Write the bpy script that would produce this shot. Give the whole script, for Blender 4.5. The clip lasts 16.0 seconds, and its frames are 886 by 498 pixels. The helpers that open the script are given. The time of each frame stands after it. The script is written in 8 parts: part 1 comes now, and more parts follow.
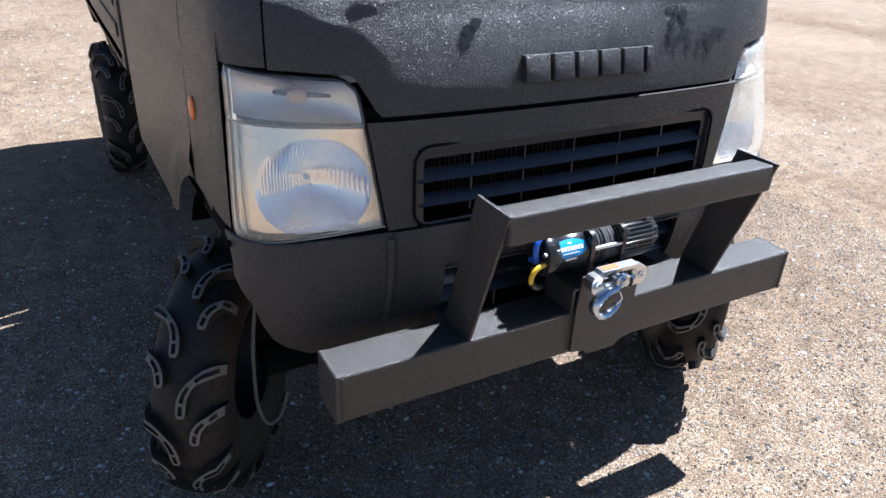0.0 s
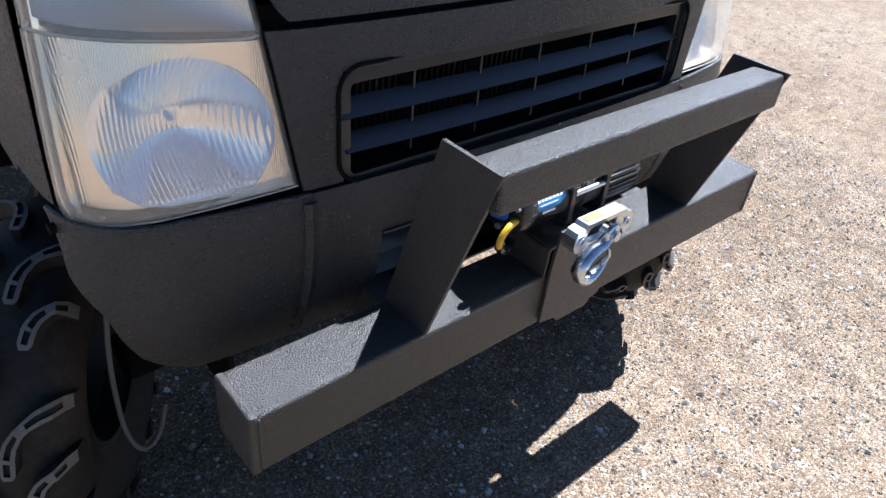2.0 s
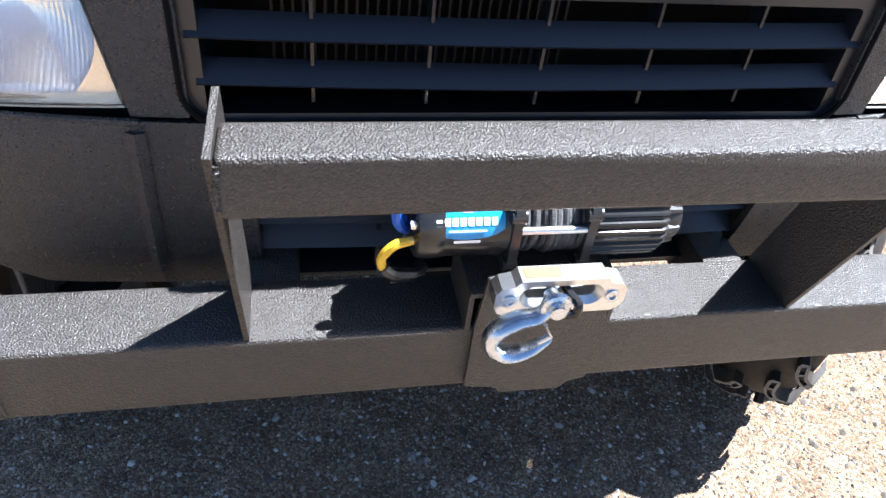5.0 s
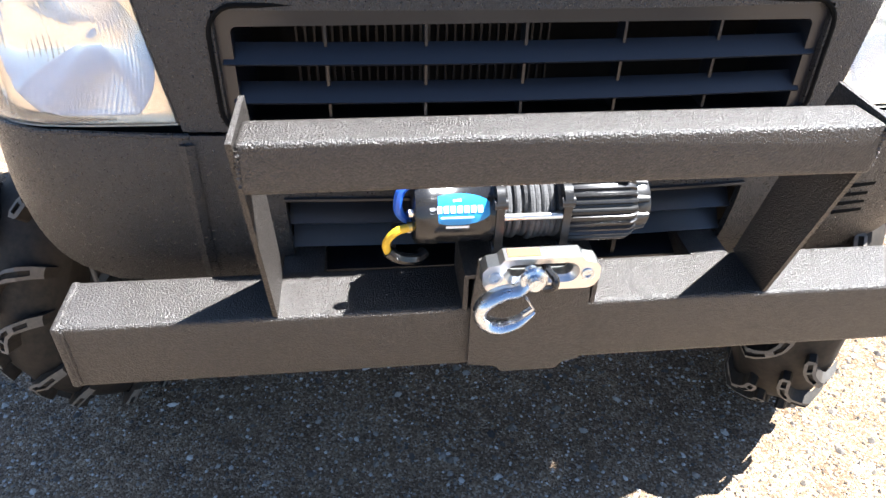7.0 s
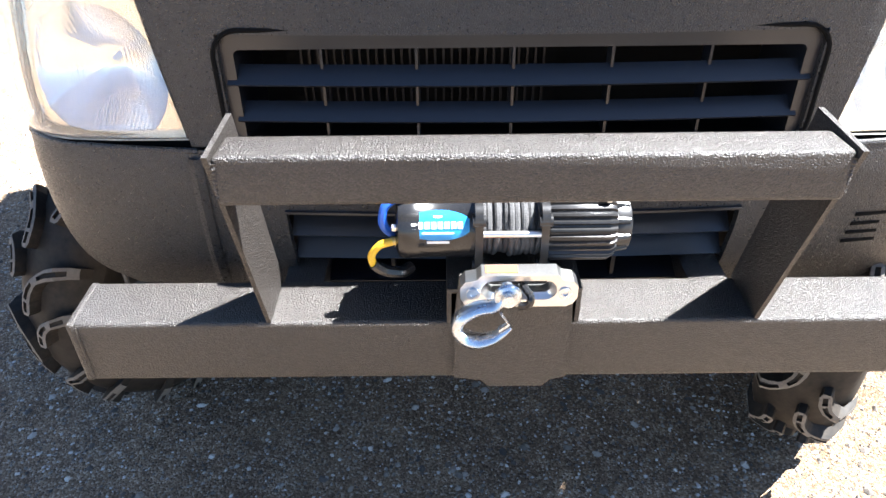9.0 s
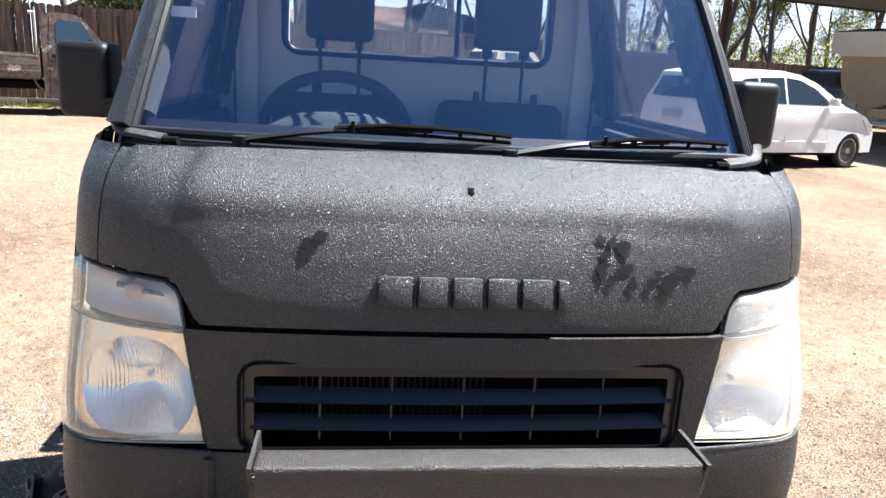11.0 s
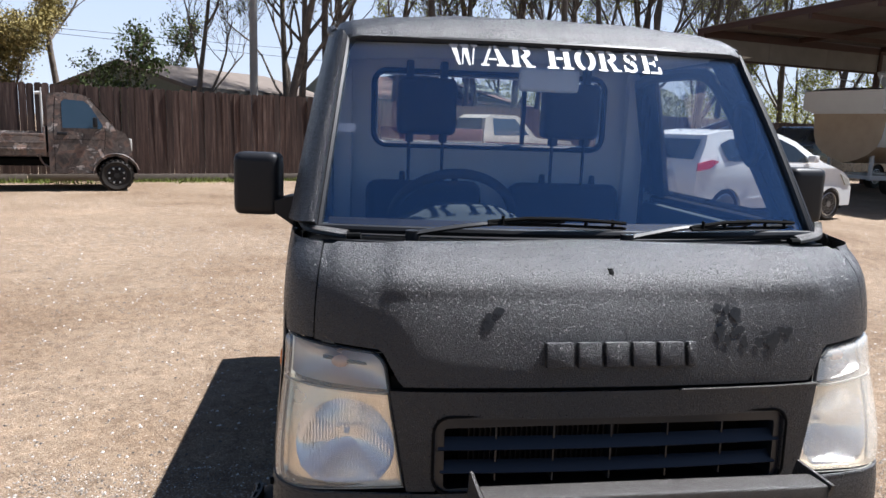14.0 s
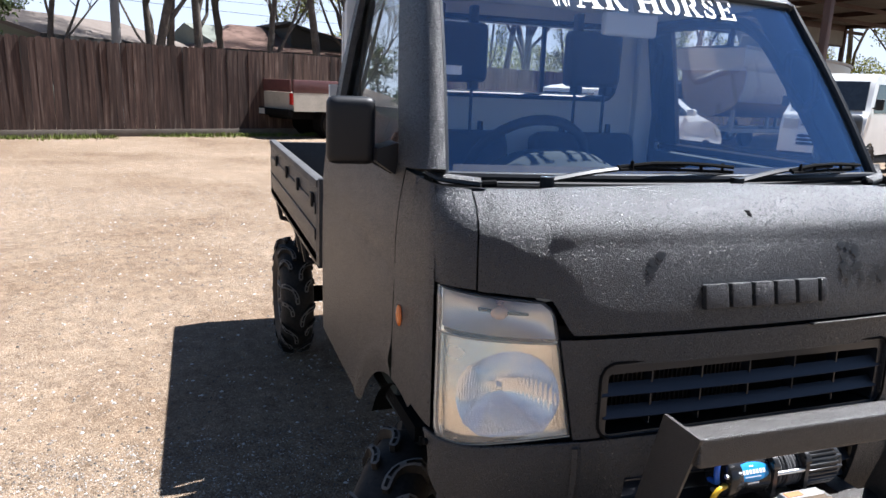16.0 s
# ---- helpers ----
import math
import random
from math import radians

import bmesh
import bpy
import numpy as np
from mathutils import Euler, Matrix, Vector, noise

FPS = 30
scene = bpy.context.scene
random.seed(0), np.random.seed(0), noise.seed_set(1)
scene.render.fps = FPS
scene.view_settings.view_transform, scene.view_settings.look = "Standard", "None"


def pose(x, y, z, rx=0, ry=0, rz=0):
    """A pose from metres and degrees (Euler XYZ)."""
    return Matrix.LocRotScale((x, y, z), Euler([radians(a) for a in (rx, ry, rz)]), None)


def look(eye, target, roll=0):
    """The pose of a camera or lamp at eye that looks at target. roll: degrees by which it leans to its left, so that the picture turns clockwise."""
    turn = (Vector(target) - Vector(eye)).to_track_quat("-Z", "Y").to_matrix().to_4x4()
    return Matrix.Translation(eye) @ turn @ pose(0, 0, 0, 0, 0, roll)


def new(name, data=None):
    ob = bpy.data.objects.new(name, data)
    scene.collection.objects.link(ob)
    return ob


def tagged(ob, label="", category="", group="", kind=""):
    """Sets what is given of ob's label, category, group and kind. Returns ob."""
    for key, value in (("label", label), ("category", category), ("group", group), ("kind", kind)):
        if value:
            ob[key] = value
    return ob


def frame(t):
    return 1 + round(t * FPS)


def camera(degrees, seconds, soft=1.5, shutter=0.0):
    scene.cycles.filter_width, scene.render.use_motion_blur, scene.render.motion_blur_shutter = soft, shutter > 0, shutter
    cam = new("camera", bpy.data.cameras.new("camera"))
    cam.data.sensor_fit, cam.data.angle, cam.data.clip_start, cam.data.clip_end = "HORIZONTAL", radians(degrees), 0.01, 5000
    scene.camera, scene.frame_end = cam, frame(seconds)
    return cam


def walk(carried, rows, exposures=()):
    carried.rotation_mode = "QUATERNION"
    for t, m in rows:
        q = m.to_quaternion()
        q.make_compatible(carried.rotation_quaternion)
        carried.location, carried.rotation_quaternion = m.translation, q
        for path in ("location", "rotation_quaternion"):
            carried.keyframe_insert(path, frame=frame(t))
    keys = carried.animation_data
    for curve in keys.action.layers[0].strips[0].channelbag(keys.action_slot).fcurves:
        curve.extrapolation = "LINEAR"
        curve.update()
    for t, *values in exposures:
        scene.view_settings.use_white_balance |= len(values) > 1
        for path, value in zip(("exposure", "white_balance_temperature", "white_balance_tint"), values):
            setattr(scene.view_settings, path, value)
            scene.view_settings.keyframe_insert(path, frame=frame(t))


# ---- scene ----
cam = camera(64.0, 16.0)

PATH = [
    (0, (-0.948, -1.114, 1.367), (-0.061, 0.428, 0.453), 2.9),
    (0.3, (-0.933, -0.976, 1.307), (-0.044, 0.527, 0.331), 2.8),
    (0.5, (-0.929, -0.908, 1.311), (-0.014, 0.517, 0.246), 5.4),
    (1, (-0.904, -0.773, 1.285), (0.196, 0.507, 0.212), 5.9),
    (1.5, (-0.895, -0.683, 1.268), (0.316, 0.448, 0.149), 6.1),
    (2, (-0.848, -0.704, 1.263), (0.296, 0.468, 0.116), 6.9),
    (2.5, (-0.738, -0.754, 1.254), (0.24, 0.525, 0.067), 6.7),
    (3, (-0.649, -0.774, 1.253), (0.263, 0.509, 0.02), 7.4),
    (3.5, (-0.561, -0.717, 1.235), (0.348, 0.536, -0.031), 10.8),
    (4, (-0.444, -0.627, 1.2), (0.418, 0.594, -0.13), 12.4),
    (4.5, (-0.33, -0.651, 1.186), (0.185, 0.739, -0.156), 9.7),
    (4.7, (-0.276, -0.663, 1.185), (0.154, 0.762, -0.15), 8.9),
    (6.8, (-0.229, -0.837, 1.207), (0.011, 0.76, 0.027), 2.7),
    (7, (-0.2, -0.842, 1.209), (-0.005, 0.738, -0.002), 1.7),
    (7.5, (-0.124, -0.852, 1.199), (0.002, 0.717, -0.034), 1.3),
    (8, (-0.094, -0.857, 1.201), (-0.04, 0.731, -0.015), -0.1),
    (8.5, (-0.092, -0.869, 1.212), (-0.098, 0.74, 0.024), -0.6),
    (9, (-0.089, -0.877, 1.223), (-0.096, 0.748, 0.056), -0.7),
    (9.5, (-0.117, -0.899, 1.264), (-0.012, 0.803, 0.218), 1.4),
    (10, (-0.179, -0.951, 1.326), (0.039, 0.835, 0.453), 3.1),
    (10.2, (-0.199, -0.978, 1.352), (0.072, 0.839, 0.562), 3.6),
    (12.3, (-0.176, -1.441, 1.51), (-0.057, 0.531, 1.202), 2.8),
    (12.5, (-0.223, -1.494, 1.519), (-0.114, 0.477, 1.197), 2.1),
    (13, (-0.323, -1.562, 1.524), (-0.219, 0.41, 1.201), 2.4),
    (13.3, (-0.384, -1.554, 1.514), (-0.292, 0.418, 1.193), 3.4),
    (13.5, (-0.428, -1.512, 1.509), (-0.294, 0.455, 1.17), 3.0),
    (14, (-0.572, -1.345, 1.512), (-0.284, 0.604, 1.173), 2.0),
    (14.5, (-0.7, -1.278, 1.51), (-0.382, 0.663, 1.144), 2.0),
    (15, (-0.865, -1.285, 1.502), (-0.321, 0.606, 1.144), 2.5),
    (15.5, (-1.024, -1.267, 1.491), (-0.437, 0.593, 1.048), 1.7),
    (16, (-1.129, -1.16, 1.463), (-0.489, 0.681, 1.017), 2.4),
]
EXPOSURES = [(0, 1.80, 5530, 10), (1, 2.08, 5460, 10), (1.6, 1.80, 5430, 10), (3.8, 1.88, 5460, 10), (4.7, 2.48, 5630, 10), (7, 3.0, 6150, 10), (9, 3.17, 6150, 10), (9.6, 3.03, 6080, 10), (10.2, 2.7, 6080, 10), (11.3, 1.95, 6130, 10), (12.3, 1.43, 6080, 12), (15, 1.53, 6050, 12), (16, 1.72, 6000, 12)]
walk(cam, [(t, look(eye, target, roll)) for t, eye, target, roll in PATH], EXPOSURES)

# ==== world and light ====
SUN_DIR = Vector((0.53, 0.13, 1.0)).normalized()  # towards the sun
world = bpy.data.worlds.new("sky")
scene.world = world
world.use_nodes = True
wn = world.node_tree
sky = wn.nodes.new("ShaderNodeTexSky")
sky.sky_type = "NISHITA"
sky.sun_disc = False
sky.sun_elevation = math.asin(SUN_DIR.z)
sky.sun_rotation = math.atan2(SUN_DIR.x, SUN_DIR.y)
sky.dust_density = 0.3
sky.ozone_density = 3.0
wn.nodes["Background"].inputs["Strength"].default_value = 0.033
wn.links.new(sky.outputs[0], wn.nodes["Background"].inputs["Color"])
sun_data = bpy.data.lights.new("sun", "SUN")
sun_data.energy = 5.0
sun_data.angle = radians(0.55)
sun_data.color = (1.0, 0.975, 0.935)
sun = new("sun", sun_data)
sun.matrix_world = look(SUN_DIR * 30, (0, 0, 0))


# ==== hazy sky low over the far side of the yard ====
def build_backdrop():
    m = bpy.data.materials.new("distant_haze")
    m.use_nodes = True
    nt = m.node_tree
    nt.nodes.remove(nt.nodes["Principled BSDF"])
    geo, sep = nt.nodes.new("ShaderNodeNewGeometry"), nt.nodes.new("ShaderNodeSeparateXYZ")
    rng = nt.nodes.new("ShaderNodeMapRange")
    rng.inputs["From Max"].default_value = 420.0
    r = nt.nodes.new("ShaderNodeValToRGB")
    for e, (p, c) in zip(r.color_ramp.elements, ((0.0, (0.62, 0.68, 0.74, 1)), (1.0, (0.20, 0.36, 0.66, 1)))):
        e.position, e.color = p, c
    em = nt.nodes.new("ShaderNodeEmission")
    em.inputs["Strength"].default_value = 0.50
    nt.links.new(geo.outputs["Position"], sep.inputs[0])
    nt.links.new(sep.outputs["Z"], rng.inputs["Value"])
    nt.links.new(rng.outputs[0], r.inputs[0])
    nt.links.new(r.outputs[0], em.inputs["Color"])
    nt.links.new(em.outputs[0], nt.nodes["Material Output"].inputs["Surface"])
    bm = bmesh.new()
    n = 40
    low = [bm.verts.new((850 * math.sin(a), 850 * math.cos(a), -5)) for a in np.linspace(-1.3, 1.3, n)]
    top = [bm.verts.new((850 * math.sin(a), 850 * math.cos(a), 420)) for a in np.linspace(-1.3, 1.3, n)]
    for i in range(n - 1):
        bm.faces.new((low[i], low[i + 1], top[i + 1], top[i]))
    me = bpy.data.meshes.new("backdrop")
    bm.to_mesh(me)
    bm.free()
    me.materials.append(m)
    tagged(new("backdrop", me), "pale hazy blue sky low over the horizon", "sky", kind="structure")


build_backdrop()


# ==== mesh helpers ====
def part(name, bm, material, parent=None, label="", smooth=True):
    """Links a bmesh as one mesh object under a thing or part."""
    me = bpy.data.meshes.new(name)
    bmesh.ops.recalc_face_normals(bm, faces=bm.faces)
    bm.to_mesh(me)
    bm.free()
    if smooth:
        me.shade_smooth()
        me.set_sharp_from_angle(angle=radians(38))
    for m in (material if isinstance(material, (list, tuple)) else [material]):
        me.materials.append(m)
    ob = new(name, me)
    ob.parent = parent
    if label:
        tagged(ob, label)
    return ob


def thing(name, label, category, group="", kind="", at=(0, 0, 0), turn=0):
    ob = new(name)
    ob.empty_display_size = 0.1
    ob.matrix_world = pose(*at, 0, 0, turn)
    return tagged(ob, label, category, group, kind)


def box(bm, lo, hi, bevel=0.0, segments=2, m=None):
    """An axis-aligned block between two corners, with rounded edges."""
    lo, hi = Vector(lo), Vector(hi)
    c, s = (lo + hi) / 2, hi - lo
    r = bmesh.ops.create_cube(bm, size=1, matrix=Matrix.LocRotScale(c, None, s))
    vs = r["verts"]
    if bevel:
        es = list({e for v in vs for e in v.link_edges})
        b = bmesh.ops.bevel(bm, geom=es, offset=bevel, segments=segments, affect="EDGES", profile=0.6)
        vs = list({v for f in b["faces"] for v in f.verts} | {v for v in vs if v.is_valid})
    if m is not None:
        bmesh.ops.transform(bm, matrix=m, verts=vs)
    return vs


def cyl(bm, a, b, r, r2=None, n=16, caps=True):
    """A round bar from a to b."""
    a, b = Vector(a), Vector(b)
    d = b - a
    m = Matrix.Translation((a + b) / 2) @ d.to_track_quat("Z", "Y").to_matrix().to_4x4()
    return bmesh.ops.create_cone(bm, cap_ends=caps, segments=n, radius1=r, radius2=r if r2 is None else r2, depth=d.length, matrix=m)["verts"]


def lathe(bm, profile, n=32, m=None, closed=False, caps=True):
    """Turns (radius, height) pairs about the z axis."""
    m = m or Matrix.Identity(4)
    rings = []
    for r, z in profile:
        rings.append([bm.verts.new(m @ Vector((r * math.cos(2 * math.pi * i / n), r * math.sin(2 * math.pi * i / n), z))) for i in range(n)])
    pairs = list(zip(rings, rings[1:])) + ([(rings[-1], rings[0])] if closed else [])
    for p, q in pairs:
        for i in range(n):
            bm.faces.new((p[i], p[(i + 1) % n], q[(i + 1) % n], q[i]))
    if not closed and caps:
        for ring in (rings[0], rings[-1]):
            bm.faces.new(ring)
    return [v for r in rings for v in r]


def prism(bm, outline, a, b, m=None):
    """A flat outline of (u, v) pairs drawn out from depth a to depth b; m carries (u, v, depth) to place."""
    m = m or Matrix.Identity(4)
    p = [bm.verts.new(m @ Vector((u, v, a))) for u, v in outline]
    q = [bm.verts.new(m @ Vector((u, v, b))) for u, v in outline]
    bm.faces.new(p[::-1])
    bm.faces.new(q)
    k = len(outline)
    for i in range(k):
        bm.faces.new((p[i], p[(i + 1) % k], q[(i + 1) % k], q[i]))
    return p + q


def pipe(bm, pts, r, n=10, caps=True, flat=1.0):
    """A round tube along points; r may be a list."""
    pts = [Vector(p) for p in pts]
    up = Vector((0.03, 0.02, 1))
    rings = []
    for i, p in enumerate(pts):
        d = (pts[min(i + 1, len(pts) - 1)] - pts[max(i - 1, 0)]).normalized()
        s = d.cross(up)
        if s.length < 0.1:
            s = d.cross(Vector((1, 0, 0)))
        s.normalize()
        w = s.cross(d)
        up = w
        rr = r[i] if isinstance(r, (list, tuple)) else r
        rings.append([bm.verts.new(p + rr * (math.cos(2 * math.pi * k / n) * s + flat * math.sin(2 * math.pi * k / n) * w)) for k in range(n)])
    for p, q in zip(rings, rings[1:]):
        for i in range(n):
            bm.faces.new((p[i], p[(i + 1) % n], q[(i + 1) % n], q[i]))
    if caps:
        bm.faces.new(rings[0][::-1])
        bm.faces.new(rings[-1])
    return [v for g in rings for v in g]


def curve_pts(pts, n=6):
    """A smooth line through the points."""
    pts = [Vector(p) for p in pts]
    out = []
    for i in range(len(pts) - 1):
        a, b, c, d = pts[max(i - 1, 0)], pts[i], pts[i + 1], pts[min(i + 2, len(pts) - 1)]
        for k in range(n):
            t = k / n
            out.append(0.5 * (2 * b + (c - a) * t + (2 * a - 5 * b + 4 * c - d) * t * t + (3 * b - 3 * c + d - a) * t ** 3))
    return out + [pts[-1]]


def rounded(w, h, r, n=5, cx=0.0, cy=0.0):
    """The outline of a rectangle with round corners."""
    out = []
    for sx, sy, a0 in ((1, 1, 0), (-1, 1, 90), (-1, -1, 180), (1, -1, 270)):
        for k in range(n + 1):
            a = radians(a0 + 90 * k / n)
            out.append((cx + sx * (w / 2 - r) + r * math.cos(a), cy + sy * (h / 2 - r) + r * math.sin(a)))
    return out


def sheet(bm, fn, nu, nv, thick=0.0, mat=0):
    """A surface fn(u, v), u and v from 0 to 1, with an inner side at that thickness along its normal (towards -n)."""
    g = [[Vector(fn(i / nu, j / nv)) for j in range(nv + 1)] for i in range(nu + 1)]
    top = [[bm.verts.new(p) for p in row] for row in g]
    fs = []
    for i in range(nu):
        for j in range(nv):
            fs.append(bm.faces.new((top[i][j], top[i + 1][j], top[i + 1][j + 1], top[i][j + 1])))
    if thick:
        low = []
        for i in range(nu + 1):
            row = []
            for j in range(nv + 1):
                du = g[min(i + 1, nu)][j] - g[max(i - 1, 0)][j]
                dv = g[i][min(j + 1, nv)] - g[i][max(j - 1, 0)]
                nrm = du.cross(dv)
                nrm = nrm.normalized() if nrm.length > 1e-9 else Vector((0, 0, 1))
                row.append(bm.verts.new(g[i][j] - thick * nrm))
            low.append(row)
        for i in range(nu):
            for j in range(nv):
                fs.append(bm.faces.new((low[i][j], low[i][j + 1], low[i + 1][j + 1], low[i + 1][j])))
        ring = [(i, 0) for i in range(nu)] + [(nu, j) for j in range(nv)] + [(i, nv) for i in range(nu, 0, -1)] + [(0, j) for j in range(nv, 0, -1)]
        for (a, b), (c, d) in zip(ring, ring[1:] + ring[:1]):
            fs.append(bm.faces.new((top[a][b], low[a][b], low[c][d], top[c][d])))
    for f in fs:
        f.material_index = mat
    return fs


# ==== materials ====
def nodes_of(name):
    m = bpy.data.materials.new(name)
    m.use_nodes = True
    nt = m.node_tree
    return m, nt, nt.nodes["Principled BSDF"]


def node(nt, kind, **kw):
    n = nt.nodes.new(kind)
    for k, v in kw.items():
        if k in n.inputs:
            n.inputs[k].default_value = v
    return n


def ramp(nt, src, stops):
    r = nt.nodes.new("ShaderNodeValToRGB")
    while len(r.color_ramp.elements) < len(stops):
        r.color_ramp.elements.new(0.5)
    for e, (p, c) in zip(r.color_ramp.elements, stops):
        e.position, e.color = p, (*c, 1) if len(c) == 3 else c
    nt.links.new(src, r.inputs[0])
    return r


def mat(name, a, b=None, rough=0.5, rough2=None, metal=0.0, scale=6.0, grain=120.0, bump=0.15, deep=0.002, spec=0.5, coat=0.0, detail=5.0):
    """A surface with colour a to b in soft patches, a fine grain, and relief."""
    m, nt, p = nodes_of(name)
    b = b or tuple(c * 0.75 for c in a)
    co = nt.nodes.new("ShaderNodeTexCoord")
    n1 = node(nt, "ShaderNodeTexNoise", Scale=scale, Detail=detail, Roughness=0.6)
    n2 = node(nt, "ShaderNodeTexNoise", Scale=grain, Detail=3.0, Roughness=0.6)
    for n in (n1, n2):
        nt.links.new(co.outputs["Object"], n.inputs["Vector"])
    mix = nt.nodes.new("ShaderNodeMath")
    mix.operation = "MULTIPLY_ADD"
    mix.inputs[1].default_value = 0.45
    nt.links.new(n2.outputs["Fac"], mix.inputs[0])
    half = nt.nodes.new("ShaderNodeMath")
    half.operation = "MULTIPLY"
    half.inputs[1].default_value = 0.55
    nt.links.new(n1.outputs["Fac"], half.inputs[0])
    nt.links.new(half.outputs[0], mix.inputs[2])
    r = ramp(nt, mix.outputs[0], [(0.35, a), (0.65, b)])
    nt.links.new(r.outputs[0], p.inputs["Base Color"])
    rr = nt.nodes.new("ShaderNodeMapRange")
    rr.inputs["From Min"].default_value, rr.inputs["From Max"].default_value = 0.3, 0.7
    rr.inputs["To Min"].default_value, rr.inputs["To Max"].default_value = rough, rough2 if rough2 is not None else min(1, rough * 1.25)
    nt.links.new(n1.outputs["Fac"], rr.inputs["Value"])
    nt.links.new(rr.outputs[0], p.inputs["Roughness"])
    p.inputs["Metallic"].default_value = metal
    p.inputs["Specular IOR Level"].default_value = spec
    p.inputs["Coat Weight"].default_value = coat
    p.inputs["Coat Roughness"].default_value = 0.08
    if bump:
        bn = node(nt, "ShaderNodeBump", Strength=bump, Distance=deep)
        nt.links.new(n2.outputs["Fac"], bn.inputs["Height"])
        nt.links.new(bn.outputs[0], p.inputs["Normal"])
    return m


def glass_mat(name, tint=(1, 1, 1), rough=0.0, ior=1.45, ribs=0.0, haze=0.0, sheen=(1, 1, 1)):
    m, nt, p = nodes_of(name)
    nt.nodes.remove(p)
    out = nt.nodes["Material Output"]
    clear = node(nt, "ShaderNodeBsdfTransparent", Color=(*tint, 1))
    gloss = node(nt, "ShaderNodeBsdfGlossy", Roughness=rough, Color=(*sheen, 1))
    milk = node(nt, "ShaderNodeBsdfDiffuse", Color=(0.85, 0.83, 0.78, 1))
    lw = node(nt, "ShaderNodeLayerWeight", Blend=0.5)
    fifth = nt.nodes.new("ShaderNodeMath")
    fifth.operation = "POWER"
    fifth.inputs[1].default_value = 4.0
    nt.links.new(lw.outputs["Facing"], fifth.inputs[0])
    fr = nt.nodes.new("ShaderNodeMapRange")
    fr.inputs["To Min"].default_value = ((ior - 1) / (ior + 1)) ** 2 * 1.9
    nt.links.new(fifth.outputs[0], fr.inputs["Value"])
    body, top = nt.nodes.new("ShaderNodeMixShader"), nt.nodes.new("ShaderNodeMixShader")
    body.inputs[0].default_value = haze
    nt.links.new(clear.outputs[0], body.inputs[1])
    nt.links.new(milk.outputs[0], body.inputs[2])
    nt.links.new(fr.outputs[0], top.inputs[0])
    nt.links.new(body.outputs[0], top.inputs[1])
    nt.links.new(gloss.outputs[0], top.inputs[2])
    nt.links.new(top.outputs[0], out.inputs["Surface"])
    p = gloss
    if ribs:
        co = nt.nodes.new("ShaderNodeTexCoord")
        w = node(nt, "ShaderNodeTexWave", Scale=ribs, Distortion=0.0)
        w.bands_direction = "X"
        nt.links.new(co.outputs["Object"], w.inputs["Vector"])
        bn = node(nt, "ShaderNodeBump", Strength=0.2, Distance=0.0015)
        nt.links.new(w.outputs["Fac"], bn.inputs["Height"])
        nt.links.new(bn.outputs[0], p.inputs["Normal"])
    return m


def fluted(m, scale=120.0, strength=0.25):
    """Adds fine upright flutes to a material's relief."""
    nt = m.node_tree
    p = nt.nodes["Principled BSDF"]
    co = nt.nodes.new("ShaderNodeTexCoord")
    w = node(nt, "ShaderNodeTexWave", Scale=scale, Distortion=0.0)
    w.bands_direction = "X"
    nt.links.new(co.outputs["Object"], w.inputs["Vector"])
    bn = node(nt, "ShaderNodeBump", Strength=strength, Distance=0.0015)
    nt.links.new(w.outputs["Fac"], bn.inputs["Height"])
    nt.links.new(bn.outputs[0], p.inputs["Normal"])
    return m


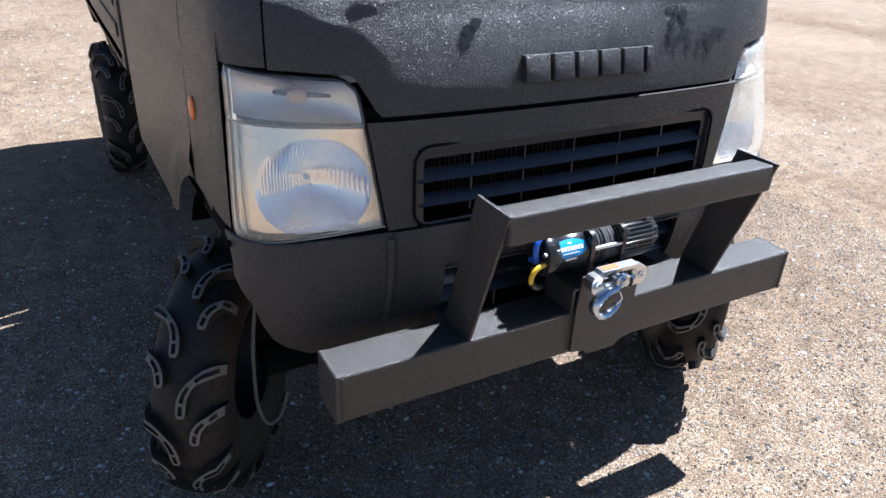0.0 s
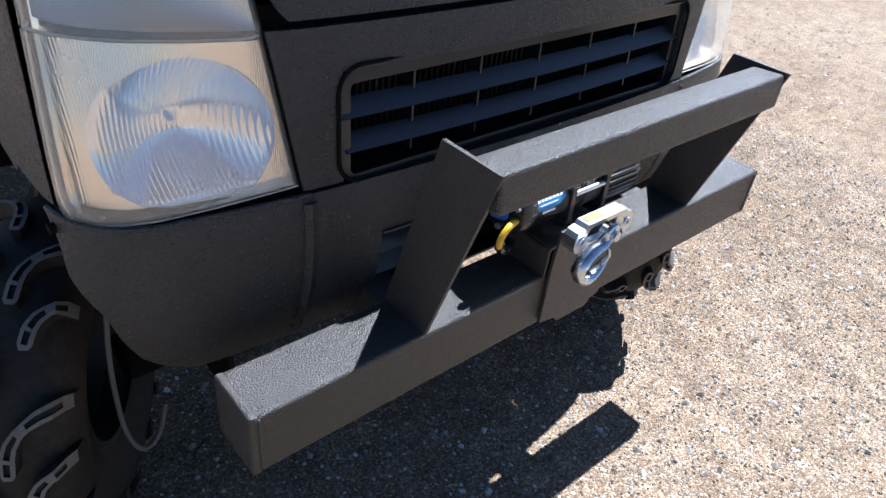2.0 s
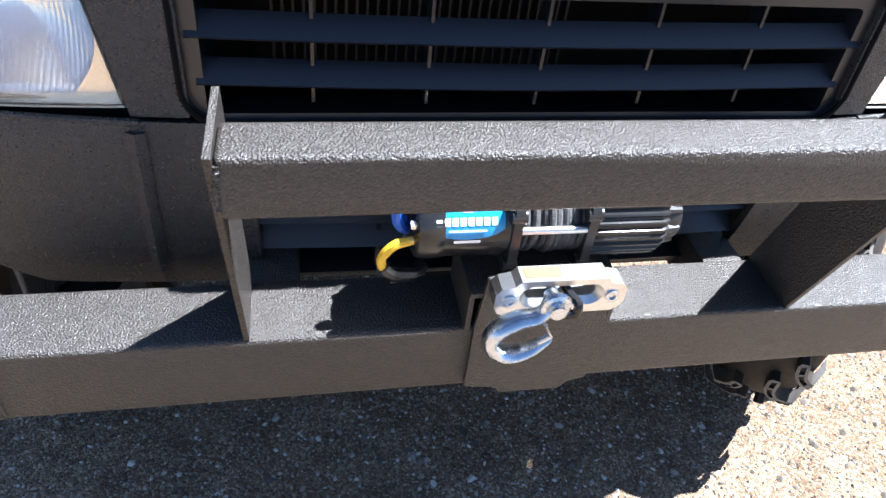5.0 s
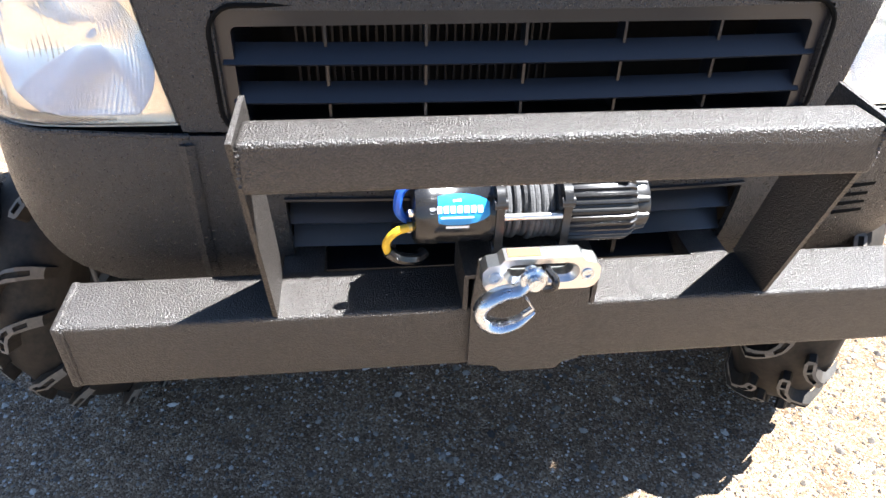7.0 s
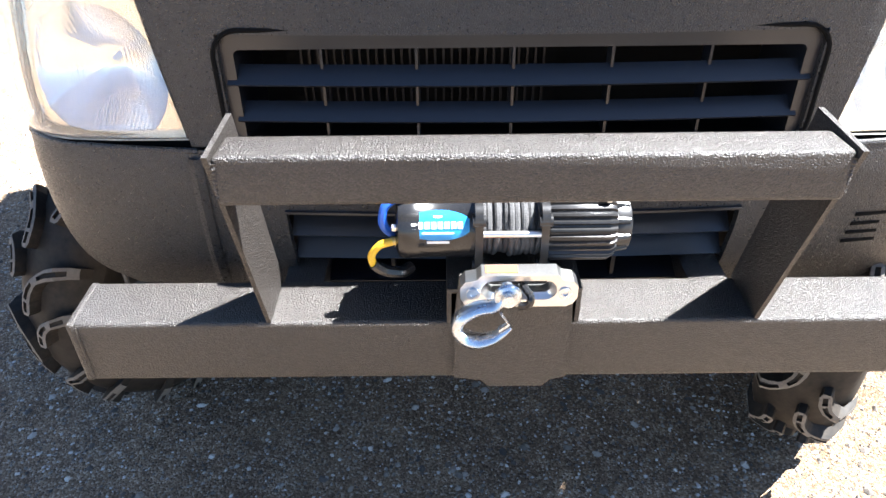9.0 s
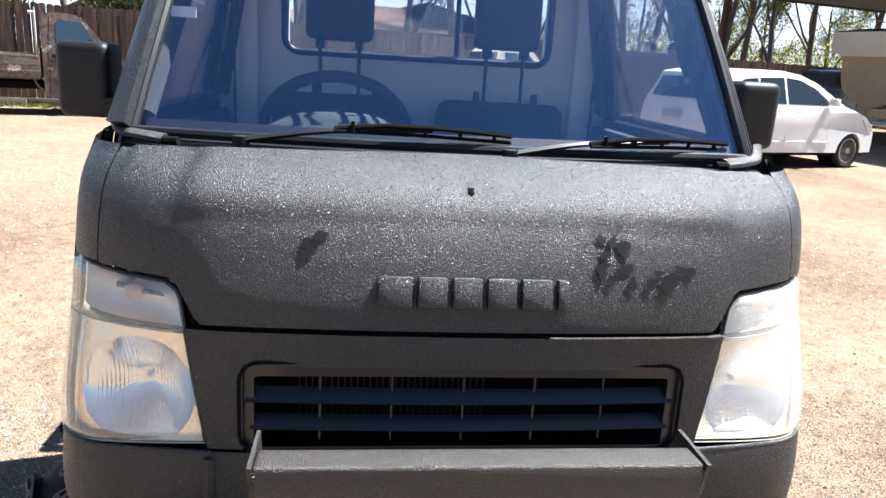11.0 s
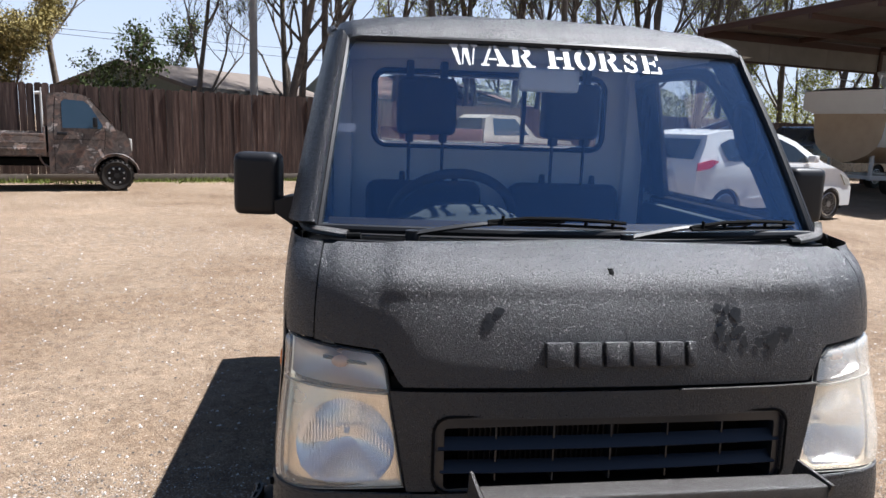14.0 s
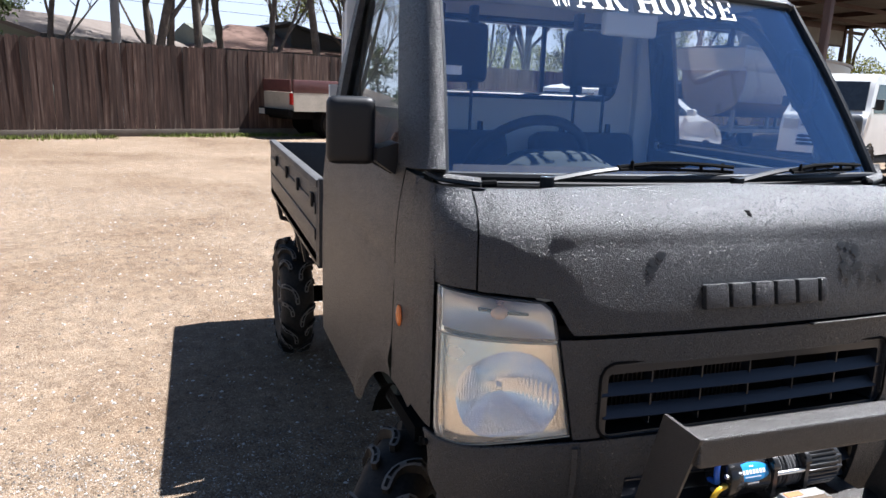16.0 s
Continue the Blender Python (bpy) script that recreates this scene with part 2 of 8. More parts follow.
def liner_mat(name, base, grain=420.0, bump=0.6, rough=0.55, deep=0.0012, spec=1.0, fleck=0.4):
    """Sprayed textured truck paint: near-black and half gloss, with a pebbled skin that glitters in the sun."""
    m, nt, p = nodes_of(name)
    co = nt.nodes.new("ShaderNodeTexCoord")
    n1 = node(nt, "ShaderNodeTexNoise", Scale=3.0, Detail=6.0, Roughness=0.65)
    n2 = node(nt, "ShaderNodeTexNoise", Scale=grain, Detail=2.5, Roughness=0.6)
    v = node(nt, "ShaderNodeTexVoronoi", Scale=grain * 0.8)
    for n in (n1, n2, v):
        nt.links.new(co.outputs["Object"], n.inputs["Vector"])
    r = ramp(nt, n1.outputs["Fac"], [(0.3, base), (0.62, tuple(c * 1.25 for c in base)), (0.8, tuple(c * 1.55 + 0.003 for c in base))])
    sep = nt.nodes.new("ShaderNodeSeparateColor")
    nt.links.new(v.outputs["Color"], sep.inputs[0])
    # grain tones vary, putting part of the sun glitter into the colour
    f = ramp(nt, sep.outputs[0], [(0.0, (1 - fleck,) * 3), (0.6, (1.0,) * 3), (1.0, (1 + fleck,) * 3)])
    mul = nt.nodes.new("ShaderNodeMix")
    mul.data_type, mul.blend_type = "RGBA", "MULTIPLY"
    mul.inputs["Factor"].default_value = 1.0
    mul.clamp_result = False
    nt.links.new(r.outputs[0], mul.inputs["A"])
    nt.links.new(f.outputs[0], mul.inputs["B"])
    nt.links.new(mul.outputs["Result"], p.inputs["Base Color"])
    rr = nt.nodes.new("ShaderNodeMapRange")
    rr.inputs["To Min"].default_value, rr.inputs["To Max"].default_value = rough - 0.12, rough + 0.10
    nt.links.new(sep.outputs[1], rr.inputs["Value"])
    nt.links.new(rr.outputs[0], p.inputs["Roughness"])
    p.inputs["Specular IOR Level"].default_value = spec
    # pebbles: rounded grains over a finer roughness
    dome = ramp(nt, v.outputs["Distance"], [(0.0, (1.0,) * 3), (0.45, (0.55,) * 3), (0.9, (0.0,) * 3)])
    add = nt.nodes.new("ShaderNodeMath")
    add.operation = "MULTIPLY_ADD"
    add.inputs[1].default_value = 0.5
    nt.links.new(dome.outputs[0], add.inputs[0])
    nt.links.new(n2.outputs["Fac"], add.inputs[2])
    bn = node(nt, "ShaderNodeBump", Strength=bump, Distance=deep)
    nt.links.new(add.outputs[0], bn.inputs["Height"])
    nt.links.new(bn.outputs[0], p.inputs["Normal"])
    return m


def gravel_mat():
    """Packed pale gravel: small stones in many tones over sandy fines, worn in broad patches."""
    m, nt, p = nodes_of("gravel_ground")
    co = nt.nodes.new("ShaderNodeTexCoord")
    big = node(nt, "ShaderNodeTexNoise", Scale=0.35, Detail=6.0, Roughness=0.6)
    mid = node(nt, "ShaderNodeTexNoise", Scale=3.5, Detail=6.0, Roughness=0.7)
    v1 = node(nt, "ShaderNodeTexVoronoi", Scale=250.0)
    v2 = node(nt, "ShaderNodeTexVoronoi", Scale=38.0)
    for n in (big, mid, v1, v2):
        nt.links.new(co.outputs["Object"], n.inputs["Vector"])
    sep = nt.nodes.new("ShaderNodeSeparateColor")
    nt.links.new(v1.outputs["Color"], sep.inputs[0])
    stone = ramp(nt, sep.outputs[0], [(0.0, (0.042, 0.032, 0.023)), (0.3, (0.122, 0.086, 0.059)), (0.55, (0.199, 0.145, 0.099)), (0.8, (0.272, 0.210, 0.152)), (1.0, (0.488, 0.432, 0.360))])
    fines = ramp(nt, mid.outputs["Fac"], [(0.3, (0.133, 0.086, 0.053)), (0.55, (0.216, 0.150, 0.095)), (0.75, (0.293, 0.214, 0.144))])
    mx = nt.nodes.new("ShaderNodeMix")
    mx.data_type = "RGBA"
    mx.inputs["Factor"].default_value = 0.32
    nt.links.new(stone.outputs[0], mx.inputs["A"])
    nt.links.new(fines.outputs[0], mx.inputs["B"])
    # damp and trodden patches, and clumps of coarser and finer stone
    tone = ramp(nt, big.outputs["Fac"], [(0.30, (0.58, 0.50, 0.42)), (0.42, (0.84, 0.78, 0.71)), (0.53, (1.02, 1.0, 0.97)), (0.70, (1.22, 1.18, 1.13))])
    clump = node(nt, "ShaderNodeTexNoise", Scale=11.0, Detail=8.0, Roughness=0.68)
    nt.links.new(co.outputs["Object"], clump.inputs["Vector"])
    spread = ramp(nt, clump.outputs["Fac"], [(0.30, (0.66, 0.63, 0.59)), (0.5, (1, 1, 1)), (0.70, (1.30, 1.28, 1.25))])
    both = nt.nodes.new("ShaderNodeMix")
    both.data_type, both.blend_type = "RGBA", "MULTIPLY"
    both.inputs["Factor"].default_value = 1.0
    both.clamp_result = False
    nt.links.new(tone.outputs[0], both.inputs["A"])
    nt.links.new(spread.outputs[0], both.inputs["B"])
    mul = nt.nodes.new("ShaderNodeMix")
    mul.data_type, mul.blend_type = "RGBA", "MULTIPLY"
    mul.inputs["Factor"].default_value = 1.0
    nt.links.new(mx.outputs["Result"], mul.inputs["A"])
    nt.links.new(both.outputs["Result"], mul.inputs["B"])
    nt.links.new(mul.outputs["Result"], p.inputs["Base Color"])
    p.inputs["Roughness"].default_value = 0.9
    p.inputs["Specular IOR Level"].default_value = 0.3
    b1 = node(nt, "ShaderNodeBump", Strength=0.75, Distance=0.0055)
    b1.invert = True
    nt.links.new(v1.outputs["Distance"], b1.inputs["Height"])
    b2 = node(nt, "ShaderNodeBump", Strength=0.5, Distance=0.02)
    nt.links.new(mid.outputs["Fac"], b2.inputs["Height"])
    nt.links.new(b1.outputs[0], b2.inputs["Normal"])
    nt.links.new(b2.outputs[0], p.inputs["Normal"])
    return m


def stone_mat():
    m, nt, p = nodes_of("loose_stones")
    g = nt.nodes.new("ShaderNodeNewGeometry")
    r = ramp(nt, g.outputs["Random Per Island"], [(0.0, (0.042, 0.036, 0.032)), (0.34, (0.125, 0.106, 0.087)), (0.56, (0.20, 0.176, 0.150)), (0.76, (0.31, 0.285, 0.255)), (0.93, (0.46, 0.44, 0.41)), (1.0, (0.52, 0.505, 0.475))])
    nt.links.new(r.outputs[0], p.inputs["Base Color"])
    p.inputs["Roughness"].default_value = 0.7
    return m


def board_mat():
    """Weathered dark brown fence boards with grey streaks; each board has its own tone."""
    m, nt, p = nodes_of("weathered_boards")
    co = nt.nodes.new("ShaderNodeTexCoord")
    mp = nt.nodes.new("ShaderNodeMapping")
    mp.inputs["Scale"].default_value = (14, 14, 0.9)
    oi = nt.nodes.new("ShaderNodeObjectInfo")
    geo = nt.nodes.new("ShaderNodeNewGeometry")
    nt.links.new(co.outputs["Object"], mp.inputs["Vector"])
    n1 = node(nt, "ShaderNodeTexNoise", Scale=1.0, Detail=7.0, Roughness=0.7)
    n1.noise_dimensions = "4D"
    sm = nt.nodes.new("ShaderNodeMath")
    sm.operation = "MULTIPLY_ADD"
    sm.inputs[1].default_value = 40
    nt.links.new(oi.outputs["Random"], sm.inputs[0])
    nt.links.new(geo.outputs["Random Per Island"], sm.inputs[2])
    nt.links.new(sm.outputs[0], n1.inputs["W"])
    nt.links.new(mp.outputs[0], n1.inputs["Vector"])
    r = ramp(nt, n1.outputs["Fac"], [(0.25, (0.012, 0.006, 0.005)), (0.44, (0.039, 0.020, 0.014)), (0.57, (0.078, 0.045, 0.034)), (0.76, (0.211, 0.164, 0.133))])
    val = nt.nodes.new("ShaderNodeMapRange")
    val.inputs["To Min"].default_value, val.inputs["To Max"].default_value = 0.75, 1.3
    nt.links.new(oi.outputs["Random"], val.inputs["Value"])
    hs = nt.nodes.new("ShaderNodeHueSaturation")
    nt.links.new(val.outputs[0], hs.inputs["Value"])
    nt.links.new(r.outputs[0], hs.inputs["Color"])
    nt.links.new(hs.outputs[0], p.inputs["Base Color"])
    p.inputs["Roughness"].default_value = 0.85
    bn = node(nt, "ShaderNodeBump", Strength=0.5, Distance=0.004)
    nt.links.new(n1.outputs["Fac"], bn.inputs["Height"])
    nt.links.new(bn.outputs[0], p.inputs["Normal"])
    return m


def leaf_mat(name, dark, light, through=0.25):
    m, nt, p = nodes_of(name)
    g = nt.nodes.new("ShaderNodeNewGeometry")
    r = ramp(nt, g.outputs["Random Per Island"], [(0.0, dark), (0.6, light), (1.0, tuple(min(1, c * 1.5) for c in light))])
    nt.links.new(r.outputs[0], p.inputs["Base Color"])
    p.inputs["Roughness"].default_value = 0.75
    p.inputs["Specular IOR Level"].default_value = 0.12
    return m


def camo_mat():
    """Matt camouflage wrap: brown, grey and tan blotches with a few rusty leaf shapes."""
    m, nt, p = nodes_of("camouflage_wrap")
    co = nt.nodes.new("ShaderNodeTexCoord")
    n1 = node(nt, "ShaderNodeTexNoise", Scale=3.4, Detail=5.0, Roughness=0.65, Distortion=0.6)
    v = node(nt, "ShaderNodeTexVoronoi", Scale=9.0)
    nt.links.new(co.outputs["Object"], n1.inputs["Vector"])
    nt.links.new(co.outputs["Object"], v.inputs["Vector"])
    r = ramp(nt, n1.outputs["Fac"], [(0.3, (0.025, 0.020, 0.018)), (0.42, (0.072, 0.053, 0.044)), (0.5, (0.128, 0.100, 0.085)), (0.58, (0.055, 0.043, 0.037)), (0.64, (0.340, 0.306, 0.281))])
    r2 = ramp(nt, v.outputs["Color"], [(0.0, (0.35, 0.35, 0.35)), (0.5, (1, 1, 1)), (0.9, (1.35, 1.02, 0.88))])
    mul = nt.nodes.new("ShaderNodeMix")
    mul.data_type, mul.blend_type = "RGBA", "MULTIPLY"
    mul.inputs["Factor"].default_value = 0.8
    nt.links.new(r.outputs[0], mul.inputs["A"])
    nt.links.new(r2.outputs[0], mul.inputs["B"])
    nt.links.new(mul.outputs["Result"], p.inputs["Base Color"])
    p.inputs["Roughness"].default_value = 0.5
    return m


def paint(name, c, rough=0.3, coat=0.6, dust=0.12):
    """Car paint under a clear coat, a little dusty."""
    m = mat(name, c, tuple(x * (1 - dust) for x in c), rough=rough, rough2=rough + 0.12, scale=2.5, grain=40, bump=0.02, coat=coat)
    return m


LINER = liner_mat("textured_black_paint", (0.0132, 0.0131, 0.0144), grain=560, bump=1.0, rough=0.38, deep=0.0016, spec=0.66, fleck=0.5)
LINER_ROUGH = liner_mat("pebbled_black_steel_paint", (0.0225, 0.0190, 0.0165), grain=520, bump=1.0, rough=0.42, deep=0.0019, spec=0.70, fleck=0.5)
BULB = mat("dull_amber_bulb", (0.62, 0.38, 0.27), (0.52, 0.31, 0.22), rough=0.15, bump=0)
TRIM = mat("black_plastic_trim", (0.008, 0.0085, 0.0105), (0.012, 0.0125, 0.015), rough=0.4, grain=500, bump=0.15, deep=0.0004, spec=0.3)
GRILLE = mat("grille_plastic", (0.006, 0.007, 0.011), (0.008, 0.010, 0.015), rough=0.34, grain=300, bump=0.06, deep=0.0004, spec=0.6)
# near-black: shade of cavities and undersides put into the colour; also plain black parts
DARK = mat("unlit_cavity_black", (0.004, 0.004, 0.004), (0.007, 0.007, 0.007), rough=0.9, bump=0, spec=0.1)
RUBBER = mat("tyre_rubber", (0.007, 0.0066, 0.0064), (0.032, 0.0255, 0.0190), spec=0.3, rough=0.62, scale=9, grain=90, bump=0.25, deep=0.001)
SCUFF = mat("dusty_lug_edges", (0.10, 0.092, 0.082), (0.17, 0.155, 0.135), rough=0.85, grain=160, bump=0.3, deep=0.001)
STEEL = mat("machined_aluminium", (0.72, 0.72, 0.71), (0.6, 0.6, 0.6), rough=0.28, metal=1.0, grain=250, bump=0.05, deep=0.0004)
ZINC = mat("zinc_plated_steel", (0.62, 0.66, 0.72), (0.5, 0.54, 0.6), rough=0.24, metal=1.0, scale=30, grain=200, bump=0.08, deep=0.0006)
GLOSSBLACK = mat("gloss_black_enamel", (0.010, 0.010, 0.011), (0.016, 0.016, 0.017), rough=0.16, rough2=0.24, bump=0.03, grain=80)
CASTBLACK = mat("satin_black_casting", (0.03, 0.03, 0.031), (0.05, 0.05, 0.052), rough=0.27, metal=0.6, grain=200, bump=0.12, deep=0.0006)
ROPE = mat("grey_synthetic_rope", (0.022, 0.022, 0.023), (0.085, 0.085, 0.088), rough=0.75, scale=140, grain=420, bump=0.7, deep=0.002)
RIMBLACK = mat("black_alloy", (0.02, 0.02, 0.021), (0.03, 0.03, 0.03), rough=0.35, bump=0.02)
CHROME = mat("headlamp_reflector", (0.86, 0.87, 0.88), (0.8, 0.81, 0.82), rough=0.06, rough2=0.12, metal=1.0, bump=0.0)
# cream tint puts the reflected tan gravel into the metal colour
LAMPBODY = fluted(mat("cream_tinted_lamp_housing", (0.93, 0.86, 0.74), (0.90, 0.82, 0.68), rough=0.20, rough2=0.28, metal=1.0, scale=8, bump=0.0), 112, 0.30)
SIGNALBODY = fluted(mat("dull_signal_housing", (0.66, 0.65, 0.64), (0.58, 0.57, 0.56), rough=0.26, rough2=0.34, metal=1.0, scale=9, bump=0.0), 112, 0.35)
FLUTED = fluted(mat("fluted_reflector", (0.95, 0.96, 0.98), (0.92, 0.93, 0.95), rough=0.10, rough2=0.16, metal=1.0, bump=0.0), 48, 0.40)
LENSEDGE = mat("milky_lens_edge", (0.42, 0.41, 0.37), (0.34, 0.33, 0.29), rough=0.3, rough2=0.4, scale=20, bump=0.0)
LENS = glass_mat("ribbed_headlamp_lens", (0.995, 0.99, 0.98), 0.05, 1.35, ribs=112, haze=0.10)
HAZE = glass_mat("hazed_lens", (0.98, 0.98, 0.97), 0.12, 1.35, ribs=112, haze=0.22)
GLASS = glass_mat("window_glass", (0.96, 0.98, 0.98), 0.0, 1.5)
# blue gloss tint puts the sky's reflection into the colour
SCREENGLASS = glass_mat("sky_tinted_windscreen_glass", (0.985, 0.99, 1.0), 0.0, 1.75, sheen=(0.46, 0.70, 1.0))
AMBER = mat("amber_plastic", (0.75, 0.2, 0.03), (0.6, 0.14, 0.02), rough=0.2, bump=0.0)
REDLENS = mat("red_lamp_plastic", (0.55, 0.02, 0.015), (0.4, 0.015, 0.01), rough=0.2, bump=0.0)
# white toned down to a light grey
LETTER = mat("greyed_white_vinyl", (0.60, 0.59, 0.58), (0.50, 0.49, 0.48), rough=0.55, scale=20, bump=0)
WHITE = mat("white_vinyl", (0.82, 0.82, 0.82), (0.76, 0.76, 0.76), rough=0.5, bump=0)
BLUE = mat("blue_label", (0.02, 0.22, 0.52), (0.03, 0.28, 0.6), rough=0.25, bump=0)
BLUEWIRE = mat("blue_cable", (0.02, 0.12, 0.6), (0.02, 0.1, 0.5), rough=0.35, bump=0)
YELLOW = mat("yellow_cable", (0.75, 0.48, 0.02), (0.7, 0.42, 0.02), rough=0.35, bump=0)
ORANGE = mat("orange_label", (0.42, 0.15, 0.05), (0.36, 0.13, 0.045), rough=0.4, bump=0)
DECAL = mat("dark_gloss_decal", (0.006, 0.006, 0.0065), (0.012, 0.012, 0.0125), rough=0.42, scale=60, grain=400, bump=0.4, deep=0.001)
CABWALL = mat("grey_cab_trim", (0.644, 0.672, 0.681), (0.58, 0.607, 0.616), rough=0.7, grain=150, bump=0.1)
DASH = mat("grey_dash_plastic", (0.045, 0.056, 0.057), (0.036, 0.046, 0.048), spec=0.08, rough=0.8, grain=300, bump=0.2, deep=0.0006)
SEAT = mat("dark_seat_fabric", (0.025, 0.028, 0.035), (0.045, 0.048, 0.055), rough=0.85, grain=350, bump=0.3)
GRAVEL = gravel_mat()
STONES = stone_mat()
BOARDS = board_mat()
CAMO = camo_mat()
WHITEPAINT = paint("white_car_paint", (0.8, 0.8, 0.79))
VANPAINT = paint("white_van_paint", (0.71, 0.71, 0.691), rough=0.4)
CREAM = paint("faded_cream_paint", (0.528, 0.48, 0.4), rough=0.45, dust=0.3)
MAROON = paint("faded_maroon_paint", (0.136, 0.044, 0.04), rough=0.5, dust=0.4)
BLACKPAINT = paint("black_car_paint", (0.012, 0.013, 0.016), rough=0.2)
TINT = mat("tinted_window", (0.012, 0.016, 0.022), (0.02, 0.025, 0.03), rough=0.06, rough2=0.1, bump=0, spec=0.7)
TINTBLUE = mat("tinted_window_blue", (0.03, 0.055, 0.08), (0.035, 0.06, 0.09), rough=0.08, rough2=0.12, bump=0, spec=0.7)
SILVER = mat("silver_wheel", (0.6, 0.6, 0.6), (0.5, 0.5, 0.5), rough=0.35, metal=0.8, bump=0)
BARK = mat("grey_brown_bark", (0.06, 0.048, 0.0384), (0.16, 0.132, 0.108), rough=0.9, scale=5, grain=30, bump=0.8, deep=0.02)
GREENLEAF = leaf_mat("evergreen_leaves", (0.02, 0.0288, 0.0096), (0.064, 0.084, 0.0288))
SPRINGLEAF = leaf_mat("spring_leaves", (0.104, 0.12, 0.016), (0.24, 0.24, 0.048))
OLIVELEAF = leaf_mat("olive_leaves", (0.13, 0.105, 0.035), (0.27, 0.22, 0.085))
GRASS = leaf_mat("short_grass", (0.04, 0.06, 0.012), (0.128, 0.152, 0.036))
# darker copy of the pale panel, with the roof's shade in its colour
BACKPANEL = mat("shaded_pale_panel", (0.192, 0.188, 0.18), (0.152, 0.148, 0.142), rough=0.6, scale=2, bump=0.05)
RUST = mat("red_brown_steel", (0.032, 0.0144, 0.0112), (0.052, 0.0232, 0.0176), rough=0.6, scale=3, bump=0.1)
ROOFTIN = mat("corrugated_roof_underside", (0.15, 0.135, 0.125), (0.11, 0.098, 0.09), spec=0.1, rough=0.9, scale=2, bump=0.05)
PANEL = mat("pale_metal_panel", (0.448, 0.448, 0.44), (0.384, 0.384, 0.376), rough=0.45, scale=2, bump=0.05)
HULL = mat("white_gelcoat", (0.544, 0.536, 0.504), (0.48, 0.464, 0.432), rough=0.3, scale=2, bump=0.02)
HULLTAN = mat("tan_lower_hull", (0.336, 0.248, 0.16), (0.272, 0.192, 0.12), rough=0.45, scale=3, bump=0.03)
SHINGLE = mat("brown_grey_shingles", (0.152, 0.124, 0.104), (0.112, 0.0896, 0.0736), rough=0.9, scale=2, grain=22, bump=0.5, deep=0.01)
SHINGLE2 = mat("red_brown_shingles", (0.152, 0.088, 0.064), (0.104, 0.06, 0.044), rough=0.9, scale=2, grain=22, bump=0.5, deep=0.01)
SIDING = mat("grey_green_siding", (0.168, 0.18, 0.148), (0.136, 0.148, 0.12), rough=0.8, scale=1.5, bump=0.1)
DARKWALL = mat("dark_shed_wall", (0.04, 0.04, 0.0384), (0.056, 0.0544, 0.0496), rough=0.8, scale=1, bump=0.1)
POLEGREY = mat("grey_pole", (0.208, 0.2, 0.192), (0.272, 0.264, 0.248), rough=0.8, bump=0.2)


# ==== ground ====
def build_ground():
    bm = bmesh.new()
    n, far = 40, 900.0
    steps = [math.copysign(abs(k / n) ** 3, k) * far for k in range(-n, n + 1)]
    g = [[bm.verts.new((x, y + 5, 0)) for y in steps] for x in steps]
    for i in range(2 * n):
        for j in range(2 * n):
            bm.faces.new((g[i][j], g[i + 1][j], g[i + 1][j + 1], g[i][j + 1]))
    tagged(part("ground", bm, GRAVEL), "pale packed gravel yard with sandy worn patches", "ground", kind="structure")


def build_stones():
    """Loose stones lying on the packed ground, thickest where the yard is seen from close by."""
    rng = random.Random(4)
    verts, faces = [], []
    octa = [(1, 0, 0), (0.45, 0.85, 0.1), (-0.6, 0.75, -0.1), (-1, -0.1, 0.1), (-0.3, -0.9, 0), (0.7, -0.7, 0.05), (0.1, 0.05, 0.75)]

    def stone(x, y, s):
        a, k, h = rng.uniform(0, 6.3), rng.uniform(0.6, 1.0), rng.uniform(0.5, 0.9)
        ca, sa, b = math.cos(a), math.sin(a), len(verts)
        for px, py, pz in octa:
            px, py = px * s * rng.uniform(0.8, 1.15), py * s * k * rng.uniform(0.8, 1.15)
            verts.append((x + px * ca - py * sa, y + px * sa + py * ca, pz * s * h + 0.002 + (0 if pz > 0.5 else -0.001)))
        for i in range(6):
            faces.append((b + i, b + (i + 1) % 6, b + 6))

    for _ in range(48000):
        x, y = rng.uniform(-1.9, 2.3), rng.uniform(-1.15, 1.7)
        stone(x, y, rng.choice((0.002, 0.0025, 0.003, 0.0035, 0.004, 0.0052)))
    for _ in range(1200):
        x, y = rng.uniform(-2.2, 2.3), rng.uniform(-1.15, 2.4)
        stone(x, y, rng.choice((0.007, 0.008, 0.010)))
    for _ in range(16000):
        x, y = rng.uniform(-4.5, 4.5), rng.uniform(-1.0, 9.0)
        stone(x, y, rng.choice((0.004, 0.005, 0.006, 0.008, 0.011)))
    for _ in range(6000):
        x, y = rng.uniform(-12, 14), rng.uniform(4.0, 17.0)
        stone(x, y, rng.choice((0.006, 0.008, 0.011, 0.015)))
    me = bpy.data.meshes.new("gravel_stones")
    me.from_pydata(verts, [], faces)
    me.materials.append(STONES)
    tagged(new("gravel_stones", me), "loose pale and brown gravel stones on the yard", "gravel", kind="stuff")


FENCE_A, FENCE_B = Vector((-15.5, 12.3, 0)), Vector((33.0, 31.6, 0))
FENCE_DIR = (FENCE_B - FENCE_A).normalized()
FENCE_IN = Vector((FENCE_DIR.y, -FENCE_DIR.x, 0))  # towards the yard
FENCE_TURN = math.degrees(math.atan2(FENCE_DIR.y, FENCE_DIR.x))


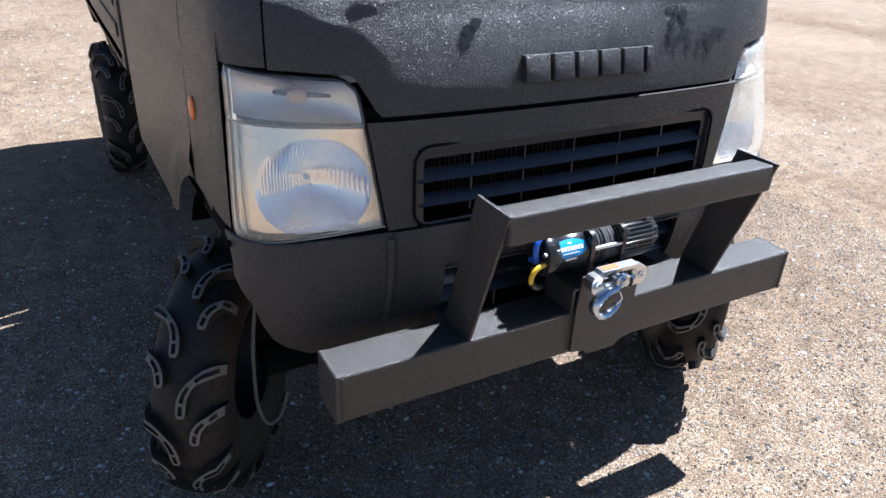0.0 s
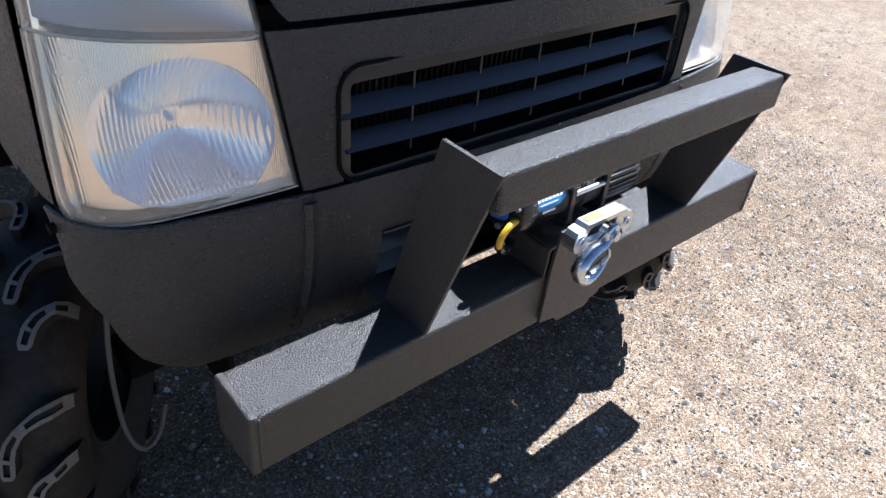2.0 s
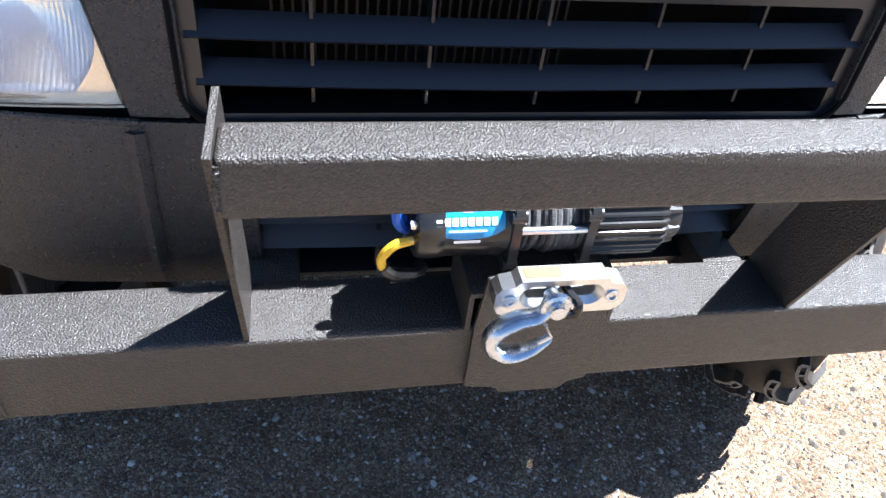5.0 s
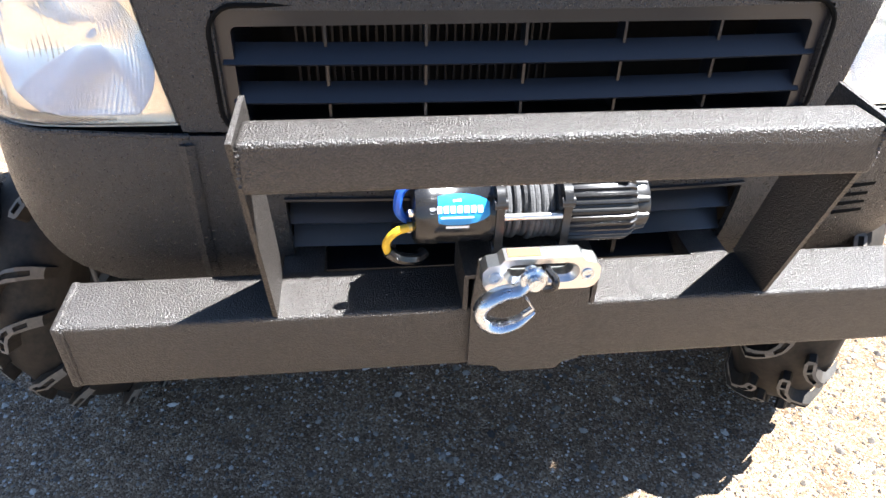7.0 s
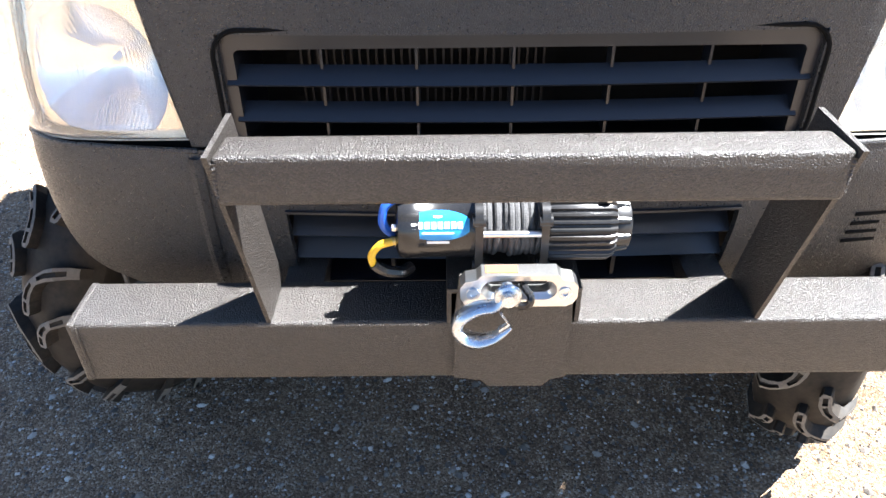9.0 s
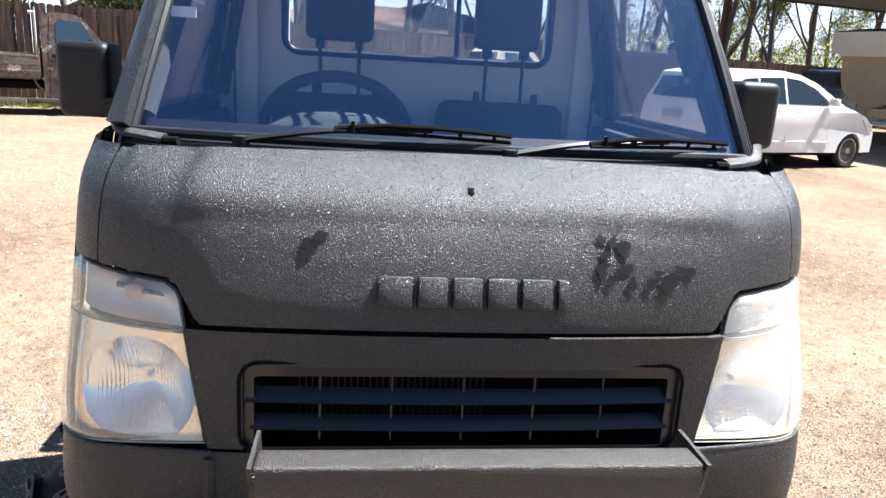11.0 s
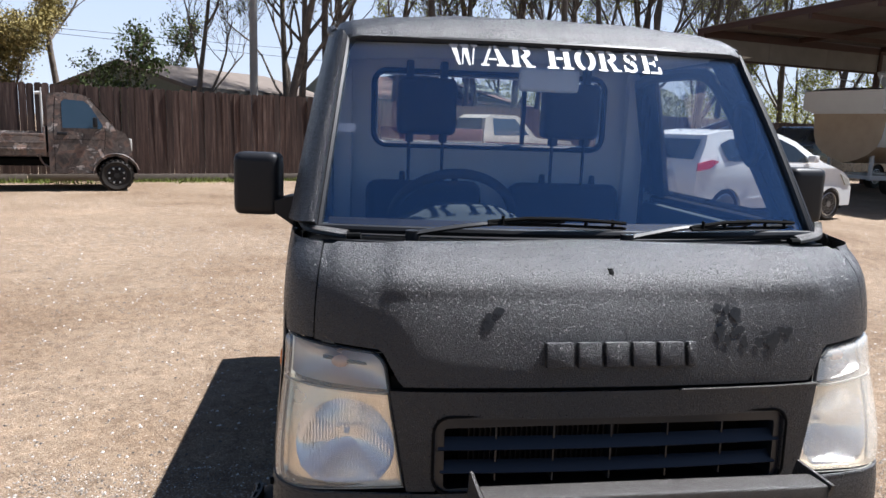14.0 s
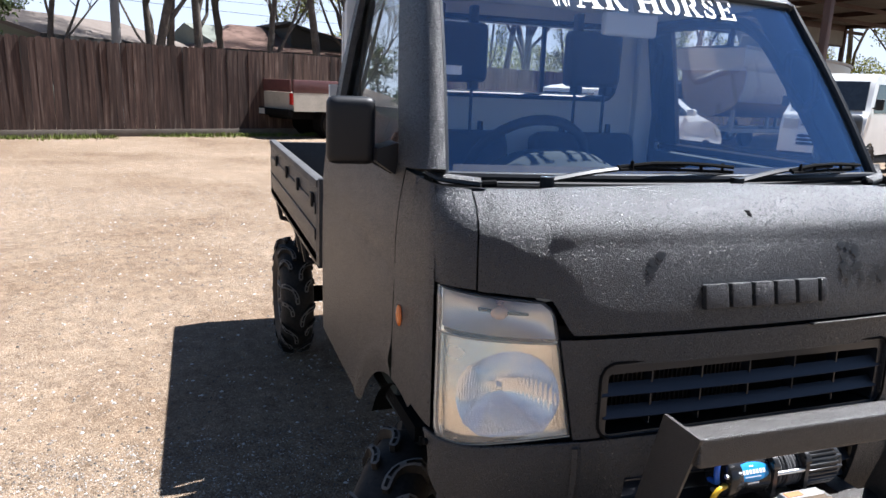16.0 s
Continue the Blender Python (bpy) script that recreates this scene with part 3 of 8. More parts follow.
def build_fence():
    rng = random.Random(11)
    fence = thing("fence", "tall weathered dark brown wooden board fence with gaps", "fence", kind="structure")
    length = (FENCE_B - FENCE_A).length
    widths = []
    for w in (0.135, 0.14, 0.145):
        bm = bmesh.new()
        prism(bm, [(-w / 2, 0), (w / 2, 0), (w / 2, 2.0), (w / 2 - 0.03, 2.035), (-w / 2 + 0.03, 2.035), (-w / 2, 2.0)], -0.009, 0.009, Matrix(((1, 0, 0, 0), (0, 0, 1, 0), (0, 1, 0, 0), (0, 0, 0, 1))))
        me = bpy.data.meshes.new("board")
        bmesh.ops.recalc_face_normals(bm, faces=bm.faces)
        bm.to_mesh(me)
        bm.free()
        me.materials.append(BOARDS)
        widths.append((w, me))
    s, rest = 0.0, []
    while s < length:
        w, me = rng.choice(widths)
        s += w
        p = FENCE_A + FENCE_DIR * (s - w / 2)
        m = Matrix.LocRotScale((p.x, p.y, 0.14), Euler((rng.gauss(0, 0.004), rng.gauss(0, 0.0025), radians(FENCE_TURN + rng.gauss(0, 0.5)))), (1, 1, rng.uniform(0.982, 1.0)))
        s += rng.choice((0.001, 0.002, 0.003, 0.004, 0.009))
        if 2.0 < s < 40:
            b = new("board", me)
            b.matrix_world = m
            b.parent = fence
        else:
            rest.append((m, me))
    bm = bmesh.new()
    for m, me in rest:
        k = len(bm.verts)
        bm.from_mesh(me)
        bm.verts.ensure_lookup_table()
        bmesh.ops.transform(bm, matrix=m, verts=bm.verts[k:])
    tagged(part("far_boards", bm, BOARDS, fence, smooth=False), kind="stuff")
    for k in range(12):
        bm = bmesh.new()
        a = FENCE_A + FENCE_DIR * (k * length / 12)
        seg = length / 12 - 0.01
        m = Matrix.Translation(a) @ pose(0, 0, 0, 0, 0, FENCE_TURN)
        box(bm, (0, -0.045, 0.0), (seg, -0.012, 0.17), 0.004, m=m)
        part("rot_board", bm, GREYWOOD, fence)
    for k in range(20):
        bm = bmesh.new()
        a = FENCE_A + FENCE_DIR * (k * 2.6 + 0.5)
        m = Matrix.Translation(a) @ pose(0, 0, 0, 0, 0, FENCE_TURN)
        box(bm, (-0.045, 0.02, 0.0), (0.045, 0.11, 2.0), 0.006, m=m)
        part("fence_post", bm, GREYWOOD, fence)


def build_grass():
    rng = random.Random(5)
    verts, faces = [], []
    for _ in range(15000):
        s, o = rng.uniform(0.5, 42), abs(rng.gauss(0, 0.35))
        clump = noise.noise(Vector((s * 0.45, o * 1.2, 3.0)))
        if clump < -0.05:
            continue
        p = FENCE_A + FENCE_DIR * s + FENCE_IN * (o + 0.06)
        a, h, w = rng.uniform(0, 6.3), rng.uniform(0.03, 0.11) * (1 + clump), rng.uniform(0.006, 0.014)
        d, l = Vector((math.cos(a), math.sin(a), 0)), Vector((rng.gauss(0, 0.03), rng.gauss(0, 0.03), 0))
        b = len(verts)
        verts.extend([p - d * w, p + d * w, p + l + Vector((0, 0, h))])
        faces.append((b, b + 1, b + 2))
    me = bpy.data.meshes.new("grass")
    me.from_pydata(verts, [], faces)
    me.materials.append(GRASS)
    tagged(new("grass", me), "thin patchy spring grass along the fence foot", "grass", kind="stuff")


GREYWOOD = mat("grey_timber", (0.16, 0.132, 0.108), (0.104, 0.084, 0.068), rough=0.9, scale=3, grain=40, bump=0.3, deep=0.003)
build_ground()


# ==== the black truck ====
PLAN = [(0, 0), (0.1, 0.0005), (0.2, 0.002), (0.3, 0.006), (0.38, 0.0105), (0.44, 0.017), (0.5, 0.032), (0.56, 0.053), (0.61, 0.078), (0.645, 0.104), (0.668, 0.132),
        (0.682, 0.17), (0.689, 0.23), (0.694, 0.31), (0.699, 0.42), (0.704, 0.7), (0.706, 1.05), (0.706, 1.40)]
NOSE = [(0.50, 0.035), (0.54, 0.010), (0.58, -0.010), (0.63, -0.023), (0.70, -0.030), (0.75, -0.027), (0.785, -0.018), (0.84, -0.014), (0.92, -0.012), (1.0, -0.007), (1.04, -0.001),
        (1.08, 0.009), (1.12, 0.021), (1.16, 0.037), (1.185, 0.052), (1.205, 0.072), (1.222, 0.100), (1.236, 0.132), (1.248, 0.168), (1.258, 0.205)]
WAIST = [(0.40, 0.985), (0.55, 0.995), (0.75, 1.0), (1.0, 1.0), (1.15, 0.996), (1.22, 0.985), (1.27, 0.972), (1.30, 0.965)]
# the same line low down, where lamps and bumper stand squarer
LOWPLAN = [(0, 0), (0.1, 0.0005), (0.2, 0.002), (0.3, 0.005), (0.38, 0.008), (0.44, 0.011), (0.503, 0.017), (0.566, 0.025), (0.622, 0.037), (0.660, 0.056), (0.685, 0.084),
           (0.697, 0.122), (0.702, 0.19), (0.7015, 0.29), (0.701, 0.42), (0.704, 0.7), (0.706, 1.05), (0.706, 1.40)]
PLAN_X = np.array([p[0] for p in PLAN])
PLAN_Y = np.array([p[1] for p in PLAN])
PLAN_A = np.concatenate([[0], np.cumsum(np.hypot(np.diff(PLAN_X), np.diff(PLAN_Y)))])


def smooth_table(keys, values):
    """Monotone-ish smooth interpolation through a table."""
    keys, values = np.array(keys, float), np.array(values, float)
    slope = np.gradient(values, keys)

    def f(k):
        k = min(max(k, keys[0]), keys[-1])
        i = min(max(int(np.searchsorted(keys, k)) - 1, 0), len(keys) - 2)
        h = keys[i + 1] - keys[i]
        t = (k - keys[i]) / h
        return ((2 * t ** 3 - 3 * t * t + 1) * values[i] + (t ** 3 - 2 * t * t + t) * h * slope[i] + (3 * t * t - 2 * t ** 3) * values[i + 1] + (t ** 3 - t * t) * h * slope[i + 1])
    return f


nose_y = smooth_table(*zip(*NOSE))
waist = smooth_table(*zip(*WAIST))
plan_x, plan_y = smooth_table(PLAN_A, PLAN_X), smooth_table(PLAN_A, PLAN_Y)
low_x, low_y = smooth_table(PLAN_A, [p[0] for p in LOWPLAN]), smooth_table(PLAN_A, [p[1] for p in LOWPLAN])


def arc_of_x(x):
    return float(np.interp(abs(x), PLAN_X[:15], PLAN_A[:15])) * (1 if x >= 0 else -1)


def arc_of_y(y):
    """The arc on the flank at that depth."""
    return float(np.interp(y, PLAN_Y, PLAN_A))


def skin(a, z, out=0.0):
    """A point of the cab's skin at the arc a (signed, from the middle of the nose) and height z, moved out by that much."""
    s = 1 if a >= 0 else -1
    a = abs(a)

    k = min(1.0, max(0.0, (1.06 - z) / 0.27))
    k = k * k * (3 - 2 * k)

    def at(a):
        fade = min(1.0, max(0.0, (PLAN_A[13] - a) / PLAN_A[13]))
        return Vector(((plan_x(a) * (1 - k) + low_x(a) * k) * waist(z), plan_y(a) * (1 - k) + low_y(a) * k + nose_y(z) * fade ** 0.55, z))
    p = at(a)
    if out:
        d = at(a + 0.004) - at(max(a - 0.004, 0))
        n = Vector((d.y, -d.x, 0)).normalized()
        n = (n + Vector((0, 0, 0.6 * (nose_y(min(z + 0.01, 1.258)) - nose_y(z - 0.01)) / 0.02))).normalized() if a < 0.6 else n
        p = p + n * out
    return Vector((p.x * s, p.y, p.z))


truck = thing("pickup_truck", "lifted small cab-over truck sprayed in textured black paint", "truck")
AX = arc_of_x
A_SEAM = AX(0.617)
A_HL_OUT = AX(0.676)
A_DOOR = arc_of_y(0.40)
A_BACK = arc_of_y(1.385)
WHEEL_Y, WHEEL_R, REAR_Y = 0.315, 0.321, 2.62


def build_front():
    c = lambda v: (lambda u: v)
    # bumper cover, with a cut for the lower intake
    bm = bmesh.new()
    x0, x1, z0, z1 = -0.315, 0.33, 0.538, 0.680

    def piece(l, r, lo, hi, nu, nv):
        def fn(u, v):
            z = lo(u) * (1 - v) + hi(u) * v
            a = l(v) * (1 - u) + r(v) * u
            side = min(1.0, max(0.0, (abs(a) - 0.42) / 0.2))
            return skin(a, z, 0.010 + 0.007 * side * math.sin(math.pi * min(1.0, max(0.0, (z - 0.50) / 0.276))))
        sheet(bm, fn, nu, nv, 0.012)
    low = lambda a: 0.515
    # the ends are cut away along the wheel arch
    end = lambda v: float(np.interp(0.515 + 0.256 * v, [0.515, 0.535, 0.56, 0.60, 0.64, 0.69, 0.734, 0.771], [AX(0.58), AX(0.615), AX(0.636), AX(0.650), AX(0.657), AX(0.676), arc_of_y(0.160), arc_of_y(0.182)]))
    full = [(lambda v: -end(v), c(AX(x0))), (AX(x0), AX(x1)), (c(AX(x1)), end)]
    for i, (l, r) in enumerate(full):
        top = 0.771
        if i == 1:
            piece(c(l), c(r), lambda u: low(0), c(z0), 24, 4)
            piece(c(l), c(r), c(z1), c(top), 24, 4)
        else:
            piece(l, r, c(0.515), c(top), 26, 22)
    bmesh.ops.remove_doubles(bm, verts=bm.verts, dist=0.0004)
    cover = part("bumper_cover", bm, LINER, truck, "textured black bumper cover")
    # rolled upper edge under the lamps
    for s in (-1, 1):
        bm = bmesh.new()
        a_tip = arc_of_y(0.182)
        pipe(bm, [skin(s * (AX(0.425) + (a_tip - AX(0.425)) * k / 24), 0.769, 0.007) for k in range(25)], 0.0045, 8)
        part("cover_edge", bm, LINER, cover)
    for s in (-1, 1):
        bm = bmesh.new()
        p = skin(s * arc_of_y(0.165), 0.752, 0.011)
        cyl(bm, p, p + Vector((s * 0.008, -0.001, 0)), 0.007, n=10)
        part("bumper_screw", bm, DARK, cover)
        bm = bmesh.new()
        sheet(bm, lambda u, v, s=s: skin(s * (AX(0.421) + 0.016 * u + 0.012 * (1 - v) ** 2), 0.53 + 0.23 * v, 0.0135 - 0.0045 * abs(2 * u - 1)), 4, 14, 0.004)
        part("bumper_seam", bm, LINER, cover)
    # black strips stand for the shade in the louvre slots
    for k in range(4):
        bm = bmesh.new()
        z = 0.606 + 0.0165 * k
        sheet(bm, lambda u, v, z=z: skin(AX(0.500 + 0.001 * k + 0.066 * u), z + 0.006 * v, 0.0145), 6, 1, 0.004)
        part("bumper_louvre", bm, DARK, cover)
    # lower intake: a black sheet stands for the shade inside
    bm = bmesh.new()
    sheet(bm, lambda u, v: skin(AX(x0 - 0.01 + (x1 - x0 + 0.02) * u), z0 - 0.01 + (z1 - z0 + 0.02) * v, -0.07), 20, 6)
    part("intake_shade_sheet", bm, DARK, cover)
    for z in (0.598, 0.645):
        bm = bmesh.new()
        sheet(bm, lambda u, v, z=z: skin(AX(x0 + (x1 - x0) * u), z + 0.012 - 0.03 * v, -0.038 + 0.036 * v), 20, 2, 0.006)
        part("intake_slat", bm, GRILLE, cover)
    bm = bmesh.new()
    for x in (-0.17, 0.0, 0.17):
        p = skin(AX(x), 0.62, -0.02)
        box(bm, (x - 0.003, p.y, z0), (x + 0.003, p.y + 0.03, z1))
    for (xa, xb, za, zb) in ((x0, x1, z0 - 0.004, z0 + 0.004), (x0, x1, z1 - 0.004, z1 + 0.004)):
        sheet(bm, lambda u, v: skin(AX(xa + (xb - xa) * u), (za + zb) / 2, -0.03 + 0.045 * v), 20, 2, 0.004)
    part("intake_frame", bm, GRILLE, cover)

    # upper grille panel
    gx, gz0, gz1, gc = 0.382, 0.775, 0.928, 0.008
    bm = bmesh.new()
    inner = lambda z: 0.4385 + 0.0445 * (z - 0.785) / 0.27 - 0.004

    def gp(l, r, lo, hi, nu, nv):
        def fn(u, v):
            z = lo * (1 - v) + hi * v
            return skin(l(z) * (1 - u) + r(z) * u, z, 0.006)
        sheet(bm, fn, nu, nv, 0.012)
    k = lambda x: (lambda z: AX(x))
    gp(lambda z: AX(-inner(z)), k(gc - gx), gz0, gz1, 4, 10)
    gp(k(gc + gx), lambda z: AX(inner(z)), gz0, gz1, 4, 10)
    gp(lambda z: AX(-inner(z)), lambda z: AX(inner(z)), gz1, 0.985, 24, 4)
    bmesh.ops.remove_doubles(bm, verts=bm.verts, dist=0.0004)
    grille = part("grille", bm, LINER, truck, "black slatted radiator grille panel")
    # sunken frame with rounded corners
    bm = bmesh.new()
    outer = rounded(2 * gx + 0.006, gz1 - gz0 + 0.006, 0.034, 6, gc, (gz0 + gz1) / 2)
    inn = rounded(2 * gx - 0.034, gz1 - gz0 - 0.024, 0.008, 6, gc, (gz0 + gz1) / 2 - 0.010)
    loops = []
    for pts, out in ((outer, 0.004), (outer, -0.003), (inn, -0.003), (inn, -0.12)):
        loops.append([bm.verts.new(skin(AX(x), z, out)) for x, z in pts])
    for p, q in zip(loops, loops[1:]):
        for i in range(len(p)):
            j = (i + 1) % len(p)
            bm.faces.new((p[i], p[j], q[j], q[i]))
    part("grille_frame", bm, GRILLE, grille)
    # black bead draws the shade of the groove round the frame
    bm = bmesh.new()
    groove = rounded(2 * gx + 0.012, gz1 - gz0 + 0.012, 0.036, 6, gc, (gz0 + gz1) / 2)
    pipe(bm, [skin(AX(x), z, 0.006) for x, z in groove + groove[:1]], 0.0034, 6, caps=False)
    part("groove_shade_line", bm, DARK, grille)
    for z, w in ((0.867, 0.004), (0.817, 0.010)):
        bm = bmesh.new()
        sheet(bm, lambda u, v, z=z, w=w: skin(AX(gc + (gx - w) * (2 * u - 1)), z + 0.012 - 0.020 * v, -0.022 + 0.022 * v), 28, 3, 0.004)
        part("slat", bm, GRILLE, grille)
    for x in (-0.247, -0.124, 0.001, 0.128, 0.255):
        bm = bmesh.new()
        p = skin(AX(x), 0.85, -0.012)
        prism(bm, [(p.y, 0.785), (p.y + 0.03, 0.785), (p.y + 0.03, 0.906), (p.y + 0.004, 0.906)], x - 0.0018, x + 0.0018, Matrix(((0, 0, 1, 0), (1, 0, 0, 0), (0, 1, 0, 0), (0, 0, 0, 1))))
        part("rib", bm, GRILLE, grille)
    for x in np.linspace(-0.29, 0.05, 30):
        bm = bmesh.new()
        box(bm, (x, 0.085, 0.79), (x + 0.003, 0.09, 0.88))
        part("radiator_fin", bm, TRIM, grille)
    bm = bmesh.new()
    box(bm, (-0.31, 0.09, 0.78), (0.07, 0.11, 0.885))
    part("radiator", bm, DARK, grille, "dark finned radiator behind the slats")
    # black boxes added behind the grille stand for the unlit nose interior
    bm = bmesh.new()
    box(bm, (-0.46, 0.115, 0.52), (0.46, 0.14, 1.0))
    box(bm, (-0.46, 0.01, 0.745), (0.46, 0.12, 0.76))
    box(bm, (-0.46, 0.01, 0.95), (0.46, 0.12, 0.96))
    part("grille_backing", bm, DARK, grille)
    # unseen plate added across the nose to stop sun leaking through
    bm = bmesh.new()
    sheet(bm, lambda u, v: skin(AX(0.62 * (2 * u - 1)), 1.03, -0.03).lerp(Vector((0.62 * (2 * u - 1), 0.36, 1.03)), v), 24, 4, 0.006)
    part("nose_light_block", bm, DARK, truck)
    # strip added to catch the sun along the panel's upper right edge
    bm = bmesh.new()
    sheet(bm, lambda u, v: skin(AX(0.135 + 0.325 * u), 0.984 + 0.001 * u, 0.004 + 0.012 * v), 20, 2, 0.004)
    part("sun_edge_strip", bm, LINER_ROUGH, grille)
    # bonnet panel
    bm = bmesh.new()
    arcs = [-A_SEAM, -AX(0.485), -AX(0.445), AX(0.445), AX(0.485), A_SEAM]
    lows = [1.075, 1.066, 0.995, 0.995, 1.066, 1.075]
    cols = np.linspace(-A_SEAM, A_SEAM, 61)
    lo = np.interp(cols, arcs, lows)

    def fn(u, v):
        a = -A_SEAM + 2 * A_SEAM * u
        z0b = float(np.interp(a, arcs, lows))
        zt = 1.258
        z = z0b + (zt - z0b) * (1 - (1 - v) ** 1.15)
        lift = 0.007 / (1 + math.exp((abs(a) - 0.475 - 0.25 * max(0, 1.235 - z)) / 0.006)) * min(1, max(0, (z - 1.165) / 0.03))
        return skin(a, z, 0.008 + lift)
    sheet(bm, fn, 120, 30, 0.012)
    part("bonnet", bm, LINER, truck)
    # cowl apron between the bonnet and the windscreen
    bm = bmesh.new()

    def cowl(u, v):
        x = -0.64 + 1.28 * u
        e = (x / 0.64) ** 2
        a, b = Vector((x, 0.19 + 0.085 * e, 1.252)), Vector((x, 0.275 + 0.075 * e, 1.262 + 0.01 * e))
        return a.lerp(b, v) + Vector((0, 0, -0.008 * math.sin(math.pi * v)))
    sheet(bm, cowl, 30, 4, 0.01)
    part("cowl", bm, TRIM, truck, "black plastic cowl below the windscreen")
    for s in (-1, 1):
        bm = bmesh.new()
        pts = [(s * 0.658, 0.332, 1.300), (s * 0.655, 0.322, 1.283), (s * 0.640, 0.302, 1.272), (s * 0.60, 0.278, 1.268), (s * 0.555, 0.262, 1.264)]
        pipe(bm, curve_pts(pts, 5), [0.012 + 0.003 * k / 20 for k in range(21)], 8, flat=0.6)
        part("cowl_corner", bm, LINER_ROUGH, truck)
    for s in (-1, 1):
        bm = bmesh.new()
        cyl(bm, (s * 0.555, 0.252, 1.262), (s * 0.525, 0.243, 1.264), 0.008, n=8)
        part("cowl_clip", bm, DARK, truck)
    # corner wings down to the wheel arches
    for s in (-1, 1):
        bm = bmesh.new()
        a0, a1 = A_SEAM + 0.004, A_DOOR - 0.003
        def wing_low(a):
            if a < A_HL_OUT + 0.008:
                return 1.077
            y = skin(a, 0.8).y
            if y < 0.235:
                return 0.782 if y < 0.225 else 0.77
            return max(0.58, WHEEL_R + 0.005 + math.sqrt(max(0.0, 0.445 ** 2 - (y - 0.335) ** 2)))
        n = 40
        cols = sorted(set(list(np.linspace(a0, a1, n)) + [A_HL_OUT + 0.0079, A_HL_OUT + 0.0081]))
        rows = 20
        grid = []
        for a in cols:
            zl = wing_low(a)
            zt = 1.262 + 0.013 * (a - a0) / (a1 - a0)
            col = []
            for j in range(rows + 1):
                v = j / rows
                p = skin(s * a, min(zl + (zt - zl) * v, 1.30), 0.007)
                col.append(bm.verts.new(p))
            grid.append(col)
        for i in range(len(grid) - 1):
            for j in range(rows):
                bm.faces.new((grid[i][j], grid[i + 1][j], grid[i + 1][j + 1], grid[i][j + 1]))
        part("wing", bm, LINER, truck)
        if s < 0:
            bm = bmesh.new()
            m = Matrix.Translation(skin(s * arc_of_y(0.35), 0.945, 0.008)) @ Matrix.Diagonal((0.35, 1.0, 1.35, 1))
            bmesh.ops.create_uvsphere(bm, u_segments=14, v_segments=8, radius=0.019, matrix=m)
            part("side_marker", bm, AMBER, truck, "small orange side marker lamp")
        else:
            bm = bmesh.new()
            m = Matrix.Translation(skin(s * arc_of_y(0.35), 0.945, 0.008)) @ Matrix.Diagonal((0.35, 1.0, 1.35, 1))
            bmesh.ops.create_uvsphere(bm, u_segments=14, v_segments=8, radius=0.019, matrix=m)
            part("side_marker", bm, AMBER, truck, "small orange side marker lamp")
        # lining inside the arch, near-black to carry its shade
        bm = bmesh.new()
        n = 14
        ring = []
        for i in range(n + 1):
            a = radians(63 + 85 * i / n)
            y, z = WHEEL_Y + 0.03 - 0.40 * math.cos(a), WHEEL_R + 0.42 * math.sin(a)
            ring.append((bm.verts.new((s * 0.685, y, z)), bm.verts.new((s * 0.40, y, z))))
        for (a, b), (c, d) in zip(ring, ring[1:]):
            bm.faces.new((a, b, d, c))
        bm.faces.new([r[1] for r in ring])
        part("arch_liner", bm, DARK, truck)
        # unseen plate added to stop sun leaking past the wheel
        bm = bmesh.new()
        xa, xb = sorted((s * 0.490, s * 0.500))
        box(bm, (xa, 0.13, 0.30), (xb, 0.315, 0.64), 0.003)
        part("arch_light_block", bm, DARK, truck)
        # black sheets behind the seams, their shade put into the colour
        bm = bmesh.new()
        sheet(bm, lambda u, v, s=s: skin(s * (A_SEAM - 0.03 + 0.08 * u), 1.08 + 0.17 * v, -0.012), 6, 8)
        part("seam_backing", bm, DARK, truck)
    # black sheet painting the shade of the bonnet's lower gap
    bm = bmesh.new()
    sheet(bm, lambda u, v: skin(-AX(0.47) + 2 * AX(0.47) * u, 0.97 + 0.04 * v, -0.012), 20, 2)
    part("gap_shade_sheet", bm, DARK, truck)
    # washer nozzle
    bm = bmesh.new()
    p = skin(0.001, 1.209, 0.008)
    bmesh.ops.create_uvsphere(bm, u_segments=12, v_segments=8, radius=0.011, matrix=Matrix.Translation(p) @ Matrix.Diagonal((0.8, 1.0, 0.9, 1)))
    cyl(bm, p - Vector((0, -0.004, 0.006)), p + Vector((0, 0.004, 0.012)), 0.006, n=10)
    part("washer_nozzle", bm, DARK, truck, "small black washer nozzle")
    # maker's badge as six plain raised blocks
    widths = [0.058, 0.05, 0.05, 0.05, 0.054, 0.02]
    x = -0.156
    gap = (0.324 - sum(widths)) / 5
    for w in widths:
        bm = bmesh.new()
        top, bot = skin(AX(x + w / 2), 1.086, 0.008), skin(AX(x + w / 2), 1.034, 0.008)
        up = (top - bot).normalized()
        right = Vector((1, 0, 0))
        nrm = right.cross(up)
        m = Matrix((right, up, nrm)).transposed().to_4x4()
        m.translation = (top + bot) / 2
        vs = box(bm, (-w / 2, -0.026, -0.006), (w / 2, 0.026, 0.015), 0.005, 2, m=m)
        part("badge_block", bm, LINER, truck)
        x += w + gap
    # worn decals: plain blotches of slightly glossier, darker film, broken by wear
    rng = random.Random(8)
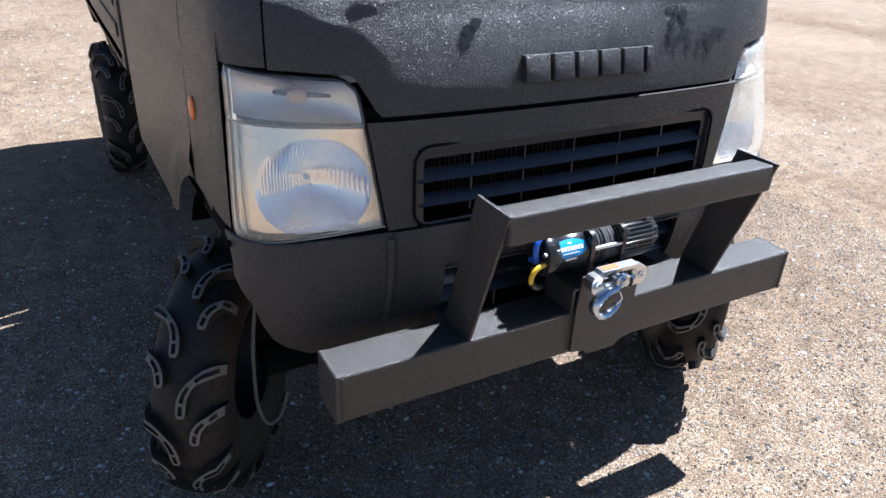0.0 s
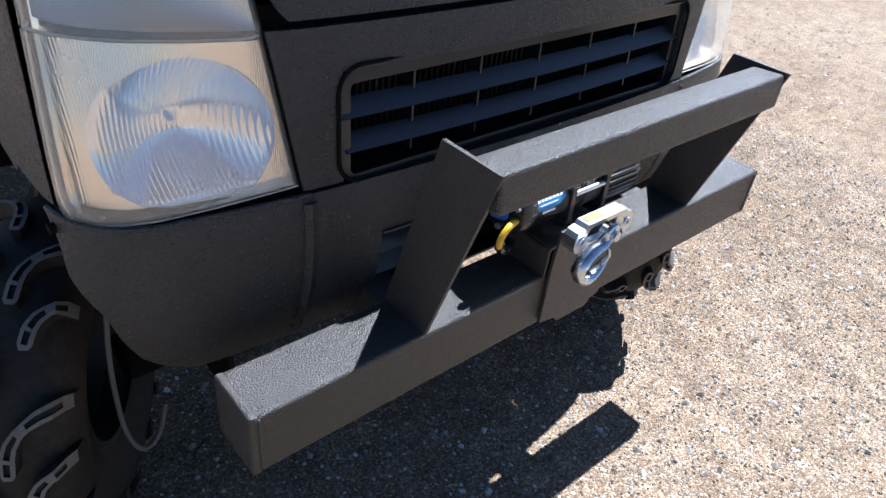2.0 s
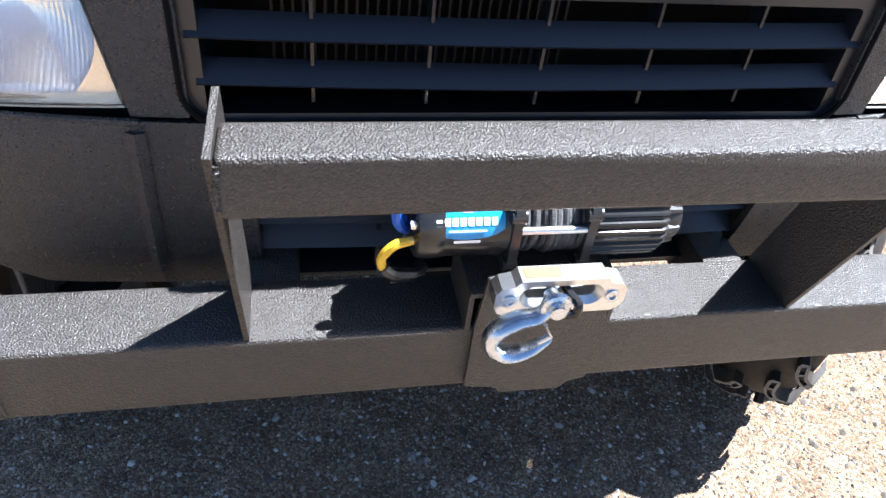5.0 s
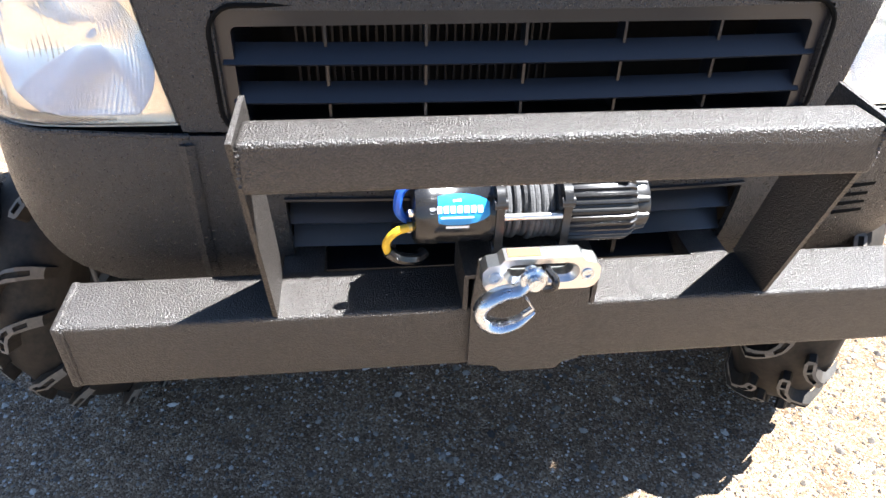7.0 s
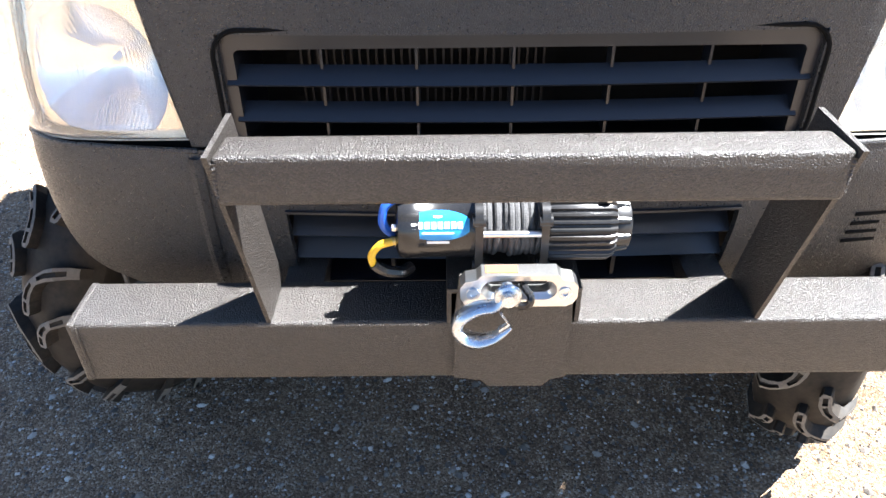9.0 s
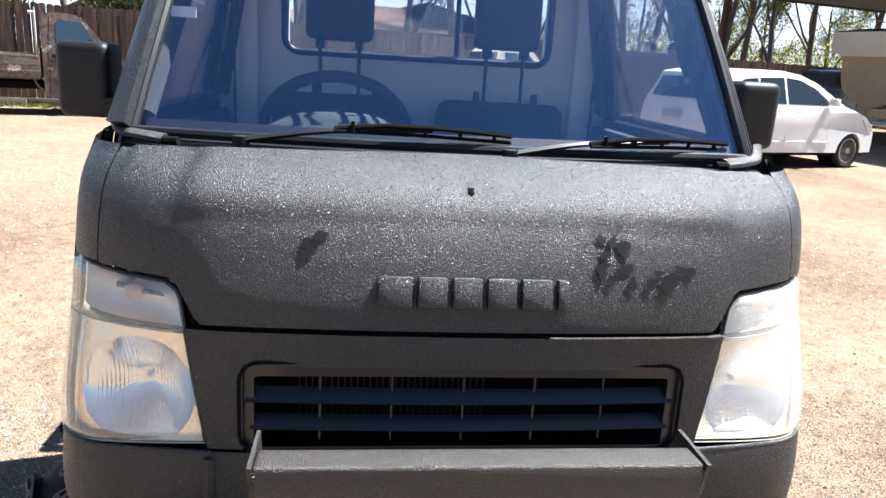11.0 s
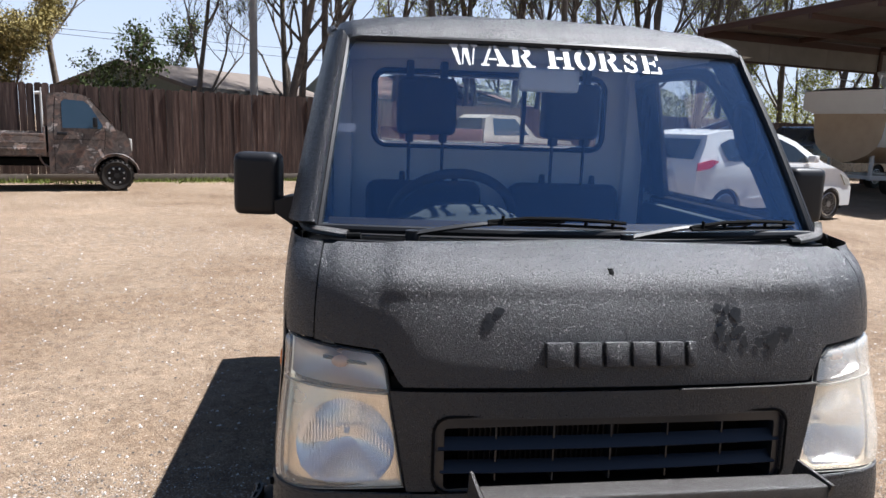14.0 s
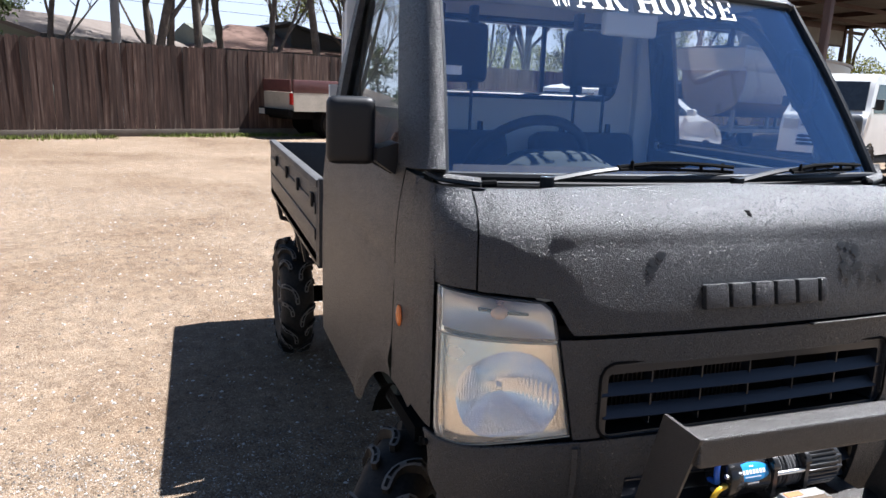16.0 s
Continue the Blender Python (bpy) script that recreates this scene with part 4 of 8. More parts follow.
    for cx, cz, w, h, n in ((0.232, 1.128, 0.030, 0.050, 9), (0.262, 1.138, 0.040, 0.022, 7), (0.255, 1.092, 0.075, 0.030, 12), (0.372, 1.107, 0.034, 0.028, 7), (0.335, 1.088, 0.040, 0.024, 7), (-0.276, 1.135, 0.020, 0.055, 6), (-0.252, 1.146, 0.010, 0.022, 3)):
        for _ in range((n + 1) // 2):
            x, z, r = cx + w * rng.uniform(-0.5, 0.5), cz + h * rng.uniform(-0.5, 0.5), rng.uniform(0.006, 0.012)
            k, ph = rng.uniform(0.6, 1.5), rng.uniform(0, 6)
            bm = bmesh.new()
            bm.faces.new([bm.verts.new(skin(AX(x + r * k * math.cos(t) * (1 + 0.35 * math.sin(3 * t + ph))), z + r * math.sin(t) * (1 + 0.35 * math.sin(2 * t + ph)), 0.0094 + 0.0001 * ph)) for t in np.linspace(0, 2 * math.pi, 16, endpoint=False)])
            part("decal", bm, DECAL, truck, "worn glossy black decal")


def build_headlamp(s):
    lamp = new("headlamp")
    lamp.parent = truck
    tagged(lamp, "aged clear headlamp with a cream-tinted housing" if s < 0 else "hazed clear headlamp")
    inner = lambda z: AX(0.4385 + 0.0445 * (z - 0.785) / 0.27)

    def at(u, v, out):
        lo, hi = 0.783 - 0.014 * u, 1.058 + 0.012 * u
        z = lo + (hi - lo) * v
        # the upper inner corner and the lower outer corner are rounded off
        a0 = inner(z) + 0.020 * max(0.0, (v - 0.90) / 0.10) ** 2
        a1 = A_HL_OUT - 0.014 * max(0.0, (0.08 - v) / 0.08) ** 2
        return skin(s * (a0 * (1 - u) + a1 * u), z, out)

    def bulge(u, v):
        e = min(u, 1 - u, v * 1.2, (1 - v) * 1.2)
        return 0.012 - 0.016 * math.exp(-e / 0.025)
    split = 0.715
    for name, v0, v1 in (("lens", 0.0, split - 0.006), ("signal_lens", split + 0.006, 1.0)):
        bm = bmesh.new()
        sheet(bm, lambda u, v, v0=v0, v1=v1: at(u, v0 + (v1 - v0) * v, bulge(u, v0 + (v1 - v0) * v)), 26, 22, 0.003)
        ob = part(name, bm, LENS if s < 0 else HAZE, lamp, "ribbed clear lens")
        ob.visible_shadow = False
    bm = bmesh.new()
    sheet(bm, lambda u, v: at(u, split - 0.005 + 0.010 * v, bulge(u, split) - 0.002), 20, 1, 0.003)
    part("lens_bar", bm, LENSEDGE, lamp)
    # milky return edge along the foot and the outer side of the lens
    bm = bmesh.new()
    sheet(bm, lambda u, v: at(u, 0.0, 0.003 - 0.016 * v) + Vector((0, 0, -0.006 * v)), 24, 3, 0.002)
    sheet(bm, lambda u, v: at(1.0, u, 0.002 - 0.018 * v) + Vector((0, 0.006 * v, 0)), 20, 3, 0.002)
    part("lens_edge", bm, LENSEDGE, lamp, "milky moulded edge of the lens")
    # main reflector: a flat bezel round a deep bowl
    uc, vc = 0.385, 0.285
    mid = at(uc, vc, -0.014)
    n, rb = 96, 0.097
    rim, rect = [], []
    for i in range(n):
        k = i / n * 4
        e, f = int(k), k - int(k)
        ue, ve = ((f, 0.012), (1.0, f), (1 - f, 1.0), (0.0, 1 - f))[e]
        ve = 0.012 + (split - 0.03) * (0 if e == 0 else ve)
        q = at(ue, ve, -0.014)
        d = math.hypot(math.hypot(q.x - mid.x, (q.y - mid.y) * 0.6), q.z - mid.z)
        t = min(rb / d, 0.94)
        rect.append((ue, ve))
        rim.append((uc + (ue - uc) * t, vc + (ve - vc) * t))
    bm = bmesh.new()
    rings = []
    for k in range(5):
        rings.append([bm.verts.new(at(a + (c - a) * k / 4, b + (d - b) * k / 4, -0.014)) for (a, b), (c, d) in zip(rim, rect)])
    rings.append([bm.verts.new(at(u, v, 0.001)) for u, v in rect])
    for p, q in zip(rings, rings[1:]):
        for i in range(n):
            bm.faces.new((p[i], p[(i + 1) % n], q[(i + 1) % n], q[i]))
    part("bezel", bm, LAMPBODY, lamp, "cream-tinted bright bezel")
    bm = bmesh.new()
    rings = []
    steps = [1.0, 1.0, 0.95, 0.88, 0.80, 0.71, 0.62, 0.52, 0.42, 0.32, 0.22, 0.13]
    for j, r in enumerate(steps):
        ring = []
        for u, v in rim:
            p = at(uc + (u - uc) * r, vc + (v - vc) * r, -0.014)
            flat = mid.y + (p.y - mid.y) * r * r
            ring.append(bm.verts.new((p.x, flat + (0.0 if j == 0 else 0.006) + 0.068 * (1 - r * r), p.z)))
        rings.append(ring)
    for p, q in zip(rings, rings[1:]):
        for i in range(n):
            bm.faces.new((p[i], p[(i + 1) % n], q[(i + 1) % n], q[i]))
    bm.faces.new(rings[-1])
    part("reflector", bm, FLUTED, lamp, "round chrome reflector bowl")
    deep = Vector((mid.x, mid.y + 0.074, mid.z))
    bm = bmesh.new()
    cyl(bm, deep, deep + Vector((0, -0.006, 0)), 0.007, n=14)
    bmesh.ops.create_uvsphere(bm, u_segments=12, v_segments=8, radius=0.007, matrix=Matrix.Translation(deep + Vector((0, -0.006, 0))))
    part("bulb", bm, CHROME, lamp, "bright capped bulb")
    # signal compartment above the bar
    bm = bmesh.new()
    sheet(bm, lambda u, v: at(u, split + 0.012 + (0.985 - split - 0.012) * v, -0.010 - 0.030 * math.sin(math.pi * u) ** 0.6 * math.sin(math.pi * v) ** 0.6), 24, 14)
    part("signal_housing", bm, SIGNALBODY, lamp, "dull grey signal reflector")
    bm = bmesh.new()
    q = at(0.45, 0.87, -0.034)
    bmesh.ops.create_uvsphere(bm, u_segments=14, v_segments=10, radius=0.013, matrix=Matrix.Translation(q) @ Matrix.Diagonal((1.5, 1, 1, 1)))
    part("signal_bulb", bm, BULB, lamp, "dull amber signal bulb")
    # black sheets added for shade: behind the lamp, and closing the gap below
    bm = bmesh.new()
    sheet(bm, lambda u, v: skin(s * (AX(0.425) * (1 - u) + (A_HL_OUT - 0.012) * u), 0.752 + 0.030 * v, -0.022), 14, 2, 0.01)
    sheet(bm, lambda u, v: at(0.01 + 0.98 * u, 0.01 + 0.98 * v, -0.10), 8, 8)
    part("lamp_shade_backing", bm, DARK, lamp)
    # dark seal round the lamp
    edges = [(i / 20, 0) for i in range(20)] + [(1, i / 20) for i in range(20)] + [(1 - i / 20, 1) for i in range(20)] + [(0, 1 - i / 20) for i in range(20)]
    bm = bmesh.new()
    loop = [at(u, v, -0.004) for u, v in edges[20:]] + [at(0, 0, -0.004)]
    pipe(bm, loop, 0.004, 6)
    part("seal", bm, TRIM, lamp)


# ---- cab: pillars, roof, doors, glass ----
def ws(u, v, out=0.0):
    """The windscreen: u from -1 to 1 across, v from 0 to 1 upwards."""
    x = u * (0.622 + (0.556 - 0.622) * v)
    y = 0.307 + (0.622 - 0.307) * v - 0.062 * (1 - u * u) + 0.012 * math.sin(math.pi * v) * -1
    z = 1.272 + (1.735 - 1.272) * v
    n = Vector((0.25 * u, -0.80, 0.56)).normalized()
    return Vector((x, y, z)) + n * out


def side_x(z):
    """The flank above the waist."""
    return float(np.interp(z, [1.24, 1.30, 1.45, 1.60, 1.72, 1.76], [0.690, 0.676, 0.652, 0.624, 0.598, 0.588]))


def side_bar(bm, s, pts, w, d, n=5):
    """A flat rail along points (y, z) on the flank's upper plane."""
    path = curve_pts([(s * side_x(z), y, z) for y, z in pts], n)
    pipe(bm, path, w, 8, flat=d / w)


def stencil(ch):
    """One slab-serif stencil capital in a unit square, as a flat bmesh."""
    bm = bmesh.new()

    def poly(*pts):
        bm.faces.new([bm.verts.new((x, y, 0)) for x, y in pts])

    def rect(x0, y0, x1, y1):
        poly((x0, y0), (x1, y0), (x1, y1), (x0, y1))

    def ribbon(pts, widths):
        """A band of varying width along a line."""
        pts = [Vector((x, y, 0)) for x, y in pts]
        edge = []
        for i, p in enumerate(pts):
            d = (pts[min(i + 1, len(pts) - 1)] - pts[max(i - 1, 0)]).normalized()
            n = Vector((-d.y, d.x, 0)) * widths[i] / 2
            edge.append((bm.verts.new(p + n), bm.verts.new(p - n)))
        for (a, b), (c, d) in zip(edge, edge[1:]):
            bm.faces.new((a, b, d, c))

    def stem(x0, x1, left, right):
        rect(x0, 0.10, x1, 0.90)
        rect(x0 - left, 0.0, x1 + right, 0.10)
        rect(x0 - left, 0.90, x1 + right, 1.0)

    def arc(cx, cy, rx, ry, a0, a1, thick, thin, n=12):
        ang = [radians(a0 + (a1 - a0) * k / n) for k in range(n + 1)]
        ribbon([(cx + rx * math.cos(a), cy + ry * math.sin(a)) for a in ang], [thin + (thick - thin) * abs(math.cos(a)) for a in ang])
    if ch == "H":
        stem(0.11, 0.33, 0.11, 0.09)
        stem(0.67, 0.89, 0.09, 0.11)
        rect(0.37, 0.45, 0.63, 0.57)
    elif ch == "E":
        stem(0.13, 0.38, 0.13, 0.0)
        rect(0.43, 0.89, 0.95, 1.0)
        rect(0.80, 0.68, 0.95, 0.89)
        rect(0.43, 0.45, 0.66, 0.56)
        rect(0.66, 0.36, 0.76, 0.65)
        rect(0.43, 0.0, 1.0, 0.11)
        rect(0.85, 0.11, 1.0, 0.34)
    elif ch == "R":
        stem(0.11, 0.35, 0.11, 0.04)
        arc(0.44, 0.72, 0.30, 0.22, 88, -88, 0.24, 0.11)
        poly((0.46, 0.46), (0.66, 0.46), (0.86, 0.10), (0.62, 0.10))
        rect(0.62, 0.0, 1.0, 0.10)
    elif ch == "O":
        arc(0.54, 0.5, 0.34, 0.44, 84, -84, 0.28, 0.12)
        arc(0.46, 0.5, 0.34, 0.44, 96, 264, 0.28, 0.12)
    elif ch == "S":
        arc(0.50, 0.73, 0.30, 0.21, 20, 165, 0.18, 0.12)
        ribbon([(0.21, 0.75), (0.27, 0.62), (0.46, 0.53)], [0.22, 0.24, 0.24])
        ribbon([(0.52, 0.49), (0.70, 0.40), (0.80, 0.27)], [0.24, 0.24, 0.22])
        arc(0.50, 0.27, 0.31, 0.21, -5, -160, 0.18, 0.12)
        rect(0.78, 0.64, 0.92, 0.98)
        rect(0.06, 0.03, 0.20, 0.36)
    elif ch == "A":
        poly((0.08, 0.10), (0.19, 0.10), (0.46, 0.96), (0.38, 1.0))
        poly((0.50, 1.0), (0.62, 1.0), (0.94, 0.10), (0.67, 0.10))
        rect(0.30, 0.28, 0.58, 0.38)
        rect(0.0, 0.0, 0.30, 0.10)
        rect(0.57, 0.0, 1.02, 0.10)
    elif ch == "W":
        poly((0.05, 0.90), (0.27, 0.90), (0.37, 0.0), (0.28, 0.0))
        poly((0.41, 0.06), (0.45, 0.0), (0.53, 0.76), (0.48, 0.86))
        poly((0.45, 0.90), (0.66, 0.90), (0.73, 0.0), (0.65, 0.0))
        poly((0.77, 0.06), (0.81, 0.0), (0.93, 0.90), (0.87, 0.90))
        rect(0.0, 0.90, 0.33, 1.0)
        rect(0.38, 0.90, 0.71, 1.0)
        rect(0.78, 0.90, 1.02, 1.0)
    return bm


def build_cab():
    # pillars beside the screen
    for s in (-1, 1):
        bm = bmesh.new()

        def pillar(u, v, s=s):
            a = ws(s * 1.0, v, 0.004)
            z = a.z
            b = Vector((s * (side_x(z) - 0.014), 0.415 + (0.775 - 0.415) * v, z + 0.012 * v))
            mid = Vector((b.x - s * 0.010, a.y + 0.004, (a.z + b.z) / 2))
            return a * (1 - u) ** 2 + mid * 2 * u * (1 - u) + b * u ** 2
        sheet(bm, pillar, 10, 22, 0.03)
        part("windscreen_pillar", bm, LINER, truck)
        for k, off in enumerate((0.0, 0.018)):
            bm = bmesh.new()
            pipe(bm, [pillar(0.10 + 0.24 * k, v / 20) + Vector((s * 0.001, -0.004, 0.002)) for v in range(21)], 0.0042 - 0.0014 * k, 6)
            part("screen_rail", bm, TRIM, truck)
    # roof
    bm = bmesh.new()

    def roof(u, v):
        x = (-1 + 2 * u) * (0.575 + 0.03 * min(v * 4, 1))
        y0 = 0.615 - 0.062 * (1 - (x / 0.6) ** 2)
        y = y0 + (1.41 - y0) * v ** 1.25
        t = min(1, (y - y0) / 0.16)
        crown = 1.822 - 0.03 * (abs(x) / 0.6) ** 3
        z = 1.742 + (crown - 1.742) * math.sin(t * math.pi / 2) ** 0.8 + 0.004 * math.cos(x * 26) * max(0, min(1, (y - y0 - 0.1) / 0.1)) * (0 if abs(x) > 0.5 else 1)
        z -= 0.045 * max(0, (abs(x) / (0.575 + 0.03 * min(v * 4, 1)) - 0.93) / 0.07) ** 2
        return Vector((x, y, z))
    sheet(bm, roof, 44, 26, 0.02)
    part("roof", bm, LINER, truck)
    for x in (-0.28, 0.22):
        bm = bmesh.new()
        pipe(bm, [(x + 0.014 * math.cos(t), 0.86, 1.818 + 0.022 * math.sin(t)) for t in np.linspace(0, math.pi, 9)], 0.0035, 6)
        part("roof_eye", bm, TRIM, truck, "small black lashing eye")
    for s in (-1, 1):
        bm = bmesh.new()
        pipe(bm, curve_pts([(s * 0.590, 0.70, 1.755), (s * 0.602, 0.78, 1.772), (s * 0.602, 1.1, 1.785), (s * 0.602, 1.40, 1.782)], 6), 0.013, 8)
        part("gutter", bm, LINER, truck)
    # back wall with the window opening
    bm = bmesh.new()
    yb, wl, wr, wz0, wz1 = 1.385, -0.435, 0.435, 1.455, 1.70
    out = [(-0.70, 0.60), (0.70, 0.60), (0.70, 1.28), (0.62, 1.77), (-0.62, 1.77), (-0.70, 1.28)]
    for lo, hi in (((-0.69, yb, 0.55), (0.69, yb + 0.02, wz0)), ((-0.615, yb, wz1), (0.615, yb + 0.02, 1.79)), ((-0.645, yb, wz0), (wl, yb + 0.02, wz1)), ((wr, yb, wz0), (0.645, yb + 0.02, wz1))):
        box(bm, lo, hi)
    part("cab_back", bm, CABWALL, truck, "pale grey inner cab wall")
    bm = bmesh.new()
    o = rounded(wr - wl + 0.03, wz1 - wz0 + 0.03, 0.05, 6, 0, (wz0 + wz1) / 2)
    pipe(bm, [(x, yb - 0.004, z) for x, z in o + o[:1]], 0.011, 8, caps=False)
    box(bm, (0.12, yb - 0.008, wz0), (0.135, yb + 0.008, wz1))
    part("rear_window_seal", bm, TRIM, truck)
    bm = bmesh.new()
    box(bm, (wl, yb + 0.006, wz0), (wr, yb + 0.010, wz1))
    g = part("rear_window", bm, GLASS, truck)
    g.visible_shadow = False
    # rear corners of the cab beside the door windows
    for s in (-1, 1):
        bm = bmesh.new()
        sheet(bm, lambda u, v, s=s: (s * (side_x(1.28 + 0.47 * v) + 0.003 - 0.02 * u * u), 1.235 + 0.165 * u, 1.28 + 0.47 * v), 6, 10, 0.02)
        part("cab_corner", bm, LINER, truck)
    # windscreen
    bm = bmesh.new()
    sheet(bm, lambda u, v: ws(-1 + 2 * u, v), 28, 14, 0.005)
    g = part("windscreen", bm, SCREENGLASS, truck, "large clear windscreen")
    g.visible_shadow = False
    bm = bmesh.new()
    edge = [(-1 + k / 10, 0) for k in range(20)] + [(1, k / 10) for k in range(10)] + [(1 - k / 10, 1) for k in range(20)] + [(-1, 1 - k / 10) for k in range(10)]
    ring = [ws(u, v, 0.003) for u, v in edge]
    pipe(bm, ring + ring[:1], 0.010, 8, caps=False)
    part("screen_seal", bm, TRIM, truck, "black rubber windscreen seal")
    # black dotted border low on the glass
    bm = bmesh.new()
    sheet(bm, lambda u, v: ws(-0.97 + 1.94 * u, 0.012 + 0.05 * v, -0.007), 30, 2)
    part("screen_border", bm, DECAL, truck)
    # white lettering on the glass
    lettering = new("screen_lettering")
    lettering.parent = truck
    tagged(lettering, "white stencil lettering across the top of the windscreen")
    pen = 0.0
    strip = []
    for ch, wide in (("W", 0.062), ("A", 0.062), ("R", 0.055), (" ", 0.016), ("H", 0.062), ("O", 0.048), ("R", 0.055), ("S", 0.040), ("E", 0.050)):
        if ch != " ":
            strip.append((ch, pen, wide))
        pen += wide + 0.006
    for ch, x0, wide in strip:
        one = stencil(ch)
        bmesh.ops.triangulate(one, faces=one.faces)
        bmesh.ops.subdivide_edges(one, edges=[e for e in one.edges if e.calc_length() > 0.3], cuts=1)
        for v in one.verts:
            x = -0.292 + 0.580 * (x0 + wide * v.co.x) / (pen - 0.006)
            vv = 0.862 + 0.122 * v.co.y
            half = 0.622 + (0.556 - 0.622) * vv
            v.co = ws(x / half, vv, 0.0025)
        part("letter", one, LETTER, lettering, smooth=False)
    # paper tag on the inside of the screen
    bm = bmesh.new()
    box(bm, (-0.585, 0.468, 1.492), (-0.535, 0.471, 1.513), m=None)
    part("paper_tag", bm, WHITE, truck, "small white paper tag")
    # doors
    for s in (-1, 1):
        door = new("door")
        door.parent = truck
        bm = bmesh.new()
        a0, a1 = A_DOOR + 0.003, A_BACK
        def low(a):
            y = skin(a, 0.8).y
            return max(0.56, 0.33 + math.sqrt(max(0.0, 0.445 ** 2 - (y - 0.335) ** 2))) if y < 0.78 else 0.56
        cols = list(np.linspace(a0, a1, 40))
        grid = []
        for a in cols:
            zl = low(a)
            col = []
            for j in range(25):
                v = j / 24
                z = zl + (1.298 - zl) * v
                o = 0.007
                y = skin(a, 0.9).y
                o -= 0.006 * math.exp(-((z - (1.035 + 0.03 * (y - 0.4))) / 0.012) ** 2)
                r = math.hypot(y - 0.335, z - 0.33)
                o += 0.008 * math.exp(-((r - 0.49) / 0.03) ** 2)
                p = skin(a, min(z, 1.30), o)
                col.append(bm.verts.new((s * p.x, p.y, p.z)))
            grid.append(col)
        for i in range(len(grid) - 1):
            for j in range(24):
                bm.faces.new((grid[i][j], grid[i + 1][j], grid[i + 1][j + 1], grid[i][j + 1]))
        part("door_skin", bm, LINER, door)
        bm = bmesh.new()
        side_bar(bm, s, [(0.43, 1.285), (0.60, 1.51), (0.70, 1.65), (0.77, 1.715), (0.85, 1.74), (1.2, 1.745), (1.33, 1.735), (1.36, 1.70), (1.365, 1.5), (1.365, 1.29)], 0.014, 0.014)
        part("window_frame", bm, LINER, door)
        bm = bmesh.new()
        pts = [(0.44, 1.29), (0.61, 1.515), (0.71, 1.65), (0.78, 1.715), (1.34, 1.735), (1.365, 1.29)]
        vs = [bm.verts.new((s * (side_x(z) - 0.004), y, z)) for y, z in pts]
        vs2 = [bm.verts.new((s * (side_x(z) - 0.008), y, z)) for y, z in pts]
        bm.faces.new(vs)
        bm.faces.new(vs2[::-1])
        for i in range(6):
            j = (i + 1) % 6
            bm.faces.new((vs[i], vs2[i], vs2[j], vs[j]))
        g = part("door_glass", bm, GLASS, door)
        g.visible_shadow = False
        bm = bmesh.new()
        box(bm, (s * 0.700 - 0.004, 1.20, 1.085), (s * 0.700 + 0.016, 1.34, 1.125), 0.008)
        part("door_handle", bm, TRIM, door, "black door handle")
        bm = bmesh.new()
        x0, x1 = sorted((s * 0.62, s * 0.66))
        box(bm, (x0, 0.52, 0.60), (x1, 1.36, 1.25), 0.02)
        box(bm, (min(s * 0.56, s * 0.63), 0.75, 0.95), (max(s * 0.56, s * 0.63), 1.2, 1.0), 0.015)
        part("door_lining", bm, DASH, door)
        bm = bmesh.new()
        pipe(bm, curve_pts([(s * (side_x(z) - 0.034), y, z) for y, z in [(0.47, 1.29), (0.62, 1.50), (0.72, 1.63), (0.80, 1.69), (0.90, 1.71), (1.2, 1.715), (1.31, 1.70), (1.335, 1.66), (1.335, 1.29)]], 5), 0.020, 8)
        part("window_trim", bm, SEAT, door, "dark inner window trim")
        # black strip added to cover the sun glint on the sill
        bm = bmesh.new()
        pipe(bm, [(s * (side_x(1.262) - 0.012), y, 1.258) for y in (0.50, 0.8, 1.1, 1.335)], 0.022, 8)
        part("sill_cover_strip", bm, DARK, door, "black strip covering the window sill")
        # mirror
        mir = new("door_mirror")
        mir.parent = truck
        tagged(mir, "square black door mirror")
        bm = bmesh.new()
        c = Vector((-0.782 if s < 0 else 0.752, 0.555, 1.352))
        m = Matrix.Translation(c) @ pose(0, 0, 0, 0, 0, s * 8)
        box(bm, (-0.058, -0.042, -0.080), (0.058, 0.045, 0.080), 0.024, 4, m=m)
        part("mirror_shell", bm, TRIM, mir)
        bm = bmesh.new()
        box(bm, (-0.046, 0.043, -0.066), (0.046, 0.048, 0.066), 0.002, m=m)
        part("mirror_glass", bm, CHROME, mir)
        bm = bmesh.new()
        prism(bm, [(s * 0.685, 1.25), (s * 0.685, 1.33), (s * 0.735, 1.315), (s * 0.735, 1.285)], 0.47, 0.55, Matrix(((1, 0, 0, 0), (0, 0, 1, 0), (0, 1, 0, 0), (0, 0, 0, 1))))
        part("mirror_arm", bm, TRIM, mir)
    # floor and engine cover under the seats
    bm = bmesh.new()
    box(bm, (-0.66, 0.34, 0.62), (0.66, 1.39, 0.66))
    box(bm, (-0.60, 0.80, 0.66), (0.60, 1.37, 0.86), 0.03)
    part("cab_floor", bm, DARK, truck)
    # unseen plate added to keep sun from passing through the cab
    bm = bmesh.new()
    box(bm, (-0.62, 0.145, 0.745), (0.62, 0.37, 0.765))
    part("floor_light_block", bm, DARK, truck)
    bm = bmesh.new()
    sheet(bm, lambda u, v: (-0.60 + 1.2 * u, 0.62 + 0.75 * v, 1.74 + 0.03 * math.sin(math.pi * u)), 12, 6)
    part("headlining", bm, CABWALL, truck)
    # dashboard
    bm = bmesh.new()

